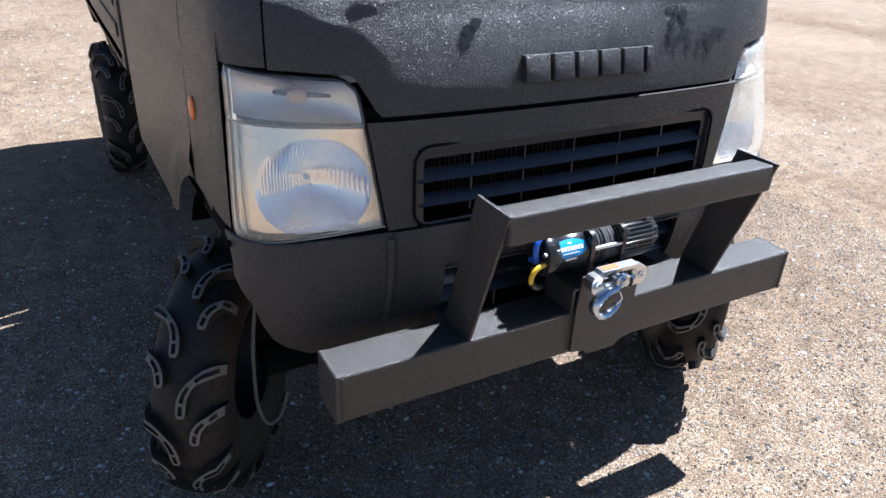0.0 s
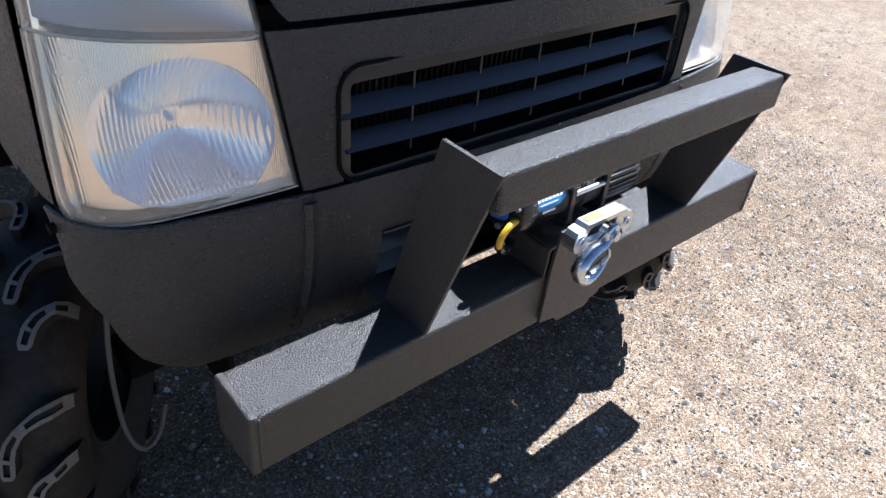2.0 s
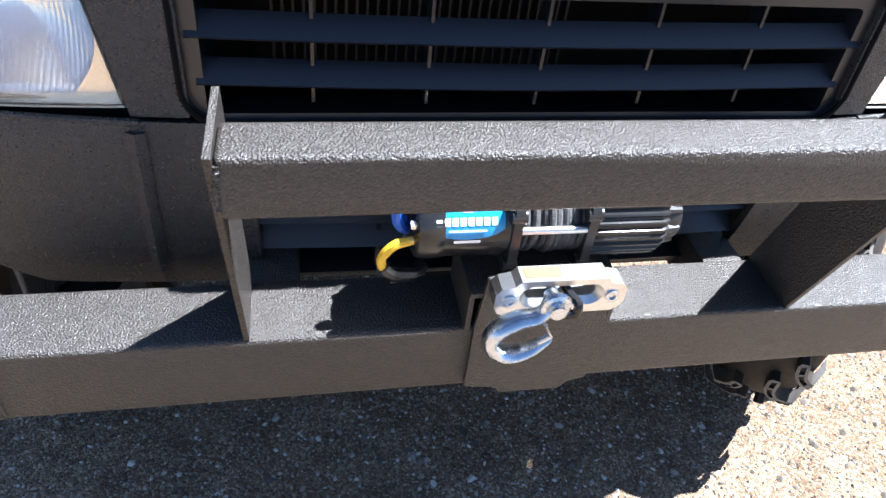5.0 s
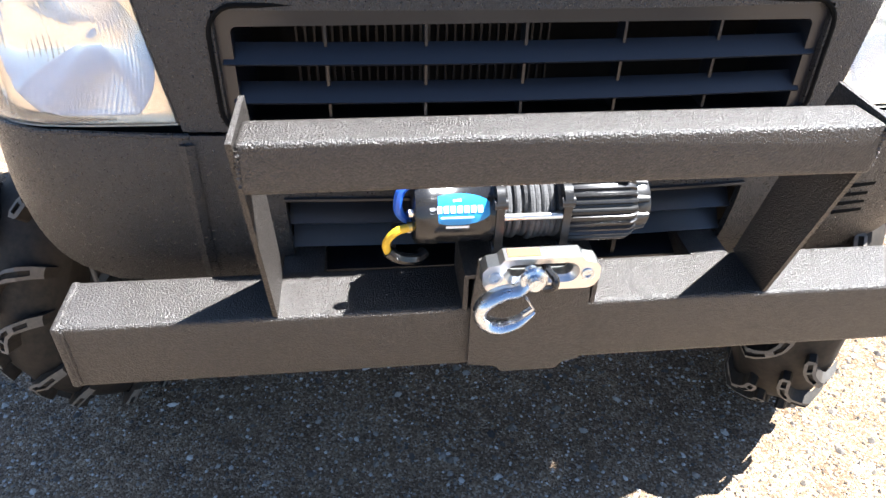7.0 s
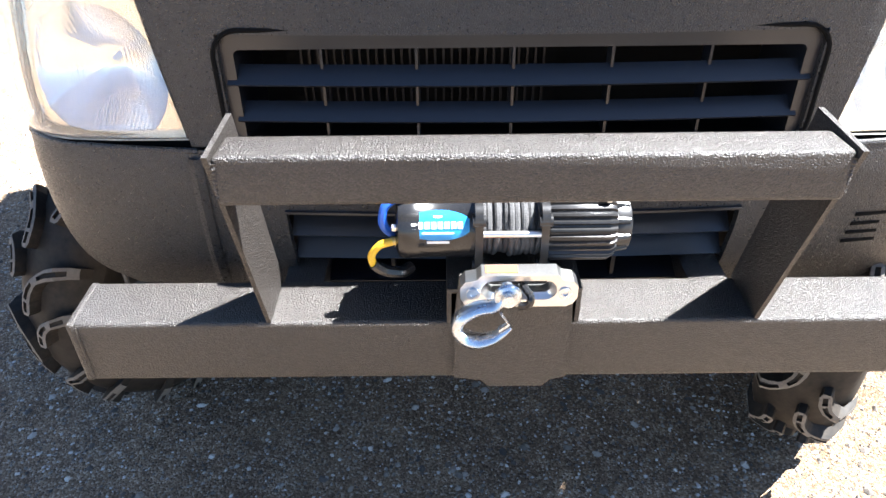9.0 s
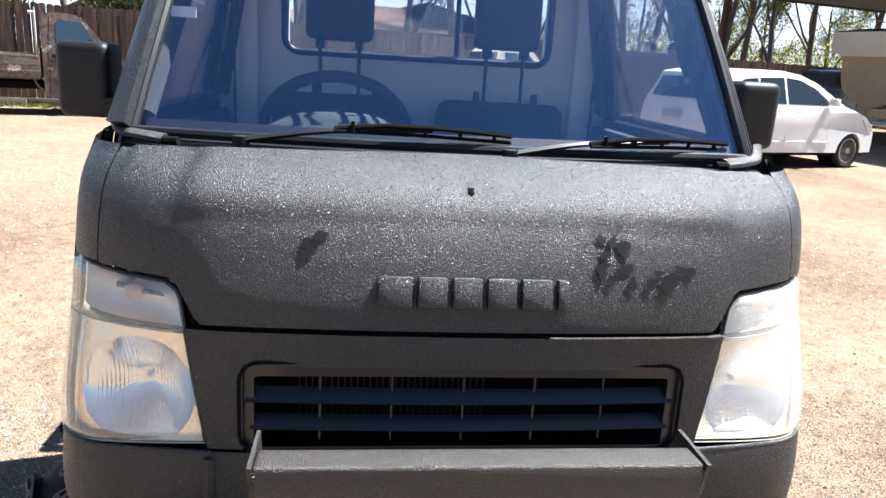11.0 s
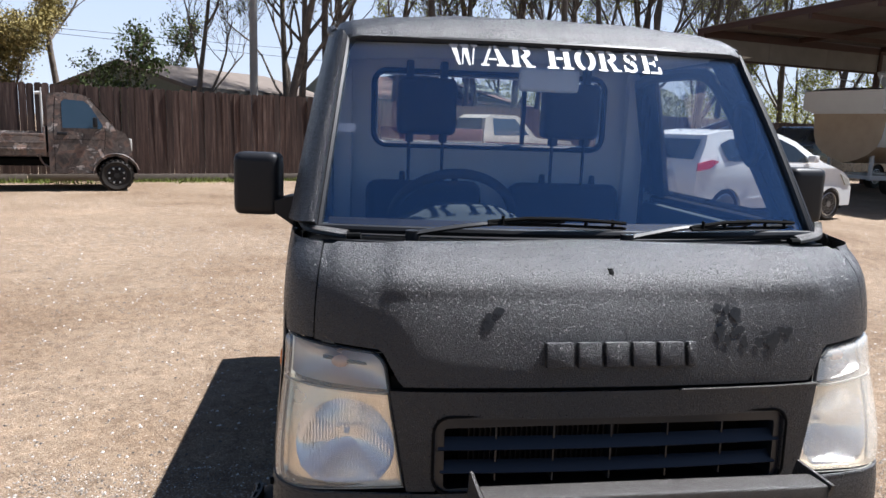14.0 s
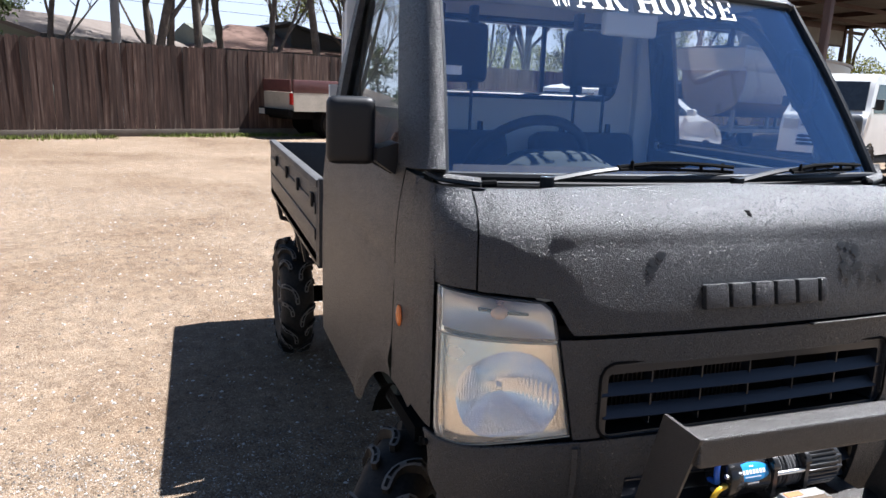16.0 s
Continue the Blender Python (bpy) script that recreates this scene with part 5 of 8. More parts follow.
    def dash(u, v):
        x = -0.62 + 1.24 * u
        e = (x / 0.62) ** 2
        y = 0.29 + 0.05 * e + (0.60 - 0.29) * min(v * 1.35, 1)
        z = 1.262 - 0.008 * min(v * 1.35, 1) - (0.35 * (v - 0.74) / 0.26 if v > 0.74 else 0)
        z += 0.058 * math.exp(-((x + 0.245) / 0.15) ** 4) * math.exp(-((v - 0.54) / 0.17) ** 4)
        return Vector((x, y, z))
    sheet(bm, dash, 50, 30, 0.02)
    part("dashboard", bm, DASH, truck, "grey plastic dashboard with a raised instrument hood")
    # steering wheel
    wheel = new("steering_wheel")
    wheel.parent = truck
    bm = bmesh.new()
    c, r = Vector((-0.250, 0.69, 1.245)), 0.178
    tilt = Euler((radians(-53), 0, 0)).to_matrix() @ Euler((0, 0, radians(180))).to_matrix()
    ring = [c + tilt @ Vector((r * math.cos(t), r * math.sin(t), 0)) for t in np.linspace(0, 2 * math.pi, 37)]
    pipe(bm, ring, 0.014, 10, caps=False)
    part("rim", bm, SEAT, wheel)
    bm = bmesh.new()
    bmesh.ops.create_uvsphere(bm, u_segments=16, v_segments=10, radius=0.065, matrix=Matrix.Translation(c) @ tilt.to_4x4() @ Matrix.Diagonal((1, 1, 0.45, 1)))
    for a in (200, 340, 270):
        d = tilt @ Vector((r * math.cos(radians(a)), r * math.sin(radians(a)), 0))
        cyl(bm, c, c + d, 0.016, 0.012, 8)
    part("hub", bm, SEAT, wheel)
    bm = bmesh.new()
    cyl(bm, c, c + Vector((0, -0.25, -0.2)), 0.03, n=12)
    part("column", bm, DASH, wheel)
    # seats with separate head restraints
    for x in (-0.264, 0.276):
        seat = new("seat")
        seat.parent = truck
        bm = bmesh.new()
        m = Matrix.Translation((x, 1.22, 0.88)) @ pose(0, 0, 0, -12, 0, 0)
        box(bm, (-0.215, -0.06, 0.0), (0.215, 0.06, 0.44), 0.05, 4, m=m)
        part("backrest", bm, SEAT, seat)
        for dx in (-0.10, 0.10):
            bm = bmesh.new()
            cyl(bm, (x + dx + 0.02, 1.315, 1.28), (x + dx + 0.02, 1.315, 1.345), 0.014, 0.010, 10)
            part("backrest_knob", bm, SEAT, seat)
        bm = bmesh.new()
        box(bm, (x - 0.24, 0.80, 0.84), (x + 0.24, 1.22, 0.96), 0.05, 4)
        part("cushion", bm, SEAT, seat)
        bm = bmesh.new()
        box(bm, (x - 0.107, 1.225, 1.482), (x + 0.107, 1.31, 1.685), 0.03, 4)
        part("head_restraint", bm, SEAT, seat, "dark square head restraint")
        for dx in (-0.062, 0.062):
            bm = bmesh.new()
            cyl(bm, (x + dx, 1.27, 1.30), (x + dx, 1.27, 1.50), 0.006, n=8)
            part("restraint_post", bm, SEAT, seat)
            bm = bmesh.new()
            box(bm, (x + dx - 0.013, 1.235, 1.455), (x + dx + 0.013, 1.29, 1.495), 0.006)
            part("restraint_clip", bm, SEAT, seat)
            bm = bmesh.new()
            box(bm, (x + dx - 0.013, 1.26, 1.675), (x + dx + 0.013, 1.30, 1.745), 0.006)
            part("restraint_clip", bm, SEAT, seat)
    # belts and pillar trims
    for s in (-1, 1):
        bm = bmesh.new()
        pipe(bm, [(s * 0.60, 1.30, 1.62), (s * 0.60, 1.31, 1.0)], 0.022, 6, flat=0.15)
        box(bm, (s * 0.60 - 0.02, 1.29, 1.58), (s * 0.60 + 0.02, 1.33, 1.66), 0.01)
        part("seat_belt", bm, SEAT, truck)
        bm = bmesh.new()
        x0, x1 = sorted((s * 0.53, s * 0.645))
        box(bm, (x0, 1.335, 0.9), (x1, 1.38, 1.74), 0.02)
        part("rear_pillar", bm, CABWALL, truck)
    bm = bmesh.new()
    pts = [(0.585, 0.50, 1.48), (0.572, 0.52, 1.58), (0.565, 0.60, 1.60), (0.575, 0.61, 1.52), (0.59, 0.56, 1.44), (0.585, 0.50, 1.48)]
    pipe(bm, curve_pts(pts, 5), 0.012, 8)
    part("grab_handle", bm, SEAT, truck, "dark grab handle on the pillar")
    # inside mirror
    bm = bmesh.new()
    box(bm, (-0.092, 0.585, 1.616), (0.078, 0.607, 1.680), 0.012, 3)
    cyl(bm, (0, 0.60, 1.67), (0, 0.63, 1.735), 0.008, n=8)
    part("inside_mirror", bm, CABWALL, truck, "grey inside mirror")
    # wipers
    for (px, py, pz), (qx, qy, qz), (hx, hy, hz) in (((-0.41, 0.232, 1.272), (0.105, 0.252, 1.300), (-0.055, 0.236, 1.305)), ((0.097, 0.225, 1.270), (0.585, 0.318, 1.300), (0.43, 0.27, 1.302))):
        wiper = new("wiper")
        wiper.parent = truck
        p, q, h = Vector((px, py, pz)), Vector((qx, qy, qz)), Vector((hx, hy, hz))
        bm = bmesh.new()
        pipe(bm, curve_pts([p, p.lerp(h, 0.45) + Vector((0, -0.006, 0.010)), h], 6), [0.013 - 0.0004 * k for k in range(13)], 6, flat=0.55)
        cyl(bm, p - Vector((0, 0, 0.02)), p + Vector((0, 0, 0.008)), 0.016, n=12)
        part("wiper_arm", bm, TRIM, wiper, "black wiper arm")
        bm = bmesh.new()
        a = h.lerp(q, 0.98)
        b = h - (q - h) * 1.15
        lift = Vector((0, -0.004, 0.004))
        pipe(bm, [b + lift * -2, b.lerp(h, 0.5) + lift, h + lift * 1.5, h.lerp(a, 0.5) + lift, a], 0.005, 6)
        pipe(bm, [b - Vector((0, 0, 0.012)), h - Vector((0, 0, 0.010)), a - Vector((0, 0, 0.012))], 0.004, 6)
        for k in range(5):
            c = b.lerp(a, 0.1 + 0.2 * k)
            cyl(bm, c + Vector((0, 0, -0.014)), c + Vector((0, 0, 0.008)), 0.004, n=6)
        part("wiper_blade", bm, DARK, wiper, "thin black rubber wiper blade")


def build_bed():
    bed = new("cargo_bed")
    bed.parent = truck
    tagged(bed, "black steel drop-side cargo bed")
    y0, y1, z0, z1, w = 1.45, 3.30, 0.80, 1.095, 0.72
    bm = bmesh.new()
    box(bm, (-w, y0, z0 - 0.03), (w, y1, z0 + 0.03), 0.008)
    part("bed_floor", bm, LINER, bed)
    for s in (-1, 1):
        bm = bmesh.new()
        x0, x1 = sorted((s * (w - 0.028), s * w))
        box(bm, (x0, y0 + 0.03, z0 - 0.02), (x1, y1 - 0.02, z1), 0.008)
        for z in (z0 + 0.07, z0 + 0.17):
            xa, xb = sorted((s * w, s * (w + 0.006)))
            box(bm, (xa, y0 + 0.05, z), (xb, y1 - 0.05, z + 0.045), 0.004)
        part("side_board", bm, LINER, bed)
        bm = bmesh.new()
        xa, xb = sorted((s * (w - 0.034), s * (w + 0.006)))
        box(bm, (xa, y0 + 0.02, z1 - 0.018), (xb, y1, z1 + 0.012), 0.006)
        part("board_rail", bm, PANELGREY, bed, "worn grey top rail")
        for y in (y0 + 0.08, y0 + 0.5, y0 + 0.92, y0 + 1.4):
            bm = bmesh.new()
            xa, xb = sorted((s * (w + 0.002), s * (w + 0.016)))
            box(bm, (xa, y, z1 - 0.10), (xb, y + 0.035, z1 - 0.045), 0.004)
            part("latch", bm, TRIM, bed)
        bm = bmesh.new()
        xa, xb = sorted((s * 0.35, s * 0.40))
        box(bm, (xa, 0.5, 0.56), (xb, y1 - 0.05, 0.68), 0.01)
        part("chassis_rail", bm, DARK, bed)
        for y in (2.05, 2.25, 3.1):
            bm = bmesh.new()
            pipe(bm, [(s * 0.70, y, 0.78), (s * 0.68, y, 0.66), (s * 0.5, y, 0.60)], 0.016, 6)
            part("bed_bracket", bm, TRIM, bed)
    bm = bmesh.new()
    box(bm, (-w, y1 - 0.028, z0 - 0.02), (w, y1, z1), 0.008)
    part("tailboard", bm, LINER, bed)
    bm = bmesh.new()
    box(bm, (-w, y0 - 0.02, z0 - 0.02), (w, y0 + 0.02, z1 + 0.02), 0.008)
    part("headboard", bm, LINER, bed)
    for y in (WHEEL_Y, REAR_Y):
        bm = bmesh.new()
        cyl(bm, (-0.62, y, WHEEL_R), (0.62, y, WHEEL_R), 0.045, n=14)
        bmesh.ops.create_uvsphere(bm, u_segments=16, v_segments=10, radius=0.12, matrix=Matrix.Translation((0.05, y, WHEEL_R)))
        part("axle", bm, DARK, truck)
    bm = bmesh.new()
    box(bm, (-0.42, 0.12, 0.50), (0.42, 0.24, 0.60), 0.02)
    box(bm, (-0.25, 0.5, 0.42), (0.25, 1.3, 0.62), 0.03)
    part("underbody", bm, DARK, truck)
    for s in (-1, 1):
        bm = bmesh.new()
        pipe(bm, curve_pts([(s * 0.655, 0.16, 0.60), (s * 0.672, 0.15, 0.49), (s * 0.676, 0.15, 0.40), (s * 0.673, 0.15, 0.315), (s * 0.655, 0.15, 0.262), (s * 0.625, 0.155, 0.270), (s * 0.60, 0.17, 0.32)], 6), 0.0042, 8)
        part("brake_hose", bm, PANELGREY, truck, "thin curved brake hose")


PANELGREY = mat("worn_grey_rail", (0.085, 0.085, 0.085), (0.05, 0.05, 0.05), rough=0.5, scale=5, bump=0.1)


# ---- wheels ----
def build_wheel_meshes(tyre_w=0.172, R=0.321, rim_r=0.155):
    """Mud tyre and black rim about the x axis; +x is the outer face."""
    rot = Matrix.Rotation(radians(90), 4, "Y")
    bm = bmesh.new()
    h = tyre_w / 2
    Rc = R - 0.027
    prof = [(rim_r, -h * 0.72), (rim_r + 0.02, -h * 0.85), (rim_r + 0.06, -h * 0.98), (Rc - 0.075, -h * 0.99), (Rc - 0.045, -h * 0.92), (Rc - 0.02, -h * 0.78), (Rc - 0.008, -h * 0.6), (Rc, -h * 0.35), (Rc + 0.003, 0)]
    prof = prof + [(r, -z) for r, z in prof[-2::-1]]
    prof = prof + [(rim_r - 0.005, h * 0.6), (rim_r - 0.005, -h * 0.6)]
    lathe(bm, prof, 48, rot, closed=True)
    tyre = bm

    def tread(theta, across, lift):
        """A point on the tread: across in metres, bending down over the shoulder."""
        across *= h / 0.1075
        r = Rc + lift - 0.016 * (across / h) ** 2
        over = max(0.0, abs(across) - h * 0.80)
        sgn = 1 if across >= 0 else -1
        xx = across if over == 0 else sgn * (h * 0.80 + min(over * 0.55, h * 0.22))
        r -= over * 0.95
        return Vector((xx, r * math.cos(theta), r * math.sin(theta)))
    # curved lugs, two kinds a side: a narrow waist, a pale scuffed rim and sunken pockets
    lugs = []
    n = 8
    lift = 0.024
    for side in (-1, 1):
        for kind in (0, 1):
            if kind == 0:
                spine = [(0.0, 0.013), (0.019, 0.015), (0.025, 0.0155), (0.042, 0.022), (0.056, 0.033), (0.063, 0.041), (0.068, 0.048), (0.078, 0.066), (0.085, 0.086), (0.089, 0.106), (0.090, 0.124)]
                wid = [0.0125, 0.0130, 0.0125, 0.0110, 0.0090, 0.0080, 0.0085, 0.0105, 0.0115, 0.0115, 0.0110]
                pockets = ((0, 1), (2, 4), (6, 9))
            else:
                spine = [(0.172, 0.044), (0.189, 0.048), (0.194, 0.050), (0.206, 0.058), (0.215, 0.070), (0.219, 0.077), (0.222, 0.084), (0.226, 0.104), (0.226, 0.124)]
                wid = [0.0120, 0.0125, 0.0120, 0.0105, 0.0090, 0.0080, 0.0090, 0.0110, 0.0110]
                pockets = ((0, 1), (2, 4), (6, 7))
            lug = bmesh.new()
            rows = []
            for k, ((t, a), w) in enumerate(zip(spine, wid)):
                (t0, a0), (t1, a1) = spine[max(k - 1, 0)], spine[min(k + 1, len(spine) - 1)]
                d = math.hypot(t1 - t0, a1 - a0)
                nt, na = -(a1 - a0) / d, (t1 - t0) / d
                at = [(t + nt * w * f, a + na * w * f) for f in (-1.0, -0.42, 0.42, 1.0)]
                feet = [lug.verts.new(tread(q / Rc, side * b, -0.004)) for q, b in (at[0], at[3])]
                tops = [lug.verts.new(tread(q / Rc, side * b, lift - (0.0015 if f in (0, 3) else 0))) for f, (q, b) in enumerate(at)]
                floor = [lug.verts.new(tread(q / Rc, side * b, lift - 0.006)) for q, b in at[1:3]]
                rows.append((feet, tops, floor))
            # a blunt nose in front of the first pocket
            t, a = spine[0]
            nose = [lug.verts.new(tread((t - 0.007) / Rc, side * (a + f * wid[0] * 0.6), q)) for f in (-1, 1) for q in (-0.004, lift - 0.001)]
            lug.faces.new((nose[0], nose[1], nose[3], nose[2]))
            feet, tops, _ = rows[0]
            lug.faces.new((feet[0], tops[0], nose[1], nose[0]))
            lug.faces.new((feet[1], tops[3], nose[3], nose[2]))
            lug.faces.new((tops[0], tops[1], tops[2], tops[3], nose[3], nose[1])).material_index = 1
            for k, ((fa, ta, ia), (fb, tb, ib)) in enumerate(zip(rows, rows[1:])):
                lug.faces.new((fa[0], fb[0], tb[0], ta[0]))
                lug.faces.new((fa[1], fb[1], tb[3], ta[3]))
                for c in (0, 2):
                    lug.faces.new((ta[c], tb[c], tb[c + 1], ta[c + 1])).material_index = 1
                inside = [p for p in pockets if p[0] <= k < p[1]]
                if not inside:
                    lug.faces.new((ta[1], tb[1], tb[2], ta[2])).material_index = 1
                    continue
                lug.faces.new((ia[0], ib[0], ib[1], ia[1]))
                for c in (0, 1):
                    lug.faces.new((ta[1 + c], tb[1 + c], ib[c], ia[c]))
                if k == inside[0][0]:
                    lug.faces.new((ta[1], ta[2], ia[1], ia[0]))
                if k == inside[0][1] - 1:
                    lug.faces.new((tb[1], tb[2], ib[1], ib[0]))
            feet, tops, floor = rows[-1]
            lug.faces.new((feet[0], tops[0], tops[1], tops[2], tops[3], feet[1]))
            loose = [v for v in lug.verts if not v.link_faces]
            bmesh.ops.delete(lug, geom=loose, context="VERTS")
            bmesh.ops.recalc_face_normals(lug, faces=lug.faces)
            me = bpy.data.meshes.new("lug")
            lug.to_mesh(me)
            lug.free()
            me.materials.append(RUBBER)
            me.materials.append(SCUFF)
            for k in range(n):
                lugs.append((me, 360 * (k + (0.5 if side > 0 else 0)) / n))
    rim = bmesh.new()
    prof = [(rim_r, h * 0.62), (rim_r + 0.008, h * 0.72), (rim_r, h * 0.78), (rim_r - 0.012, h * 0.70), (rim_r - 0.02, h * 0.35), (0.05, h * 0.30), (0.045, h * 0.45), (0.03, h * 0.48), (0.0005, h * 0.48)]
    lathe(rim, prof, 36, rot)
    lathe(rim, [(rim_r - 0.012, -h * 0.7), (rim_r + 0.006, -h * 0.72), (rim_r + 0.006, -h * 0.66), (rim_r - 0.012, h * 0.3)], 36, rot, caps=False)
    for k in range(8):
        a = 2 * math.pi * k / 8
        d = Vector((0, math.cos(a), math.sin(a)))
        cyl(rim, Vector((h * 0.36, 0, 0)) + d * 0.045, Vector((h * 0.56, 0, 0)) + d * (rim_r - 0.012), 0.018, 0.022, 8)
    out = []
    for name, b, m in (("tyre", tyre, RUBBER), ("rim", rim, RIMBLACK)):
        bmesh.ops.recalc_face_normals(b, faces=b.faces)
        me = bpy.data.meshes.new(name)
        b.to_mesh(me)
        b.free()
        me.shade_smooth()
        me.set_sharp_from_angle(angle=radians(35))
        me.materials.append(m)
        out.append((me, 0))
    return out + lugs


def put_wheel(meshes, parent, x, y, z, outward, spin, steer=0.0):
    wheel = new("wheel")
    wheel.parent = parent
    wheel.matrix_basis = pose(x, y, z, 0, 0, steer + (0 if outward > 0 else 180)) @ pose(0, 0, 0, spin, 0, 0)
    for me, turn in meshes:
        o = new(me.name, me)
        o.parent = wheel
        o.matrix_basis = pose(0, 0, 0, turn, 0, 0)
    return wheel


# ---- steel bumper and winch ----
def build_bumper():
    b = new("steel_bumper")
    b.parent = truck
    tagged(b, "welded square-tube steel bumper in pebbled black paint")
    bm = bmesh.new()
    box(bm, (-0.600, -0.160, 0.482), (0.600, -0.066, 0.587), 0.007, 3)
    part("beam", bm, LINER_ROUGH, b)
    for s in (-1, 1):
        bm = bmesh.new()
        x0, x1 = sorted((s * 0.592, s * 0.604))
        box(bm, (x0, -0.1606, 0.4814), (x1, -0.0654, 0.5876), 0.005, 3)
        part("end_cap", bm, LINER_ROUGH, b)
        bm = bmesh.new()
        pipe(bm, [(s * 0.591, -0.1600, 0.489), (s * 0.591, -0.1600, 0.582)], 0.0018, 6)
        part("weld_bead", bm, LINER_ROUGH, b)
        bm = bmesh.new()
        yz = [(-0.158, 0.587), (-0.064, 0.587), (-0.150, 0.889), (-0.254, 0.889)]
        x = s * 0.328
        prism(bm, yz, x - 0.003, x + 0.003, Matrix(((0, 0, 1, 0), (1, 0, 0, 0), (0, 1, 0, 0), (0, 0, 0, 1))))
        part("side_plate", bm, LINER_ROUGH, b)
        bm = bmesh.new()
        box(bm, (s * 0.30 - 0.03, -0.07, 0.50), (s * 0.30 + 0.03, 0.14, 0.57), 0.004)
        part("mount_bracket", bm, LINER_ROUGH, b)
    bm = bmesh.new()
    m = Matrix.Translation((0, -0.2475, 0.886)) @ pose(0, 0, 0, -4, 0, 0)
    box(bm, (-0.3245, 0.0, -0.056), (0.3245, 0.057, 0.0), 0.006, 3, m=m)
    part("top_bar", bm, LINER_ROUGH, b)
    rng = random.Random(2)
    for s in (-1, 1):
        bm = bmesh.new()
        pipe(bm, [(s * 0.3235, -0.246 - 0.001 * rng.random(), 0.836 + 0.0025 * k) for k in range(18)], [0.0022 + 0.0016 * (k % 2) for k in range(18)], 6)
        part("weld_bead", bm, LINER_ROUGH, b)
    # winch plate: a face plate over the beam's middle, a tray behind
    bm = bmesh.new()
    pts = [(-0.072, 0.672), (-0.078, 0.60), (-0.078, 0.49), (-0.04, 0.484), (-0.03, 0.472), (0.046, 0.472), (0.056, 0.484), (0.078, 0.49), (0.078, 0.60), (0.072, 0.672)]
    prism(bm, pts, 0.0, 0.006, Matrix(((1, 0, 0, 0), (0, 0, -1, -0.162), (0, 1, 0, 0), (0, 0, 0, 1))))
    part("winch_face_plate", bm, LINER_ROUGH, b)
    # tray lengthened back towards the cover to block sun in the gap
    bm = bmesh.new()
    box(bm, (-0.088, -0.165, 0.640), (0.088, -0.022, 0.647), 0.002)
    for s in (-1, 1):
        box(bm, (s * 0.085 - 0.003, -0.162, 0.587), (s * 0.085 + 0.003, -0.07, 0.645))
    part("winch_tray", bm, LINER_ROUGH, b)


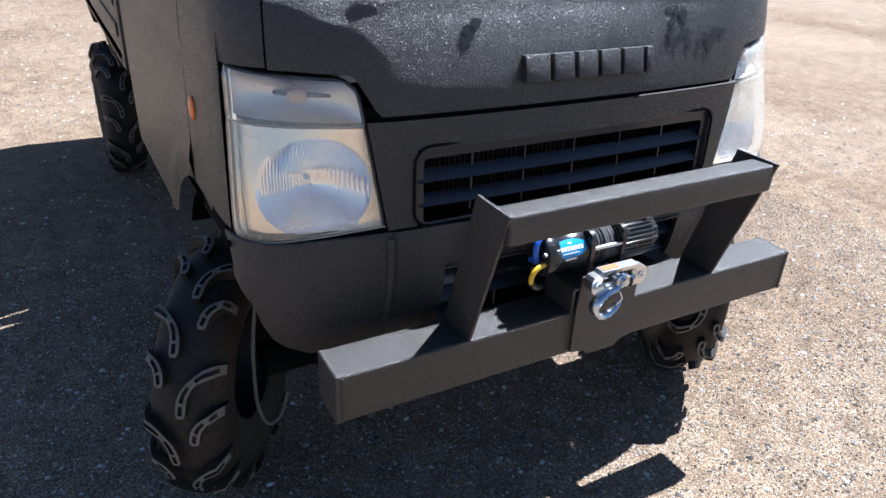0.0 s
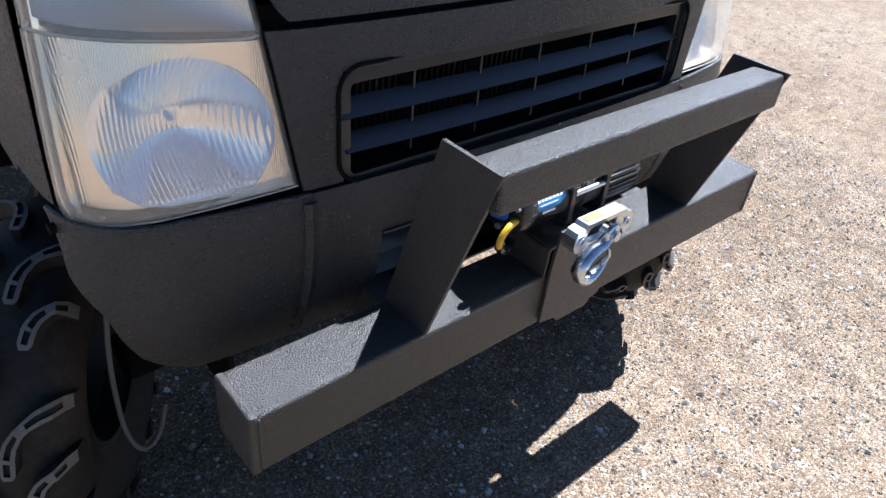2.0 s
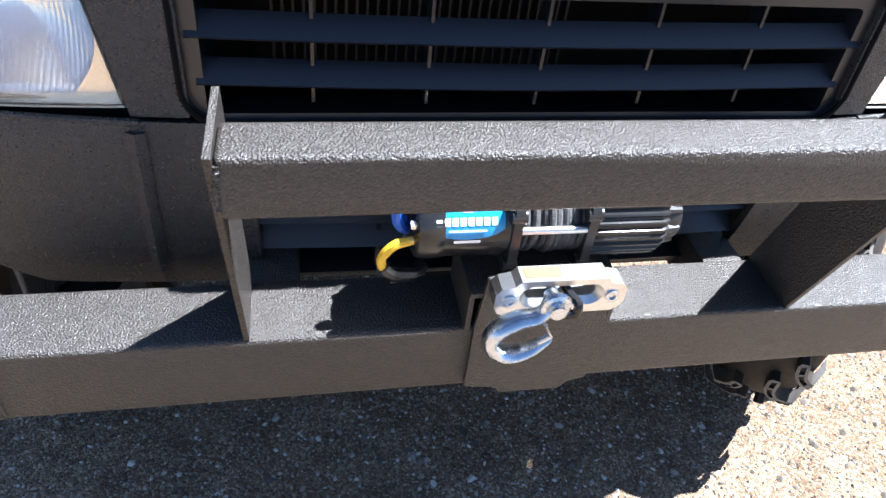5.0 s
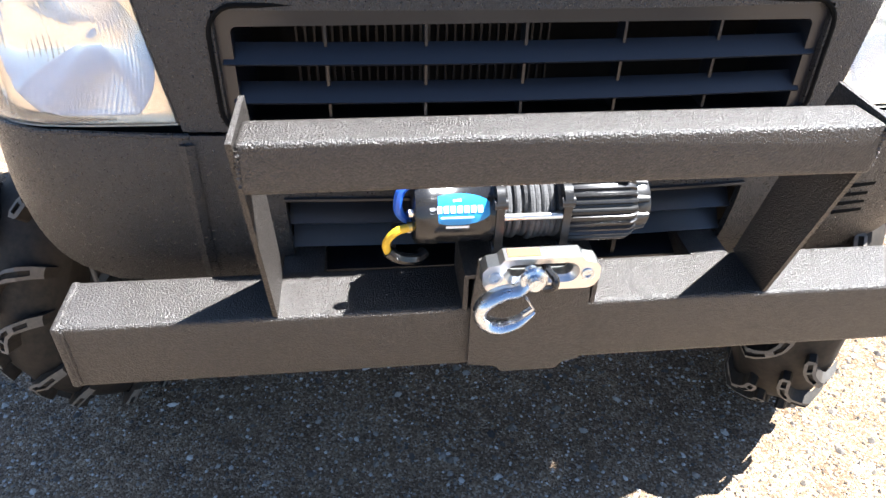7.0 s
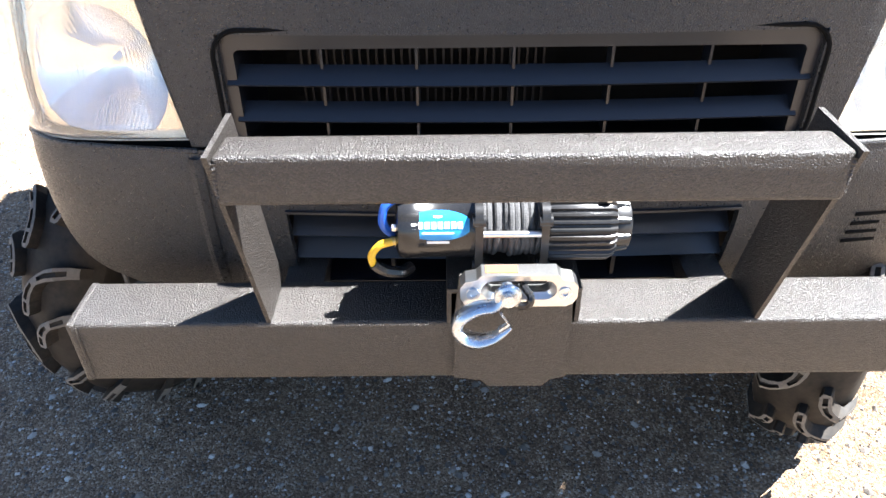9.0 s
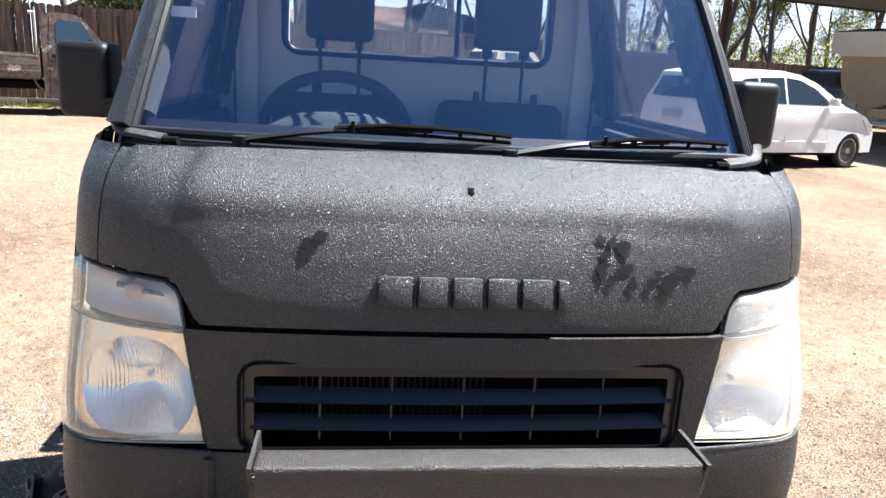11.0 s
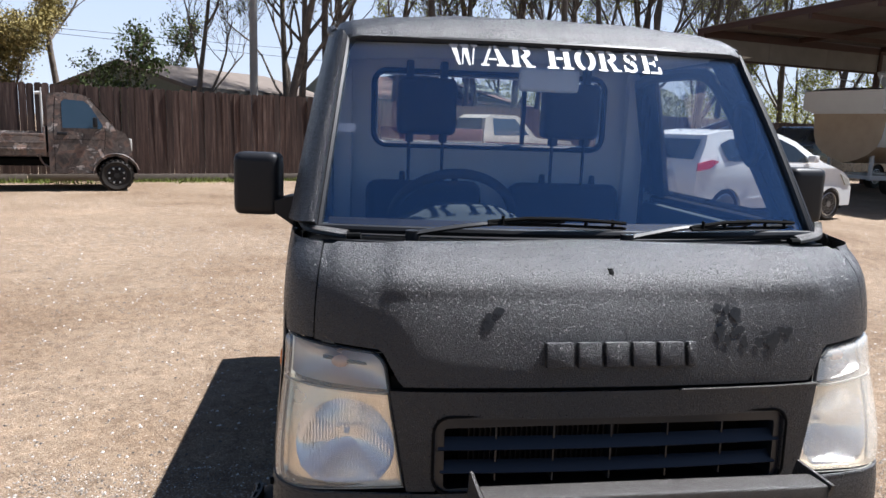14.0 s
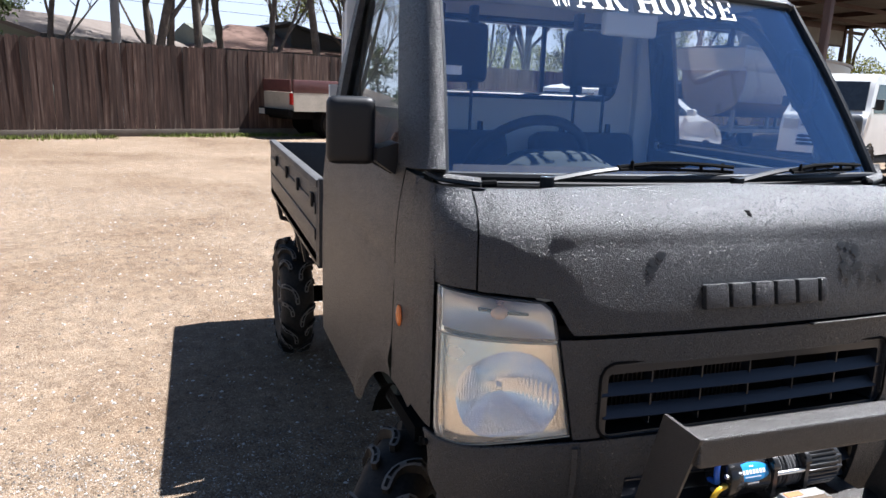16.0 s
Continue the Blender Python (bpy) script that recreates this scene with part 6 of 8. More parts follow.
def build_winch():
    w = new("winch")
    w.parent = truck
    tagged(w, "black electric winch with grey rope and a zinc hook")
    yc, zc = -0.108, 0.712
    ax = lambda x: Vector((x, yc, zc))
    turn = Matrix.Translation((0, yc, zc)) @ Matrix.Rotation(radians(90), 4, "Y")
    bm = bmesh.new()
    lathe(bm, [(0.0005, -0.152), (0.036, -0.152), (0.043, -0.148), (0.045, -0.142), (0.045, -0.122), (0.0435, -0.120), (0.0435, -0.060), (0.045, -0.058), (0.045, -0.050), (0.0005, -0.050)], 40, turn)
    part("motor", bm, GLOSSBLACK, w, "gloss black motor can")
    for a in (35, 155, 275):
        bm = bmesh.new()
        d = Vector((0, math.cos(radians(a)), math.sin(radians(a)))) * 0.034
        cyl(bm, ax(-0.156) + d, ax(-0.150) + d, 0.005, n=6)
        part("motor_bolt", bm, STEEL, w)
    # label: a blue oval with plain white bars, wrapped on the can
    bm = bmesh.new()

    def on_can(x, a, lift):
        return Vector((x, yc - (0.0437 + lift) * math.cos(a), zc + (0.0437 + lift) * math.sin(a)))
    n = 30
    mid = bm.verts.new(on_can(-0.098, 0.52, 0.0006))
    rings = [[bm.verts.new(on_can(-0.098 + 0.043 * f * math.cos(t), 0.52 + 0.45 * f * math.sin(t), 0.0006)) for t in np.linspace(0, 2 * math.pi, n, endpoint=False)] for f in (0.35, 0.7, 1.0)]
    for i in range(n):
        bm.faces.new((mid, rings[0][i], rings[0][(i + 1) % n]))
        for p, q in zip(rings, rings[1:]):
            bm.faces.new((p[i], q[i], q[(i + 1) % n], p[(i + 1) % n]))
    part("label", bm, BLUE, w, "oval blue label with white bars")
    bm = bmesh.new()
    for x0, x1, a0, a1 in ((-0.131, -0.065, 0.43, 0.62), (-0.118, -0.078, 0.28, 0.33), (-0.112, -0.084, -0.02, 0.06), (-0.103, -0.093, 0.74, 0.80)):
        k = 8 if x1 - x0 > 0.045 else 1
        for q in range(k):
            xa = x0 + (x1 - x0) * q / k
            xb = x0 + (x1 - x0) * (q + (0.72 if k > 1 else 1)) / k
            sheet(bm, lambda u, v: on_can(xa + (xb - xa) * u, a0 + (a1 - a0) * v, 0.0012), 2, 4)
    part("label_bar", bm, WHITE, w)
    # drum, rope, flanges, tie bars
    for x0, x1 in ((-0.052, -0.042), (0.030, 0.040)):
        bm = bmesh.new()
        pts = rounded(0.098, 0.098, 0.018, 4)
        prism(bm, [(p + yc, q + zc) for p, q in pts], x0, x1, Matrix(((0, 0, 1, 0), (1, 0, 0, 0), (0, 1, 0, 0), (0, 0, 0, 1))))
        for dy, dz in ((-0.042, 0.030), (-0.042, -0.036), (0.042, 0.03), (0.042, -0.036)):
            cyl(bm, (x0 - 0.003, yc + dy, zc + dz), (x1 + 0.003, yc + dy, zc + dz), 0.008, n=10)
        part("drum_flange", bm, CASTBLACK, w, "satin black drum flanges")
    for dy, dz in ((-0.044, 0.012), (0.044, 0.03), (0.044, -0.036)):
        bm = bmesh.new()
        cyl(bm, (-0.045, yc + dy, zc + dz), (0.033, yc + dy, zc + dz), 0.0045, n=10)
        part("tie_bar", bm, STEEL, w)
    bm = bmesh.new()
    x = -0.040
    rng = random.Random(3)
    while x < 0.029:
        r = 0.036 + rng.uniform(-0.002, 0.004)
        tilt = rng.uniform(-0.004, 0.004)
        ring = [(x + tilt * math.cos(t + 1), yc + r * math.cos(t), zc + r * math.sin(t)) for t in np.linspace(0, 2 * math.pi, 29)]
        pipe(bm, ring, 0.0042, 8, caps=False)
        x += 0.0068
    cyl(bm, (-0.043, yc, zc), (0.031, yc, zc), 0.033, n=24)
    part("rope", bm, ROPE, w, "grey braided synthetic rope on the drum")
    # gearbox with fins and a stepped end
    bm = bmesh.new()
    ring_n = 64
    prof = [(0.040, 0), (0.042, 0), (0.118, 0), (0.126, 0)]
    rings = []
    for x, k in ((0.040, 0.97), (0.044, 1.0), (0.118, 1.0), (0.126, 0.90)):
        ring = []
        for i in range(ring_n * 2):
            a = math.pi * i / ring_n
            fin = 0.0035 if i % 4 in (0, 1) else 0.0
            r = (0.0455 + fin) * k
            ring.append(bm.verts.new((x, yc + r * math.cos(a), zc + r * math.sin(a))))
        rings.append(ring)
    for p, q in zip(rings, rings[1:]):
        for i in range(ring_n * 2):
            j = (i + 1) % (ring_n * 2)
            bm.faces.new((p[i], p[j], q[j], q[i]))
    bm.faces.new(rings[0][::-1])
    bm.faces.new(rings[-1])
    part("gearbox", bm, CASTBLACK, w, "finned satin black gearbox")
    bm = bmesh.new()
    lathe(bm, [(0.0005, 0.120), (0.034, 0.120), (0.036, 0.138), (0.033, 0.146), (0.020, 0.150), (0.0005, 0.151)], 28, turn)
    part("gearbox_cap", bm, CASTBLACK, w)
    for k in range(10):
        bm = bmesh.new()
        a = 2 * math.pi * k / 10
        d = Vector((0, math.cos(a), math.sin(a)))
        cyl(bm, ax(0.122) + d * 0.0355, ax(0.143) + d * 0.0335, 0.006, 0.004, 8)
        part("cap_rib", bm, CASTBLACK, w)
    bm = bmesh.new()
    cyl(bm, (0.112, yc - 0.02, zc + 0.046), (0.116, yc - 0.02, zc + 0.054), 0.007, n=8)
    part("clutch_stud", bm, STEEL, w)
    # terminals and leads
    bm = bmesh.new()
    cyl(bm, (-0.142, yc - 0.012, zc + 0.042), (-0.142, yc - 0.012, zc + 0.058), 0.006, n=10)
    part("terminal", bm, BRASS, w, "brass terminal stud")
    bm = bmesh.new()
    cyl(bm, (-0.158, yc - 0.030, zc - 0.006), (-0.146, yc - 0.030, zc - 0.006), 0.006, n=10)
    part("terminal", bm, BRASS, w, "brass terminal stud")
    bm = bmesh.new()
    pipe(bm, curve_pts([(-0.150, yc - 0.01, zc + 0.046), (-0.165, yc - 0.015, zc + 0.035), (-0.168, yc - 0.018, zc + 0.012), (-0.158, yc - 0.01, zc - 0.008), (-0.150, yc + 0.02, zc - 0.02)], 6), 0.006, 8)
    part("blue_lead", bm, BLUEWIRE, w, "blue power lead")
    bm = bmesh.new()
    pipe(bm, curve_pts([(-0.156, yc - 0.032, zc - 0.006), (-0.172, yc - 0.034, zc - 0.010), (-0.184, yc - 0.034, zc - 0.026), (-0.182, yc - 0.032, zc - 0.044)], 6), 0.0052, 8)
    part("yellow_lead", bm, YELLOW, w, "yellow power lead")
    bm = bmesh.new()
    pipe(bm, curve_pts([(-0.183, yc - 0.032, zc - 0.040), (-0.170, yc - 0.028, zc - 0.054), (-0.148, yc - 0.022, zc - 0.062), (-0.135, yc - 0.01, zc - 0.062)], 6), 0.008, 8)
    part("lead_boot", bm, GLOSSBLACK, w)
    # fairlead
    bm = bmesh.new()
    half = [(0.073, -0.008), (0.073, 0.009), (0.067, 0.017), (0.053, 0.020), (0.047, 0.027), (0.0, 0.027)]
    low = [(0.0, -0.022), (0.060, -0.022), (0.068, -0.018)]
    right = low + half[:-1]
    outline = right + [(-x, z) for x, z in right[::-1] if x > 0] 
    slot = rounded(0.080, 0.018, 0.0089, 6, 0.0, 0.004)
    y0, y1 = -0.194, -0.170
    ov = [[bm.verts.new((x + 0.002, y, z + 0.664)) for x, z in outline] for y in (y0, y1)]
    wide = rounded(0.094, 0.030, 0.0149, 6, 0.0, 0.004)
    sv = [[bm.verts.new((x + 0.002, y, z + 0.664)) for x, z in pts] for pts, y in ((wide, y0), (slot, y0 + 0.008), (slot, y1))]
    for ring in (ov, sv):
        for p, q in zip(ring, ring[1:]):
            for i in range(len(p)):
                j = (i + 1) % len(p)
                bm.faces.new((p[i], p[j], q[j], q[i]))
    for a, b2 in ((ov[0], sv[0]), (ov[1], sv[2])):
        es = []
        for ring in (a, b2):
            for i in range(len(ring)):
                e = bm.edges.get((ring[i], ring[(i + 1) % len(ring)]))
                es.append(e)
        bmesh.ops.triangle_fill(bm, edges=es, use_beauty=True)
    part("fairlead", bm, STEEL, w, "polished aluminium hawse fairlead", smooth=False)
    for s in (-1, 1):
        bm = bmesh.new()
        lathe(bm, [(0.0005, 0.0), (0.004, 0.0), (0.004, 0.002), (0.0085, 0.002), (0.0085, -0.004)], 16, Matrix.Translation((0.002 + s * 0.057, -0.1945, 0.664)) @ Matrix.Rotation(radians(90), 4, "X"))
        part("fairlead_bolt", bm, ZINC, w)
    bm = bmesh.new()
    box(bm, (-0.040, -0.188, 0.6911), (0.000, -0.173, 0.6919))
    part("fairlead_sticker", bm, ORANGE, w, "thin orange sticker on the fairlead")
    # hook
    bm = bmesh.new()
    yh = -0.215
    c = Vector((-0.032, yh, 0.622))
    pts, rad = [], []
    eye = Vector((-0.004, yh, 0.662))
    shift = Vector((-0.010, 0, 0.016))
    pts = [eye + Vector((-0.004, 0, -0.004)), eye + Vector((-0.016, 0, -0.016)), Vector((-0.040, yh, 0.642)), Vector((-0.060, yh, 0.628)), Vector((-0.066, yh, 0.610)), Vector((-0.056, yh, 0.594)), Vector((-0.038, yh, 0.588)), Vector((-0.018, yh, 0.594)), Vector((-0.004, yh, 0.606)), Vector((0.002, yh, 0.612))]
    cp = curve_pts(pts, 5)
    m = len(cp)
    pipe(bm, cp, [0.010 + 0.0035 * min(1, i / 14) if i < 26 else 0.0135 * (1 - 0.72 * max(0, (i / m - 0.58) / 0.42) ** 1.2) for i in range(m)], 12, flat=0.62)
    bmesh.ops.translate(bm, verts=bm.verts, vec=shift)
    part("hook", bm, ZINC, w, "bright zinc-plated steel hook")
    bm = bmesh.new()
    pipe(bm, [eye + Vector((0.012 * math.cos(t), -0.002, 0.012 * math.sin(t))) for t in np.linspace(0, 2 * math.pi, 17)], 0.0055, 8, caps=False)
    cyl(bm, eye + Vector((0, -0.014, 0)), eye + Vector((0, 0.016, 0)), 0.0085, n=12)
    bmesh.ops.translate(bm, verts=bm.verts, vec=shift)
    part("hook_pin", bm, ZINC, w)
    bm = bmesh.new()
    pipe(bm, [Vector((-0.012, yh - 0.008, 0.640)), Vector((-0.002, yh - 0.006, 0.622)), Vector((-0.014, yh - 0.004, 0.610))], 0.004, 6, flat=0.5)
    bmesh.ops.translate(bm, verts=bm.verts, vec=shift)
    part("hook_latch", bm, ZINC, w)
    bm = bmesh.new()
    pipe(bm, curve_pts([(0.004, -0.16, 0.672), (0.008, -0.196, 0.674), (0.014, -0.210, 0.672), (0.012, -0.214, 0.662), (0.000, -0.212, 0.658)], 5), 0.005, 8)
    part("rope_thimble", bm, GLOSSBLACK, w)


BRASS = mat("brass", (0.62, 0.45, 0.16), (0.5, 0.36, 0.12), rough=0.3, metal=1.0, bump=0)
build_front()
build_headlamp(-1)
build_headlamp(1)
build_cab()
build_bed()
WHEELS = build_wheel_meshes()
for sx in (-1, 1):
    put_wheel(WHEELS, truck, -0.684 if sx < 0 else 0.695, 0.355 if sx < 0 else 0.232, WHEEL_R, sx, 14 if sx < 0 else -9, -33)
    put_wheel(WHEELS, truck, sx * 0.675, REAR_Y, WHEEL_R, sx, 31)
build_bumper()
build_winch()


# ==== other vehicles in the yard ====
def slab(bm, outline, width, cuts_z=(), cuts_x=()):
    """A body drawn from its side outline (x, z), as wide as width(x, z) on each side."""
    k = len(outline)
    p = [bm.verts.new((x, -1, z)) for x, z in outline]
    q = [bm.verts.new((x, 1, z)) for x, z in outline]
    bm.faces.new(p)
    bm.faces.new(q[::-1])
    for i in range(k):
        bm.faces.new((p[i], q[i], q[(i + 1) % k], p[(i + 1) % k]))
    for z in cuts_z:
        bmesh.ops.bisect_plane(bm, geom=bm.verts[:] + bm.edges[:] + bm.faces[:], plane_co=(0, 0, z), plane_no=(0, 0, 1))
    for x in cuts_x:
        bmesh.ops.bisect_plane(bm, geom=bm.verts[:] + bm.edges[:] + bm.faces[:], plane_co=(x, 0, 0), plane_no=(1, 0, 0))
    for y in (-0.8, -0.4, 0.4, 0.8):
        bmesh.ops.bisect_plane(bm, geom=bm.verts[:] + bm.edges[:] + bm.faces[:], plane_co=(0, y, 0), plane_no=(0, 1, 0))
    for v in bm.verts:
        v.co.y *= width(v.co.x, v.co.z)
    return bm


def arched(outline_top, x0, x1, z0, axles, r):
    """Closes a top outline with a sill that has round wheel arches."""
    low = []
    for a in sorted(axles, reverse=True):
        low += [(a + r * math.cos(t), max(z0, r * 0.78 + r * math.sin(t) * 0.98)) for t in np.linspace(0.05, math.pi - 0.05, 9)]
        low[-9] = (low[-9][0], z0)
        low[-1] = (low[-1][0], z0)
    return outline_top + [(x1, z0)] + low + [(x0, z0)]


def flank_panel(bm, pts, width, side, out=0.006, thick=0.004):
    """A pane or panel lying on the flank: its outline (x, z)."""
    a = [bm.verts.new((x, side * (width(x, z) + out), z)) for x, z in pts]
    b = [bm.verts.new((x, side * (width(x, z) + out - thick), z)) for x, z in pts]
    bm.faces.new(a)
    bm.faces.new(b[::-1])
    for i in range(len(pts)):
        j = (i + 1) % len(pts)
        bm.faces.new((a[i], b[i], b[j], a[j]))


def simple_wheel(parent, x, y, r, w, side, tyre_mat, rim_mat, spokes=5, knobs=0, hub=0.6):
    wheel = new("wheel")
    wheel.parent = parent
    wheel.matrix_basis = pose(x, y, r, 0, 0, 0 if side > 0 else 180)
    turn = Matrix.Rotation(radians(-90), 4, "X")
    bm = bmesh.new()
    h = w / 2
    lathe(bm, [(r * hub, -h * 0.8), (r * 0.86, -h), (r * 0.96, -h * 0.85), (r, -h * 0.5), (r, h * 0.5), (r * 0.96, h * 0.85), (r * 0.86, h), (r * hub, h * 0.8)], 30, turn)
    tyre = part("tyre", bm, tyre_mat, wheel)
    if knobs:
        bm = bmesh.new()
        box(bm, (-0.01, -h * 0.42, -0.022), (0.018, h * 0.42, 0.022))
        for k in range(knobs):
            for s in (-1, 1):
                a = 2 * math.pi * (k + (0.5 if s > 0 else 0)) / knobs
                m = Matrix.Rotation(a, 4, "Y") @ Matrix.Translation((r - 0.004, s * h * 0.55, 0))
                if k == 0 and s < 0:
                    knob = part("tread_lug", bm, tyre_mat, tyre)
                    first = knob.data
                else:
                    knob = new("tread_lug", first)
                    knob.parent = tyre
                knob.matrix_basis = m
    bm = bmesh.new()
    lathe(bm, [(r * hub * 1.02, h * 0.80), (r * hub * 0.95, h * 0.86), (r * hub * 0.86, h * 0.6), (r * hub * 0.8, h * 0.35), (0.001, h * 0.35)], 30, turn)
    for k in range(spokes):
        a = 2 * math.pi * k / spokes
        m = Matrix.Rotation(a, 4, "Y")
        prism(bm, [(0.02, -0.035), (r * hub * 0.92, -0.022), (r * hub * 0.92, 0.022), (0.02, 0.035)], h * 0.5, h * 0.78, m @ Matrix(((1, 0, 0, 0), (0, 0, 1, 0), (0, 1, 0, 0), (0, 0, 0, 1))))
    cyl(bm, (0, h * 0.4, 0), (0, h * 0.85, 0), r * 0.17, n=16)
    rim = part("rim", bm, rim_mat, wheel)
    if knobs:
        bm = bmesh.new()
        box(bm, (-0.016, -0.006, -0.016), (0.016, 0.008, 0.016), 0.004)
        for k in range(8):
            if k == 0:
                bolt = part("rim_plate", bm, SILVER, rim, "bright rim plate")
                first = bolt.data
            else:
                bolt = new("rim_plate", first)
                bolt.parent = rim
            bolt.matrix_basis = Matrix.Rotation(2 * math.pi * (k + 0.5) / 8, 4, "Y") @ Matrix.Translation((r * hub * 0.80, h * 0.80, 0))
    return wheel


def window_set(parent, wins, width, mat_, out=0.006):
    for side in (-1, 1):
        for pts in wins:
            bm = bmesh.new()
            flank_panel(bm, pts, width, side, out)
            part("side_window", bm, mat_, parent)


def seam_lines(parent, lines, width, mat_, out=0.004, r=0.004):
    for side in (-1, 1):
        for pts in lines:
            bm = bmesh.new()
            pipe(bm, [(x, side * (width(x, z) + out - 0.003), z) for x, z in pts], r, 5)
            part("panel_seam", bm, mat_, parent)


def camo_truck():
    t = thing("pickup_truck", "small cab-over truck in brown camouflage wrap by the fence", "truck", at=(-7.80, 13.72, 0), turn=19.3)
    w = lambda x, z: 0.76 * (1 - 0.10 * max(0, (z - 1.15) / 0.75)) * (1 - 0.06 * max(0, (x - 2.6) / 0.35))
    top = [(1.45, 0.60), (1.45, 1.83), (1.50, 1.90), (1.75, 1.925), (2.02, 1.905), (2.15, 1.86), (2.62, 1.27), (2.70, 1.22), (2.83, 1.15), (2.90, 1.02), (2.94, 0.72), (2.95, 0.42)]
    bm = bmesh.new()
    slab(bm, arched(top[::1], 1.45, 2.95, 0.36, (2.63,), 0.40), w, (0.7, 1.0, 1.25, 1.5, 1.7), (2.0,))
    part("cab", bm, CAMO, t)
    window_set(t, [[(1.70, 1.24), (1.70, 1.74), (1.76, 1.79), (2.10, 1.77), (2.20, 1.68), (2.42, 1.30), (2.38, 1.24)]], w, TINTBLUE)
    bm = bmesh.new()
    pts = [(2.19, -1, 1.83), (2.19, 1, 1.83), (2.60, 1, 1.32), (2.60, -1, 1.32)]
    vs = [bm.verts.new((x + 0.012, y * (w(x, z) - 0.07), z + 0.01)) for x, y, z in pts]
    bm.faces.new(vs)
    part("windscreen", bm, TINTBLUE, t)
    seam_lines(t, [[(1.55, 0.40), (1.55, 1.20), (1.60, 1.84)], [(1.55, 1.02), (2.45, 1.02)], [(2.42, 0.80), (2.45, 1.02), (2.47, 1.26)]], w, DARK)
    for side in (-1, 1):
        bm = bmesh.new()
        box(bm, (1.60, side * (w(1.6, 1.12) + 0.012) - 0.012, 1.10), (1.78, side * (w(1.6, 1.12) + 0.012) + 0.012, 1.16), 0.008)
        part("door_handle", bm, TRIM, t)
        bm = bmesh.new()
        box(bm, (2.24, side * 0.83 - 0.07, 1.26), (2.32, side * 0.83 + 0.07, 1.46), 0.02)
        cyl(bm, (2.33, side * 0.72, 1.27), (2.30, side * 0.80, 1.30), 0.015, n=8)
        part("door_mirror", bm, TRIM, t)
        bm = bmesh.new()
        box(bm, (2.90, side * 0.55 - 0.12, 0.80), (2.945, side * 0.55 + 0.12, 1.05), 0.02)
        part("headlamp", bm, HULL, t)
        bm = bmesh.new()
        pipe(bm, [(2.63 + 0.43 * math.cos(a), side * (w(2.6, 0.6) + 0.01), 0.32 + 0.43 * math.sin(a)) for a in np.linspace(0.25, math.pi - 0.1, 12)], 0.022, 6)
        part("arch_flare", bm, CAMO, t)
    # bed
    bm = bmesh.new()
    box(bm, (-0.85, -0.76, 0.70), (1.40, 0.76, 0.78), 0.01)
    part("bed_floor", bm, CAMO, t)
    for side in (-1, 1):
        bm = bmesh.new()
        y0, y1 = sorted((side * 0.73, side * 0.765))
        box(bm, (-0.85, y0, 0.74), (1.40, y1, 1.13), 0.008)
        for z in (0.80, 0.92, 1.07):
            ya, yb = sorted((side * 0.765, side * 0.778))
            box(bm, (-0.83, ya, z), (1.38, yb, z + 0.05), 0.006)
        part("side_board", bm, CAMO, t)
        bm = bmesh.new()
        pipe(bm, curve_pts([(1.28, side * 0.70, 0.70), (1.34, side * 0.70, 0.55), (1.46, side * 0.70, 0.47)], 5), 0.02, 6)
        part("step_bar", bm, CAMO, t)
        bm = bmesh.new()
        pipe(bm, [(0.47 * math.cos(a), side * 0.75, 0.36 + 0.42 * math.sin(a)) for a in np.linspace(0.5, math.pi - 0.3, 12)], 0.02, 6)
        part("mudguard", bm, CAMO, t)
    bm = bmesh.new()
    box(bm, (-0.87, -0.76, 0.72), (-0.83, 0.76, 1.13), 0.008)
    part("tailboard", bm, CAMO, t)
    bm = bmesh.new()
    box(bm, (1.36, -0.74, 0.74), (1.41, 0.74, 1.25), 0.01)
    part("headboard", bm, CAMO, t)
    bm = bmesh.new()
    cyl(bm, (1.36, -0.70, 0.95), (1.36, -0.70, 1.93), 0.022, n=10)
    cyl(bm, (1.36, -0.70, 1.90), (1.26, -0.70, 1.89), 0.03, n=10)
    cyl(bm, (1.36, -0.70, 1.90), (1.37, -0.70, 2.0), 0.012, n=8)
    part("pole", bm, PANEL, t, "pale upright pole behind the cab")
    bm = bmesh.new()
    box(bm, (-0.7, -0.4, 0.48), (2.7, 0.4, 0.62), 0.02)
    cyl(bm, (0, -0.6, 0.31), (0, 0.6, 0.31), 0.05, n=10)
    cyl(bm, (2.63, -0.6, 0.31), (2.63, 0.6, 0.31), 0.05, n=10)
    part("chassis", bm, DARK, t)
    for x in (0, 2.63):
        for side in (-1, 1):
            simple_wheel(t, x, side * 0.70, 0.315, 0.24, side, RUBBER, RIMBLACK, 8, knobs=22, hub=0.58)


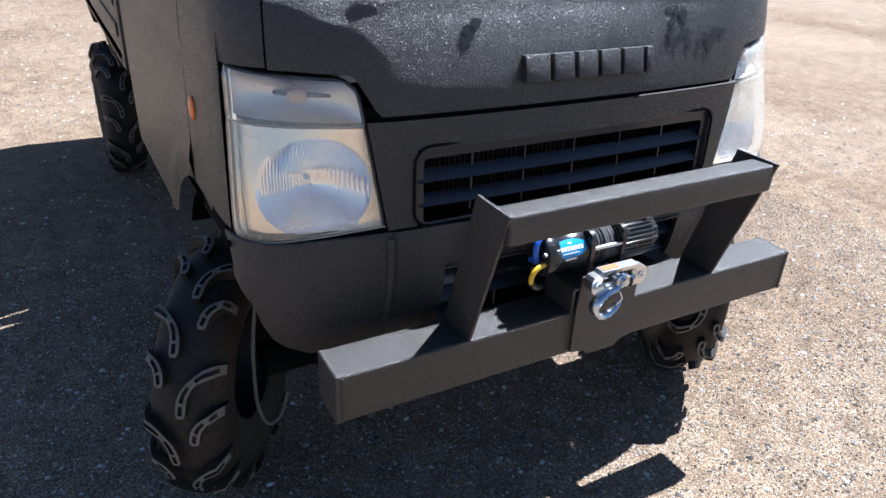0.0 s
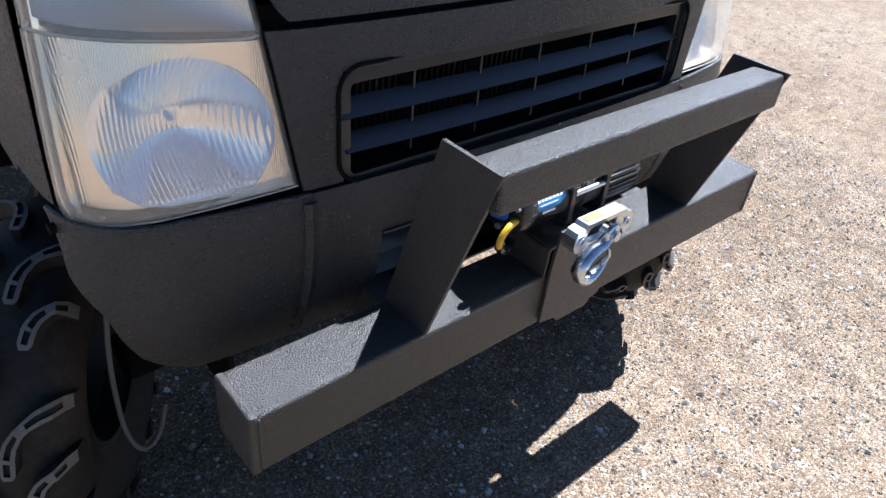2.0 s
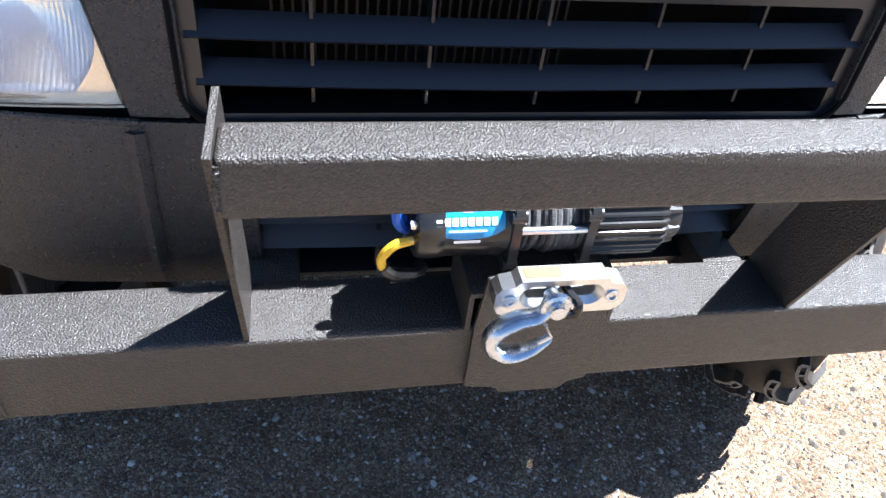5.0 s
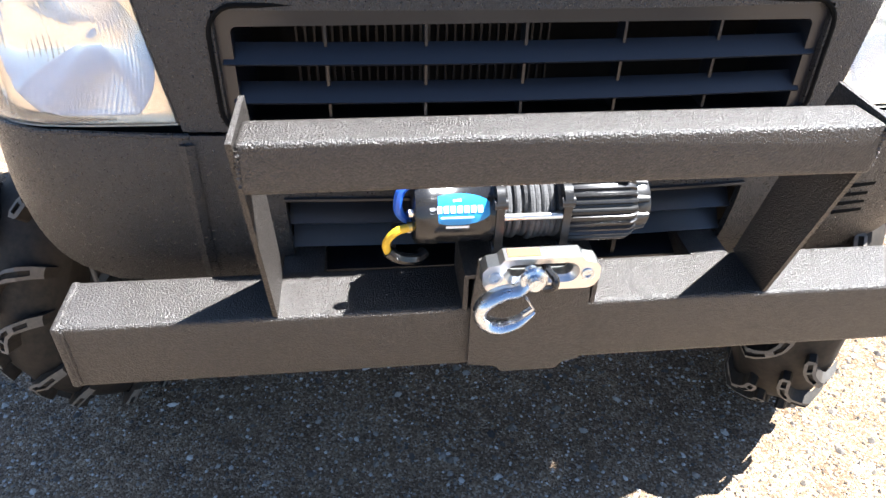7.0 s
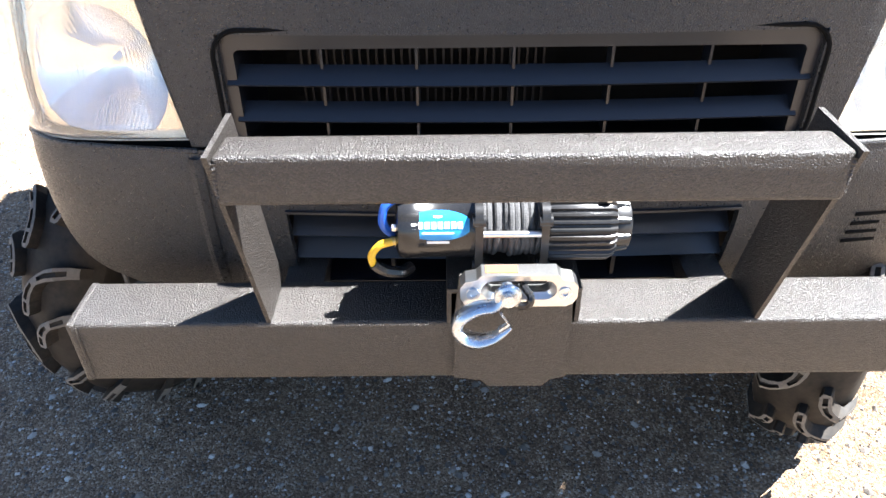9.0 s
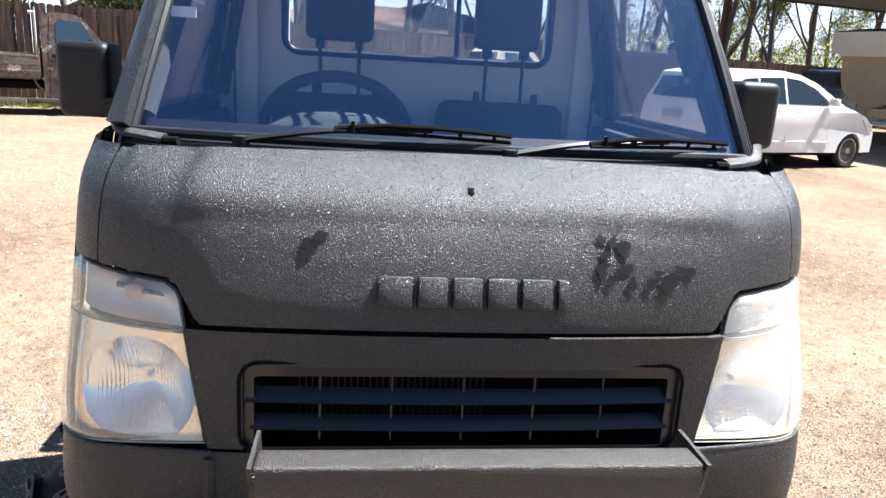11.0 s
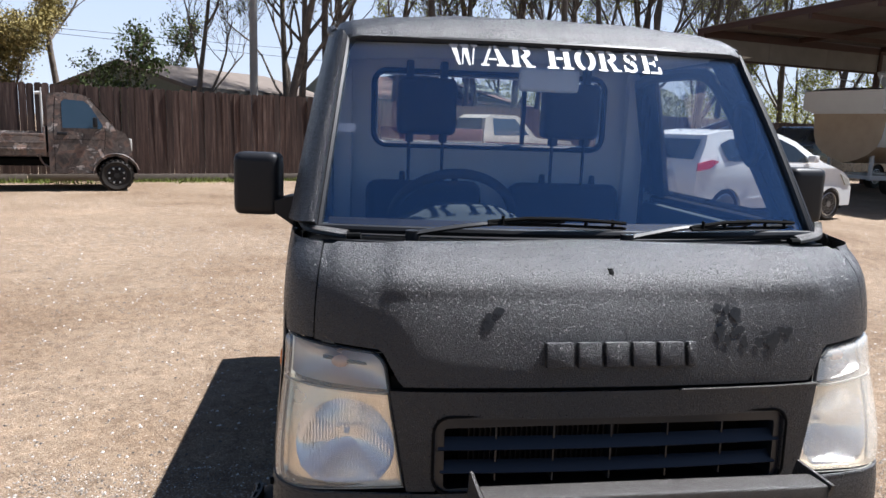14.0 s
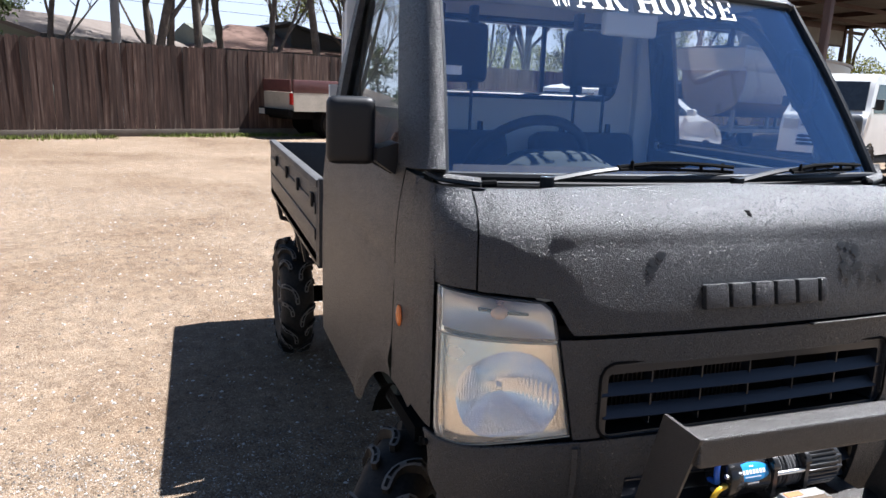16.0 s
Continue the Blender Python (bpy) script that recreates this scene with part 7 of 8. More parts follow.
def white_car():
    t = thing("hatchback_car", "white five-door hatchback car parked on the gravel", "car", at=(5.78, 10.95, 0), turn=18.0)
    w = lambda x, z: 0.90 * (1 - 0.20 * max(0, (z - 0.98) / 0.64)) * (1 - 0.09 * max(0, (abs(x - 1.3) - 1.2) / 0.8) ** 1.5) * (0.97 + 0.03 * math.sin(min(1, z / 0.7) * math.pi / 2))
    body = [(-0.66, 0.38), (-0.70, 0.60), (-0.68, 0.92), (-0.62, 1.08), (-0.46, 1.36), (-0.40, 1.53), (-0.20, 1.58), (0.3, 1.635), (0.9, 1.64), (1.35, 1.59), (1.75, 1.47), (2.45, 1.10), (2.75, 1.02), (3.10, 0.92), (3.34, 0.78), (3.44, 0.62), (3.46, 0.42)]
    bm = bmesh.new()
    slab(bm, arched(body, -0.66, 3.46, 0.28, (0.0, 2.75), 0.36), w, (0.5, 0.75, 0.98, 1.15, 1.3, 1.45), (0.4, 1.0, 1.6))
    part("body", bm, WHITEPAINT, t)
    window_set(t, [[(0.00, 1.10), (-0.16, 1.38), (0.05, 1.47), (0.34, 1.50), (0.36, 1.10)], [(0.42, 1.10), (0.40, 1.505), (0.95, 1.53), (0.98, 1.10)], [(1.04, 1.10), (1.01, 1.53), (1.35, 1.50), (1.72, 1.37), (2.02, 1.18), (2.02, 1.10)]], w, TINT)
    bm = bmesh.new()
    for (x, z), (x2, z2) in (((-0.50, 1.30), (-0.62, 1.09)),):
        vs = [bm.verts.new(p) for p in ((-0.445, -w(-0.45, 1.45) + 0.1, 1.46), (-0.445, w(-0.45, 1.45) - 0.1, 1.46), (-0.618, w(-0.6, 1.12) - 0.14, 1.11), (-0.618, -w(-0.6, 1.12) + 0.14, 1.11))]
        bm.faces.new(vs)
        for v in vs:
            v.co.x -= 0.012
    part("rear_window", bm, TINT, t)
    bm = bmesh.new()
    vs = [bm.verts.new((x + 0.01, y, z + 0.012)) for x, y, z in ((1.72, -0.62, 1.475), (1.72, 0.62, 1.475), (2.42, 0.74, 1.105), (2.42, -0.74, 1.105))]
    bm.faces.new(vs)
    part("windscreen", bm, TINT, t)
    seam_lines(t, [[(0.39, 1.50), (0.40, 1.08), (0.46, 0.62), (0.44, 0.40)], [(1.02, 1.52), (1.03, 1.0), (1.05, 0.4)], [(2.03, 1.12), (2.06, 0.95), (2.08, 0.45)]], w, CABWALL, r=0.003)
    for side in (-1, 1):
        for x in (0.56, 1.20):
            bm = bmesh.new()
            y = side * (w(x, 0.98) + 0.014)
            box(bm, (x, y - 0.014, 0.957), (x + 0.15, y - 0.001, 0.985), 0.006)
            part("door_handle", bm, WHITEPAINT, t)
        bm = bmesh.new()
        flank_panel(bm, [(0.50, 0.44), (0.50, 0.47), (2.15, 0.47), (2.15, 0.44)], w, side, 0.012, 0.012)
        part("door_moulding", bm, WHITEPAINT, t)
        bm = bmesh.new()
        flank_panel(bm, [(-0.69, 0.92), (-0.66, 1.05), (-0.36, 1.12), (-0.22, 1.09), (-0.45, 0.96)], w, side, 0.012, 0.02)
        part("tail_lamp", bm, REDLENS, t, "red tail lamp")
        bm = bmesh.new()
        flank_panel(bm, [(3.0, 0.88), (3.28, 0.78), (3.40, 0.66), (3.20, 0.68)], w, side, 0.01, 0.02)
        part("headlamp", bm, LENSEDGE, t)
        bm = bmesh.new()
        box(bm, (1.98, side * 0.96 - 0.08, 1.10), (2.10, side * 0.96 + 0.08, 1.23), 0.03)
        part("door_mirror", bm, WHITEPAINT, t)
        for x in (0.0, 2.75):
            # solid black plug stands for the shade inside the arch
            bm = bmesh.new()
            cyl(bm, (x, side * 0.50, 0.33), (x, side * 0.80, 0.33), 0.35, n=24)
            part("arch_liner", bm, DARK, t)
            simple_wheel(t, x, side * 0.78, 0.315, 0.20, side, RUBBER, SILVER, 5, hub=0.70)
    bm = bmesh.new()
    box(bm, (-0.74, -0.20, 0.78), (-0.715, 0.20, 0.90), 0.004)
    part("plate_bar", bm, PANEL, t, "plain pale plate bar")
    bm = bmesh.new()
    box(bm, (-0.70, -0.80, 0.34), (-0.60, 0.80, 0.40))
    box(bm, (-0.5, -0.8, 0.22), (3.2, 0.8, 0.30))
    part("underside", bm, DARK, t)
    bm = bmesh.new()
    cyl(bm, (-0.30, 0, 1.58), (-0.52, 0, 1.76), 0.006, n=6)
    part("aerial", bm, TRIM, t)


def white_van():
    t = thing("van", "white small cab-over van with black wheels, raised", "van", at=(13.47, 11.47, 0), turn=205.8)
    t.matrix_world = t.matrix_world @ Matrix.Scale(1.06, 4)
    w = lambda x, z: 0.75 * (1 - 0.13 * max(0, (z - 1.15) / 0.75))
    body = [(-0.55, 0.50), (-0.58, 1.2), (-0.50, 1.80), (-0.40, 1.92), (0.6, 1.96), (1.9, 1.95), (2.12, 1.90), (2.24, 1.80), (2.62, 1.22), (2.74, 1.12), (2.80, 0.95), (2.82, 0.48)]
    bm = bmesh.new()
    slab(bm, arched(body, -0.55, 2.82, 0.42, (0.0, 2.30), 0.38), w, (0.8, 1.15, 1.4, 1.65), (1.0,))
    part("body", bm, VANPAINT, t)
    window_set(t, [[(1.35, 1.22), (1.35, 1.76), (2.02, 1.76), (2.36, 1.30), (2.34, 1.22)], [(0.40, 1.22), (0.40, 1.76), (1.26, 1.76), (1.26, 1.22)], [(-0.45, 1.24), (-0.42, 1.74), (0.32, 1.76), (0.32, 1.22)]], w, TINT)
    bm = bmesh.new()
    vs = [bm.verts.new((x + 0.014, y, z + 0.01)) for x, y, z in ((2.25, -0.58, 1.79), (2.25, 0.58, 1.79), (2.60, 0.66, 1.25), (2.60, -0.66, 1.25))]
    bm.faces.new(vs)
    part("windscreen", bm, TINT, t)
    for side in (-1, 1):
        bm = bmesh.new()
        box(bm, (2.72, side * 0.55 - 0.14, 0.86), (2.835, side * 0.55 + 0.14, 1.06), 0.02)
        part("headlamp", bm, LENSEDGE, t, "grey clear headlamp")
        bm = bmesh.new()
        box(bm, (2.40, side * 0.84 - 0.07, 1.28), (2.47, side * 0.84 + 0.07, 1.48), 0.02)
        cyl(bm, (2.44, side * 0.70, 1.30), (2.44, side * 0.80, 1.33), 0.015, n=8)
        part("door_mirror", bm, TRIM, t)
        for x in (0, 2.30):
            simple_wheel(t, x, side * 0.68, 0.30, 0.22, side, RUBBER, RIMBLACK, 8, knobs=20, hub=0.58)
    # black bars stand for the shade in the grille and bumper slots
    for k in range(3):
        bm = bmesh.new()
        box(bm, (2.80, -0.36, 0.93 + 0.045 * k), (2.835, 0.36, 0.955 + 0.045 * k), 0.004)
        part("grille_slot", bm, DARK, t)
    for k in range(3):
        bm = bmesh.new()
        box(bm, (2.815, -0.40, 0.56 + 0.075 * k), (2.84, 0.40, 0.615 + 0.075 * k), 0.004)
        part("bumper_slot", bm, DARK, t)
    bm = bmesh.new()
    box(bm, (2.77, -0.14, 1.085), (2.815, 0.14, 1.12), 0.004)
    part("badge_bar", bm, PANEL, t)
    bm = bmesh.new()
    box(bm, (-0.5, -0.6, 0.34), (2.7, 0.6, 0.46), 0.02)
    part("chassis", bm, DARK, t)


def old_pickup():
    t = thing("pickup_truck", "old full-size pickup in faded cream and maroon", "truck", at=(1.15 - 0.371 * 0.98 + 0.93 * 1.25, 17.2 + 0.93 * 0.98 + 0.371 * 1.25, 0), turn=21.8)
    w = lambda x, z: 0.98 * (1 - 0.16 * max(0, (z - 1.2) / 0.7))
    bm = bmesh.new()
    slab(bm, arched([(-1.25, 0.72), (-1.27, 1.16), (1.05, 1.16)], -1.25, 1.05, 0.70, (0.0,), 0.46), w, (0.9,), (0.5,))
    part("bed_lower", bm, CREAM, t)
    for side in (-1, 1):
        bm = bmesh.new()
        y0, y1 = sorted((side * 0.90, side * 0.985))
        box(bm, (-1.27, y0, 1.162), (1.05, y1, 1.48), 0.02)
        part("bed_side", bm, MAROON, t)
        bm = bmesh.new()
        box(bm, (-1.30, side * 0.90 - 0.07, 0.86), (-1.262, side * 0.90 + 0.085, 1.15), 0.01)
        part("tail_lamp", bm, REDLENS, t)
    bm = bmesh.new()
    box(bm, (-1.29, -0.82, 1.165), (-1.24, 0.82, 1.48), 0.02)
    part("tailgate", bm, MAROON, t)
    bm = bmesh.new()
    box(bm, (-1.42, -0.96, 0.56), (-1.26, 0.96, 0.74), 0.03)
    part("bumper", bm, DARK, t, "dark rear bumper")
    bm = bmesh.new()
    box(bm, (-1.43, 0.30, 0.58), (-1.415, 0.60, 0.72))
    part("plate_bar", bm, PANEL, t)
    cab = [(1.10, 0.70), (1.10, 1.30), (1.22, 1.80), (1.40, 1.90), (2.25, 1.90), (2.42, 1.82), (2.85, 1.34), (3.0, 1.28), (4.15, 1.22), (4.28, 1.10), (4.30, 0.68)]
    bm = bmesh.new()
    slab(bm, arched(cab, 1.10, 4.30, 0.55, (3.35,), 0.46), w, (0.9, 1.22, 1.3, 1.55), (2.8,))
    part("cab", bm, CREAM, t)
    bm = bmesh.new()
    for side in (-1, 1):
        flank_panel(bm, [(1.14, 1.02), (1.14, 1.16), (4.25, 1.12), (4.25, 0.98)], w, side, 0.008, 0.006)
    part("side_stripe", bm, MAROON, t)
    window_set(t, [[(1.45, 1.34), (1.45, 1.80), (2.20, 1.80), (2.66, 1.36)]], w, TINTBLUE)
    bm = bmesh.new()
    vs = [bm.verts.new(p) for p in ((1.215, -0.70, 1.80), (1.215, 0.70, 1.80), (1.10, 0.80, 1.36), (1.10, -0.80, 1.36))]
    bm.faces.new(vs)
    bmesh.ops.translate(bm, verts=vs, vec=(-0.012, 0, 0))
    part("rear_window", bm, TINTBLUE, t)
    for x in (0.0, 3.35):
        for side in (-1, 1):
            # black cylinder fills the arch in place of its shade
            bm = bmesh.new()
            cyl(bm, (x, side * 0.5, 0.42), (x, side * 0.9, 0.42), 0.45, n=20)
            part("arch_liner", bm, DARK, t)
            simple_wheel(t, x, side * 0.84, 0.37, 0.24, side, RUBBER, SILVER, 6, hub=0.58)
    bm = bmesh.new()
    box(bm, (-1.2, -0.5, 0.48), (4.1, 0.5, 0.72), 0.02)
    part("chassis", bm, DARK, t)


def black_pickup():
    t = thing("pickup_truck", "black full-size pickup parked beyond the white car", "truck", at=(16.6, 20.8, 0), turn=200)
    w = lambda x, z: 0.98 * (1 - 0.16 * max(0, (z - 1.2) / 0.7))
    body = [(-1.25, 0.72), (-1.27, 1.42), (1.05, 1.42), (1.10, 1.42), (1.22, 1.82), (1.40, 1.92), (2.55, 1.92), (2.75, 1.84), (3.2, 1.40), (3.4, 1.34), (4.35, 1.26), (4.48, 1.10), (4.50, 0.60)]
    bm = bmesh.new()
    slab(bm, arched(body, -1.25, 4.5, 0.55, (0.0, 3.6), 0.46), w, (0.9, 1.22, 1.3, 1.55), (2.8,))
    part("body", bm, BLACKPAINT, t)
    window_set(t, [[(1.35, 1.42), (1.40, 1.82), (2.05, 1.83), (2.05, 1.42)], [(2.12, 1.42), (2.12, 1.83), (2.55, 1.82), (2.98, 1.44)]], w, TINT)
    for x in (0.0, 3.6):
        for side in (-1, 1):
            simple_wheel(t, x, side * 0.86, 0.39, 0.25, side, RUBBER, SILVER, 6, hub=0.62)
    bm = bmesh.new()
    box(bm, (4.47, -0.8, 0.80), (4.53, 0.8, 1.15), 0.02)
    part("chrome_grille", bm, CHROME, t)


def boat():
    b = thing("boat", "white motor boat with a tan lower hull under the carport", "boat", at=(12.05, 15.5, 0), turn=15)
    b.matrix_world = b.matrix_world @ Matrix.Scale(1.12, 4)
    bm = bmesh.new()
    L, n, m = 5.8, 18, 10
    # blunt tan end under a white flared rim, white topsides
    section = [(0.0, 0.85), (0.30, 0.93), (0.58, 1.06), (0.78, 1.24), (0.86, 1.45), (0.90, 1.70), (0.92, 1.97), (1.0, 2.06), (1.02, 2.28), (1.0, 2.48)]
    rows = []
    half = lambda u: 1.08 * (0.93 + 0.07 * math.sin(min(1, u * 3) * math.pi / 2)) * (1 - 0.55 * max(0, (u - 0.6) / 0.4) ** 2.2)
    drop = lambda u: -0.22 * u
    for i in range(n + 1):
        u = i / n
        pts = [(-y, z) for y, z in section[::-1]] + section[1:]
        row = []
        for y, z in pts:
            set_in = 0.30 if z < 2.0 and i == 0 else 0.0
            row.append(bm.verts.new((L * u + set_in, y * half(u), z + drop(u) * (z - 0.8) / 1.7)))
        rows.append(row)
    for p, q in zip(rows, rows[1:]):
        for j in range(len(p) - 1):
            f = bm.faces.new((p[j], p[j + 1], q[j + 1], q[j]))
            f.material_index = 1 if 6 <= j <= 11 else 0
    bm.faces.new(rows[-1])
    low = rows[0][3:-3]
    f = bm.faces.new(low)
    f.material_index = 1
    bm.faces.new(rows[0][:4] + rows[0][-4:])
    part("hull", bm, [HULL, HULLTAN], b)
    for side in (-1, 1):
        bm = bmesh.new()
        pipe(bm, [Vector((L * i / n, side * (half(i / n) + 0.01), 2.49 + drop(i / n))) for i in range(n + 1)], 0.04, 8)
        part("rub_rail", bm, PANEL, b)
    bm = bmesh.new()
    sheet(bm, lambda u, v: (L * 0.5 * u, half(0.5 * u) * (-1 + 2 * v), 2.49 + drop(0.5 * u) + 0.05 * math.sin(math.pi * v)), 12, 8)
    part("foredeck", bm, HULL, b)
    bm = bmesh.new()
    vs = box(bm, (2.4, -0.85, 2.2), (3.4, 0.85, 2.62), 0.08)
    m4 = Matrix.Translation((2.5, 0, 2.62)) @ pose(0, 0, 0, 0, -38, 0)
    box(bm, (-0.03, -0.8, 0), (0.03, 0.8, 0.55), 0.01, m=m4)
    part("console", bm, HULL, b)
    for y in (-0.55, 0.55):
        bm = bmesh.new()
        pipe(bm, [(0.5, y * 0.9, 2.48), (0.45, y, 2.80), (1.6, y * 1.7, 2.78), (1.7, y * 1.7, 2.44)], 0.014, 6)
        part("bow_rail", bm, STEEL, b)
    trailer = thing("boat_trailer", "galvanised boat trailer with dark wheels", "trailer", at=(12.05, 15.5, 0), turn=15)
    bm = bmesh.new()
    box(bm, (0.4, -0.75, 0.55), (5.2, -0.65, 0.66), 0.01)
    box(bm, (0.4, 0.65, 0.55), (5.2, 0.75, 0.66), 0.01)
    for x in (0.6, 2.2, 3.8, 5.0):
        box(bm, (x, -0.75, 0.56), (x + 0.08, 0.75, 0.65), 0.01)
    for x, z in ((0.55, 1.25), (2.2, 1.0), (4.6, 1.0)):
        for y in (-0.6, 0.6):
            box(bm, (x, y - 0.04, 0.6), (x + 0.08, y + 0.04, z), 0.01)
    box(bm, (-0.9, -0.06, 0.55), (0.5, 0.06, 0.64), 0.01)
    part("trailer_frame", bm, PANEL, trailer)
    for side in (-1, 1):
        simple_wheel(trailer, 3.6, side * 0.95, 0.32, 0.2, side, RUBBER, PANEL, 5)
    bm = bmesh.new()
    cyl(bm, (-0.8, 0, 0.0), (-0.8, 0, 0.6), 0.035, n=10)
    part("jack", bm, PANEL, trailer)


camo_truck()
white_car()
white_van()
old_pickup()
black_pickup()
boat()


# ==== carport, houses, pole ====
CP_A = Vector((10.5, 20.0, 0))  # back left post
CP_DIR = Vector((0.968, 0.25, 0))
CP_IN = Vector((0.25, -0.968, 0))
CP_TURN = 14.5


def build_carport():
    c = thing("carport", "open metal carport with red-brown posts and a pale back panel darkened for shade", "carport", kind="structure")
    front = 8.14
    for s, back in ((0.0, 0), (7.9, 0), (15.8, 0), (0.0, front), (7.9, front), (15.8, front)):
        p = CP_A + CP_DIR * s + CP_IN * back
        bm = bmesh.new()
        box(bm, (-0.08, -0.08, 0), (0.08, 0.08, 4.62 + 0.03 * back), 0.008, m=Matrix.Translation(p) @ pose(0, 0, 0, 0, 0, CP_TURN))
        part("post", bm, RUST, c)
    frame_m = Matrix.Translation(CP_A) @ pose(0, 0, 0, 0, 0, CP_TURN)
    # local: x along the back line, -y towards the yard
    rise = lambda y: 4.62 + 0.03 * -y
    bm = bmesh.new()
    nx = 110
    for k in range(nx):
        x0, x1 = -0.12 + 17.8 * k / nx, -0.12 + 17.8 * (k + 0.55) / nx
        x2 = -0.12 + 17.8 * (k + 1) / nx
        za, zb = rise(0.2) + 0.17, rise(-front - 0.3) + 0.17
        a = [bm.verts.new(frame_m @ Vector((x, y, z + dz))) for x, dz in ((x0, 0), (x1, 0), (x1 + 0.02, 0.03), (x2, 0.03)) for y, z in ((0.2, za), (-front - 0.3, zb))]
        for i in range(3):
            bm.faces.new((a[2 * i], a[2 * i + 1], a[2 * i + 3], a[2 * i + 2]))
    part("roof_sheet", bm, ROOFTIN, c, "corrugated metal roof", smooth=False)
    bm = bmesh.new()
    prism(bm, [(0.2, rise(0.2) + 0.162), (-front - 0.3, rise(-front - 0.3) + 0.162), (-front - 0.3, rise(-front - 0.3) + 0.168), (0.2, rise(0.2) + 0.168)], -0.1, 17.6, frame_m @ Matrix(((0, 0, 1, 0), (1, 0, 0, 0), (0, 1, 0, 0), (0, 0, 0, 1))))
    part("roof_lining", bm, ROOFTIN, c, "dark roof underside", smooth=False)
    for x in (-0.02, 3.95, 7.9, 11.85, 15.8):
        bm = bmesh.new()
        pts = [(0.2, rise(0.2)), (-front - 0.3, rise(-front - 0.3)), (-front - 0.3, rise(-front - 0.3) + 0.16), (0.2, rise(0.2) + 0.16)]
        prism(bm, pts, x - 0.06, x + 0.06, frame_m @ Matrix(((0, 0, 1, 0), (1, 0, 0, 0), (0, 1, 0, 0), (0, 0, 0, 1))))
        part("rafter", bm, RUST, c)
    for y in (0.12, -1.9, -3.9, -5.8, -7.85):
        bm = bmesh.new()
        box(bm, (-0.1, y - 0.05, rise(y) - 0.14), (17.6, y + 0.05, rise(y) - 0.005), m=frame_m)
        part("purlin", bm, RUST, c)
    for k in range(6):
        bm = bmesh.new()
        box(bm, (0.09 + 2.62 * k, -0.03, 3.93), (2.70 + 2.62 * k, 0.03, 4.52), 0.004, m=frame_m)
        part("back_panel", bm, BACKPANEL, c, "pale metal back panel, darkened for shade")
    bm = bmesh.new()
    box(bm, (0.09, -0.05, 4.525), (15.7, 0.05, 4.76), 0.004, m=frame_m)
    part("header_beam", bm, RUST, c)
    bm = bmesh.new()
    box(bm, (0.09, -0.05, 3.86), (15.7, 0.05, 3.925), m=frame_m)
    part("rail", bm, RUST, c)


def gable_house(name, label, at, turn, w, l, eave, ridge, wall_m, roof_m, hip=0.0):
    """A low house: its gable faces local -y; the ridge runs along +y."""
    h = thing(name, label, "house", kind="structure", at=(*at, 0), turn=turn)
    bm = bmesh.new()
    prism(bm, [(-w / 2, 0), (w / 2, 0), (w / 2, eave), (0, ridge - 0.1), (-w / 2, eave)], 0, l, Matrix(((1, 0, 0, 0), (0, 0, 1, 0), (0, 1, 0, 0), (0, 0, 0, 1))))
    part("wall", bm, wall_m, h, smooth=False)
    for s in (-1, 1):
        bm = bmesh.new()
        o = 0.45
        drop = (ridge - eave) / (w / 2) * o
        a = [(0, -o + hip, ridge), (s * (w / 2 + o), -o, eave - drop), (s * (w / 2 + o), l + o, eave - drop), (0, l + o - hip, ridge)]
        vs = [bm.verts.new(p) for p in a]
        lo = [bm.verts.new((x, y, z - 0.14)) for x, y, z in a]
        bm.faces.new(vs)
        bm.faces.new(lo[::-1])
        for i in range(4):
            bm.faces.new((vs[i], lo[i], lo[(i + 1) % 4], vs[(i + 1) % 4]))
        part("roof", bm, roof_m, h, smooth=False)
        bm = bmesh.new()
        box(bm, (s * (w / 2 + o) - 0.03, -o, eave - drop - 0.22), (s * (w / 2 + o) + 0.03, l + o, eave - drop - 0.02))
        part("fascia", bm, DARKWALL, h)
    if hip:
        bm = bmesh.new()
        o = 0.45
        drop = (ridge - eave) / (w / 2) * o
        vs = [bm.verts.new(p) for p in ((-w / 2 - o, -o, eave - drop), (w / 2 + o, -o, eave - drop), (0, -o + hip, ridge))]
        bm.faces.new(vs)
        part("hip_roof", bm, roof_m, h, smooth=False)
    for x in (-w * 0.22, w * 0.22):
        win = new("window")
        win.parent = h
        bm = bmesh.new()
        box(bm, (x - 0.5, -0.05, 1.0), (x + 0.5, 0.0, 2.1), 0.01)
        part("window_frame", bm, PANEL, win)
        bm = bmesh.new()
        box(bm, (x - 0.43, -0.058, 1.07), (x + 0.43, -0.051, 2.03))
        part("pane", bm, TINT, win)
    return h


build_carport()
gable_house("house", "low house with grey-green gable and brown-grey shingle roof", (-8.75, 28.1), -35, 6.8, 7.5, 2.75, 3.62, SIDING, SHINGLE)
gable_house("house", "low house with a red-brown hipped shingle roof", (-1.6, 33.5), -70, 7.5, 9.0, 2.75, 3.85, SIDING, SHINGLE2, hip=2.5)
shed = thing("shed", "dark flat-roofed shed beyond the fence", "shed", kind="structure", at=(4.4, 32.0, 0), turn=12)
bm = bmesh.new()
prism(bm, [(-1.6, 0), (3.2, 0), (3.2, 2.6), (-1.6, 3.75)], 0, 4.0, Matrix(((1, 0, 0, 0), (0, 0, 1, 0), (0, 1, 0, 0), (0, 0, 0, 1))))
part("wall", bm, DARKWALL, shed, smooth=False)
bm = bmesh.new()
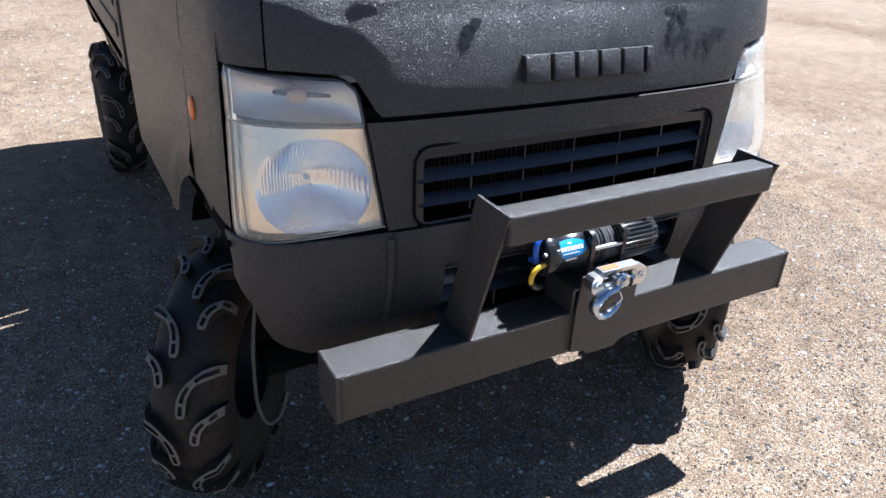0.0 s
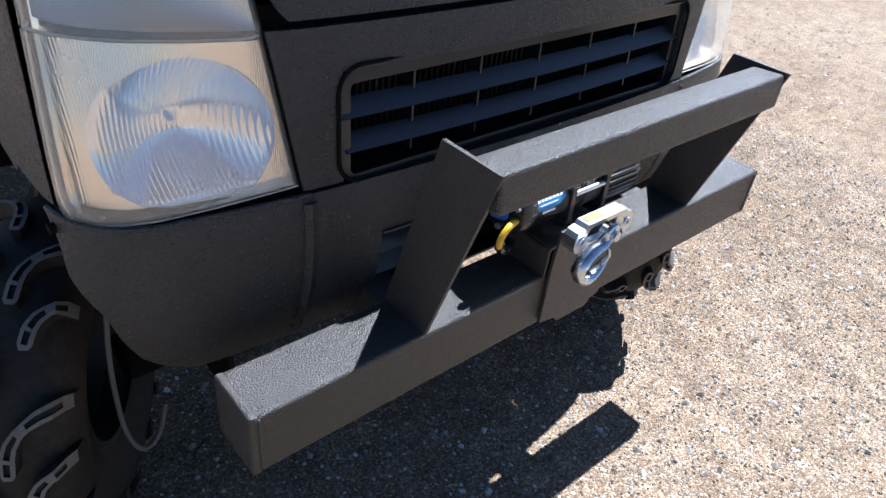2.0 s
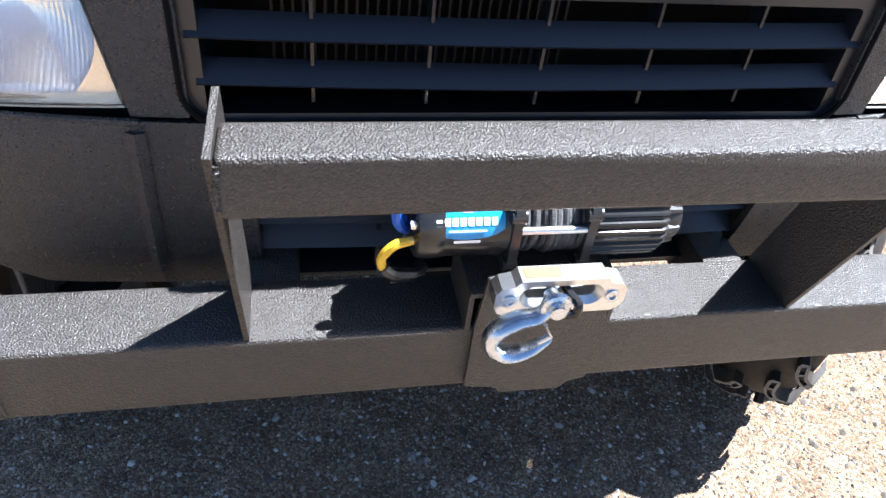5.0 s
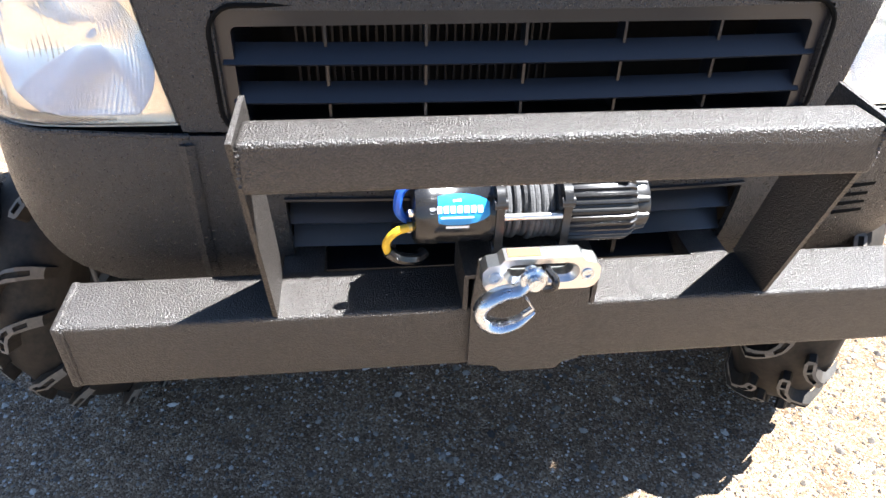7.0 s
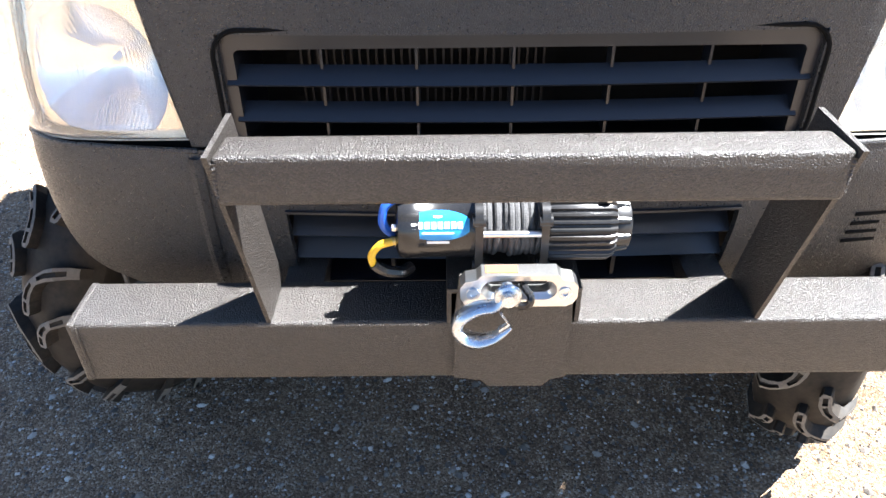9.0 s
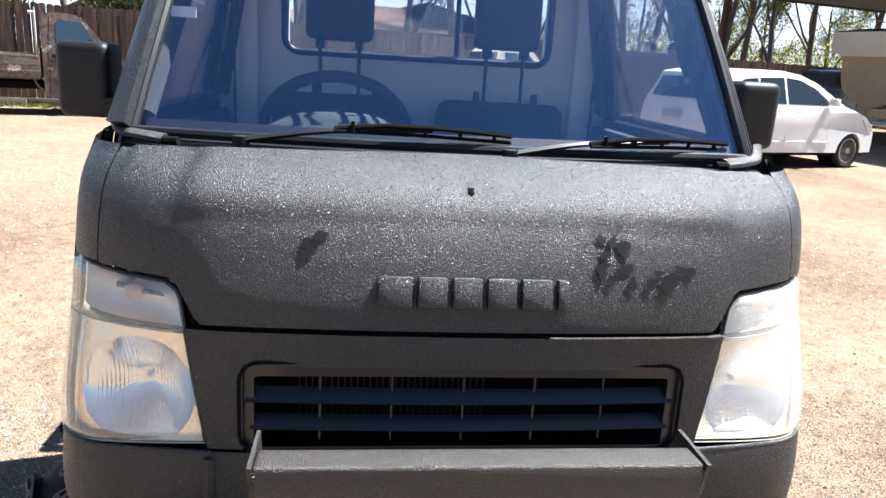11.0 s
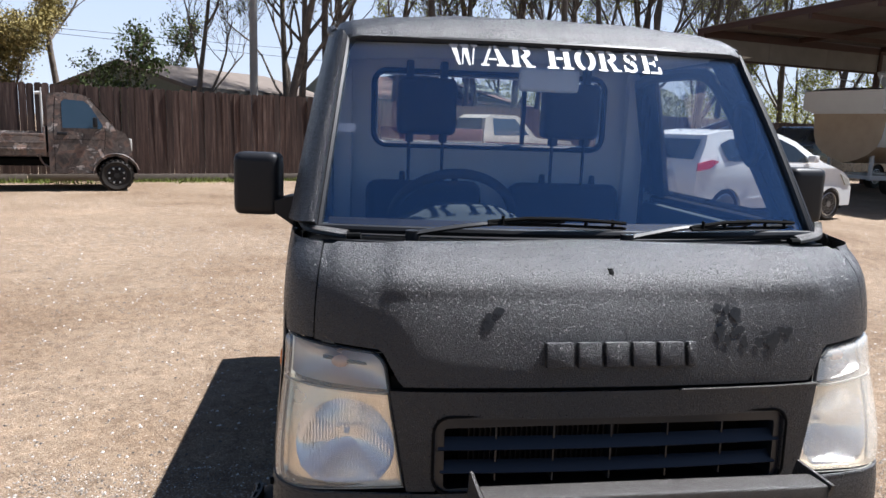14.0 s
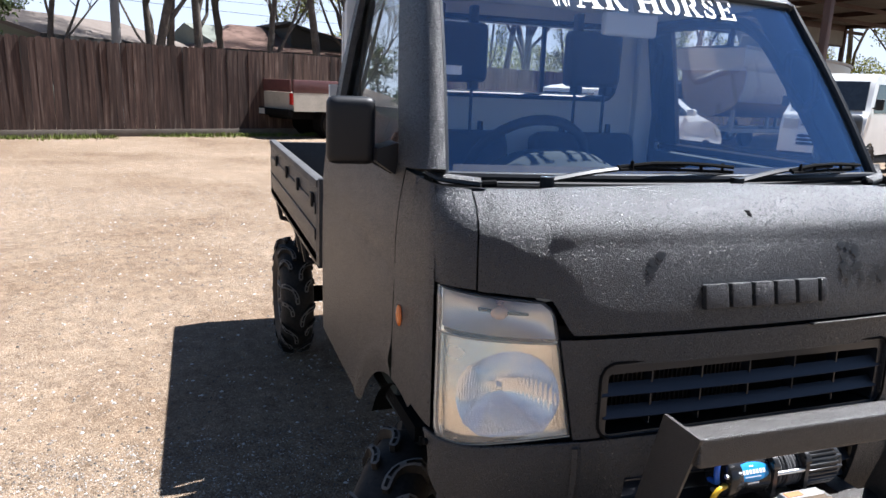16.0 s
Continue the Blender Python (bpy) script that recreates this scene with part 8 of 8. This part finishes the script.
prism(bm, [(-1.9, 3.83), (3.4, 2.56), (3.4, 2.68), (-1.9, 3.95)], -0.3, 4.3, Matrix(((1, 0, 0, 0), (0, 0, 1, 0), (0, 1, 0, 0), (0, 0, 0, 1))))
part("roof", bm, DARKWALL, shed, smooth=False)
white_shed = thing("shed", "long pale low shed beyond the fence", "shed", kind="structure", at=(-0.4, 40.0, 0), turn=10)
bm = bmesh.new()
box(bm, (0, 0, 0), (7, 4, 3.2), 0.02)
part("wall", bm, PANEL, white_shed)
bm = bmesh.new()
box(bm, (-0.3, -0.3, 3.2), (7.3, 4.3, 3.9), 0.02)
part("roof", bm, TINTBLUE, white_shed)
pole = thing("utility_pole", "grey wooden utility pole behind the fence", "pole", at=(-3.35, 22.6, 0))
bm = bmesh.new()
cyl(bm, (0, 0, 0), (0, 0, 10.5), 0.14, 0.10, 14)
part("pole_shaft", bm, POLEGREY, pole)
bm = bmesh.new()
box(bm, (-1.1, -0.06, 9.3), (1.1, 0.06, 9.42), 0.01)
part("cross_arm", bm, POLEGREY, pole)
for k, (dz, sag) in enumerate(((9.5, 0.7), (8.4, 0.6), (7.6, 0.6))):
    wire = thing("power_line", "thin dark overhead wire", "wire", group="overhead wires")
    bm = bmesh.new()
    pts = [(-3.35 + (x0 - 0.5) * 60, 22.6 + (x0 - 0.5) * 24, dz - sag * 4 * (0.25 - (abs(x0 - 0.5) - 0.25) ** 2 * 4) * (1 if abs(x0 - 0.5) > 0 else 0)) for x0 in np.linspace(0, 1, 25)]
    pipe(bm, pts, 0.012, 5)
    part("wire", bm, DARK, wire)


# ==== trees ====
def tree_meshes(seed, height, spread, leaves, leaf_size, leaf_mat_, lean=0.0, fork=0.35, levels=4, evergreen=False, kids_more=0):
    """Trunk with limbs and twigs as one mesh, and a crown of small leaves as another."""
    rng = random.Random(seed)
    bm = bmesh.new()
    tips = []

    def limb(p, d, length, r, level):
        n = 6 if level < 2 else (4 if level == 2 else 3)
        pts, rad = [p], [r]
        q = p.copy()
        for i in range(n):
            w = 0.05 if level == 0 else 0.20
            d = (d + Vector((rng.gauss(0, w), rng.gauss(0, w), rng.gauss(0.07, 0.06)))).normalized()
            q = q + d * (length / n)
            pts.append(q.copy())
            rad.append(r * (1 - 0.55 * (i + 1) / n))
        pipe(bm, pts, rad, 7 if level == 0 else (5 if level < 2 else 3), caps=False)
        if level >= 2:
            tips.extend(pts[1:])
        if level >= levels:
            return
        kids = rng.randint(2, 3) + (4, 2, 2, 3, 0)[level] + kids_more
        for k in range(kids):
            t = rng.uniform(0.35 if level else fork, 1.0) if k else 1.0
            i = min(int(t * n), n - 1)
            base = pts[i].lerp(pts[i + 1], t * n - i)
            a = rng.uniform(0, 6.28)
            side = Vector((math.cos(a), math.sin(a), 0))
            nd = (d * rng.uniform(0.5, 1.0) + side * rng.uniform(0.4, 0.9) * spread + Vector((0, 0, rng.uniform(0.0, 0.6)))).normalized()
            limb(base, nd, length * rng.uniform(0.38, 0.62), max(rad[i] * rng.uniform(0.35, 0.6), 0.0085), level + 1)
    d = Vector((lean, rng.gauss(0, 0.05), 1)).normalized()
    limb(Vector((0, 0, -0.1)), d, height * 0.72, height * 0.010 + 0.035, 0)
    trunk = bpy.data.meshes.new("trunk")
    bm.to_mesh(trunk)
    bm.free()
    trunk.shade_smooth()
    trunk.materials.append(BARK)
    verts, faces = [], []
    for _ in range(leaves):
        c = rng.choice(tips) + Vector((rng.gauss(0, 0.16), rng.gauss(0, 0.16), rng.gauss(0, 0.14))) * (1.6 if evergreen else 1.0)
        u = Vector((rng.gauss(0, 1), rng.gauss(0, 1), rng.gauss(0, 1))).normalized()
        v = u.cross(Vector((rng.gauss(0, 1), rng.gauss(0, 1), rng.gauss(0, 1)))).normalized()
        s = leaf_size * rng.uniform(0.6, 1.4)
        b = len(verts)
        verts.extend([c - u * s, c + v * s * 0.55, c + u * s, c - v * s * 0.55])
        faces.append((b, b + 1, b + 2, b + 3))
    crown = bpy.data.meshes.new("crown")
    crown.from_pydata(verts, [], faces)
    crown.materials.append(leaf_mat_)
    return trunk, crown


def plant(meshes, at, turn, scale, label, group=""):
    t = thing("tree", label, "tree", group=group)
    t.matrix_world = Matrix.LocRotScale((at[0], at[1], 0), Euler((0, 0, radians(turn))), (scale, scale, scale))
    for me in meshes:
        o = new(me.name, me)
        o.parent = t
    return t


BARE = [tree_meshes(21 + k, 10.0, 1.0, 2600, 0.04, SPRINGLEAF, lean=0.06 * (k - 1), fork=0.22, kids_more=1) for k in range(4)]
LEAFY = [tree_meshes(41 + k, 8.0, 0.9, 4500, 0.06, SPRINGLEAF, fork=0.25) for k in range(2)]
EVERGREEN = tree_meshes(61, 4.0, 0.6, 2600, 0.065, GREENLEAF, fork=0.2)
OLIVE = tree_meshes(71, 8.0, 0.85, 20000, 0.075, OLIVELEAF, fork=0.15, evergreen=True)


def from_camera_side(bearing, dist):
    """A place by compass from the middle of the walk."""
    return (-0.4 + dist * math.sin(radians(bearing)), -1.3 + dist * math.cos(radians(bearing)))


rng = random.Random(17)
WOODS = "bare trees behind the fence"
for bearing, dist, kind, scale in (
        (-30, 23, 0, 0.9), (-28, 25, 1, 0.95), (-26, 29, 2, 0.95), (-20, 34, 3, 1.2), (-11.5, 27, 2, 0.9), (-5.2, 24.5, 1, 1.2), (-3.6, 25.5, 3, 1.1), (-1.4, 25, 0, 1.25), (-4.4, 30, 2, 1.2), (1.0, 31, 1, 1.25),
        (3.2, 27, 2, 1.05), (7.6, 27.5, 3, 1.3), (9.5, 30, 0, 1.2), (11.0, 33, 1, 1.3), (13.0, 29, 2, 1.25), (15.0, 32, 3, 1.2), (17.0, 28.5, 0, 1.3), (18.5, 34, 1, 1.4), (20.5, 30, 2, 1.3), (22.0, 33, 3, 1.3),
        (23.6, 30.5, 0, 1.35), (24.6, 36, 1, 1.4), (26.8, 31.5, 2, 1.1), (28.5, 37, 3, 1.3), (30.6, 33, 1, 1.0), (33.0, 38, 0, 1.2), (36.0, 35, 2, 1.2), (40.0, 38, 3, 1.25), (44.0, 38, 0, 1.2), (47.0, 41, 1, 1.2), (51, 40, 2, 1.2)):
    plant(BARE[kind], from_camera_side(bearing, dist), rng.uniform(0, 360), scale, "tall bare tree with a few early spring leaves", WOODS)
for bearing, dist, kind, scale in ((5.0, 36, 0, 0.9), (12.0, 38, 1, 1.0), (16.0, 37, 0, 1.1), (21.0, 40, 1, 1.0), (27.0, 41, 0, 0.85), (30.0, 40, 1, 0.9), (34.0, 43, 0, 0.9), (39.0, 44, 1, 0.9), (45.0, 45, 0, 1.0), (50, 44, 1, 1.0)):
    plant(LEAFY[kind], from_camera_side(bearing, dist), rng.uniform(0, 360), scale, "slender tree with thin yellow-green spring leaves", "leafing trees behind the fence")
plant(EVERGREEN, from_camera_side(-15.6, 21.4), 40, 0.80, "dense dark evergreen shrub tree by the fence")
plant(EVERGREEN, from_camera_side(-17.6, 22.6), 160, 0.66, "dense dark evergreen shrub tree by the fence")
plant(OLIVE, from_camera_side(-23.4, 33), 10, 0.66, "broad olive-brown leafy tree behind the fence")
plant(OLIVE, from_camera_side(-31.5, 40), 100, 0.65, "broad olive-brown leafy tree behind the fence")


plant(EVERGREEN, (-12.1, 52.2), 70, 1.75, "far dark pine behind the houses")


def build_cables():
    """Two slack overhead lines behind the fence."""
    for z0, z1 in ((4.72, 4.60), (4.54, 4.27)):
        a, b = Vector((-11.93, 28.26, z0)), Vector((-4.46, 30.17, z1))
        d = b - a
        bm = bmesh.new()
        pipe(bm, [a + d * k + Vector((0, 0, 0.05 * (k * (k - 1)))) for k in np.linspace(-2.5, 4.0, 28)], 0.009, 5)
        tagged(part("overhead_cable", bm, TRIM), "thin black overhead line strung above the fence", "cable", "overhead lines")


build_cables()


def build_thicket():
    """Undergrowth and far wood behind the fence."""
    rng = random.Random(23)
    verts, faces = [], []
    for _ in range(120000):
        b = rng.uniform(6, 54)
        d = rng.uniform(37, 58)
        x, y = from_camera_side(b, d)
        top = 3.4 + 2.2 * noise.noise(Vector((b * 0.35, d * 0.08, 0))) + (d - 37) * 0.05
        z = top * rng.random() ** 0.7
        c = Vector((x, y, max(z, 0.1)))
        u = Vector((rng.gauss(0, 1), rng.gauss(0, 1), rng.gauss(0, 1))).normalized()
        v = u.cross(Vector((rng.gauss(0, 1), rng.gauss(0, 1), rng.gauss(0, 1)))).normalized()
        s = rng.uniform(0.03, 0.075)
        k = len(verts)
        verts.extend([c - u * s, c + v * s * 0.6, c + u * s, c - v * s * 0.6])
        faces.append((k, k + 1, k + 2, k + 3))
    me = bpy.data.meshes.new("thicket")
    me.from_pydata(verts, [], faces)
    me.materials.append(SPRINGLEAF)
    tagged(new("thicket", me), "olive and yellow undergrowth of a far wood", "thicket", kind="stuff")


build_thicket()


# ==== yard surface, fence and grass ====
build_fence()
build_grass()
build_stones()
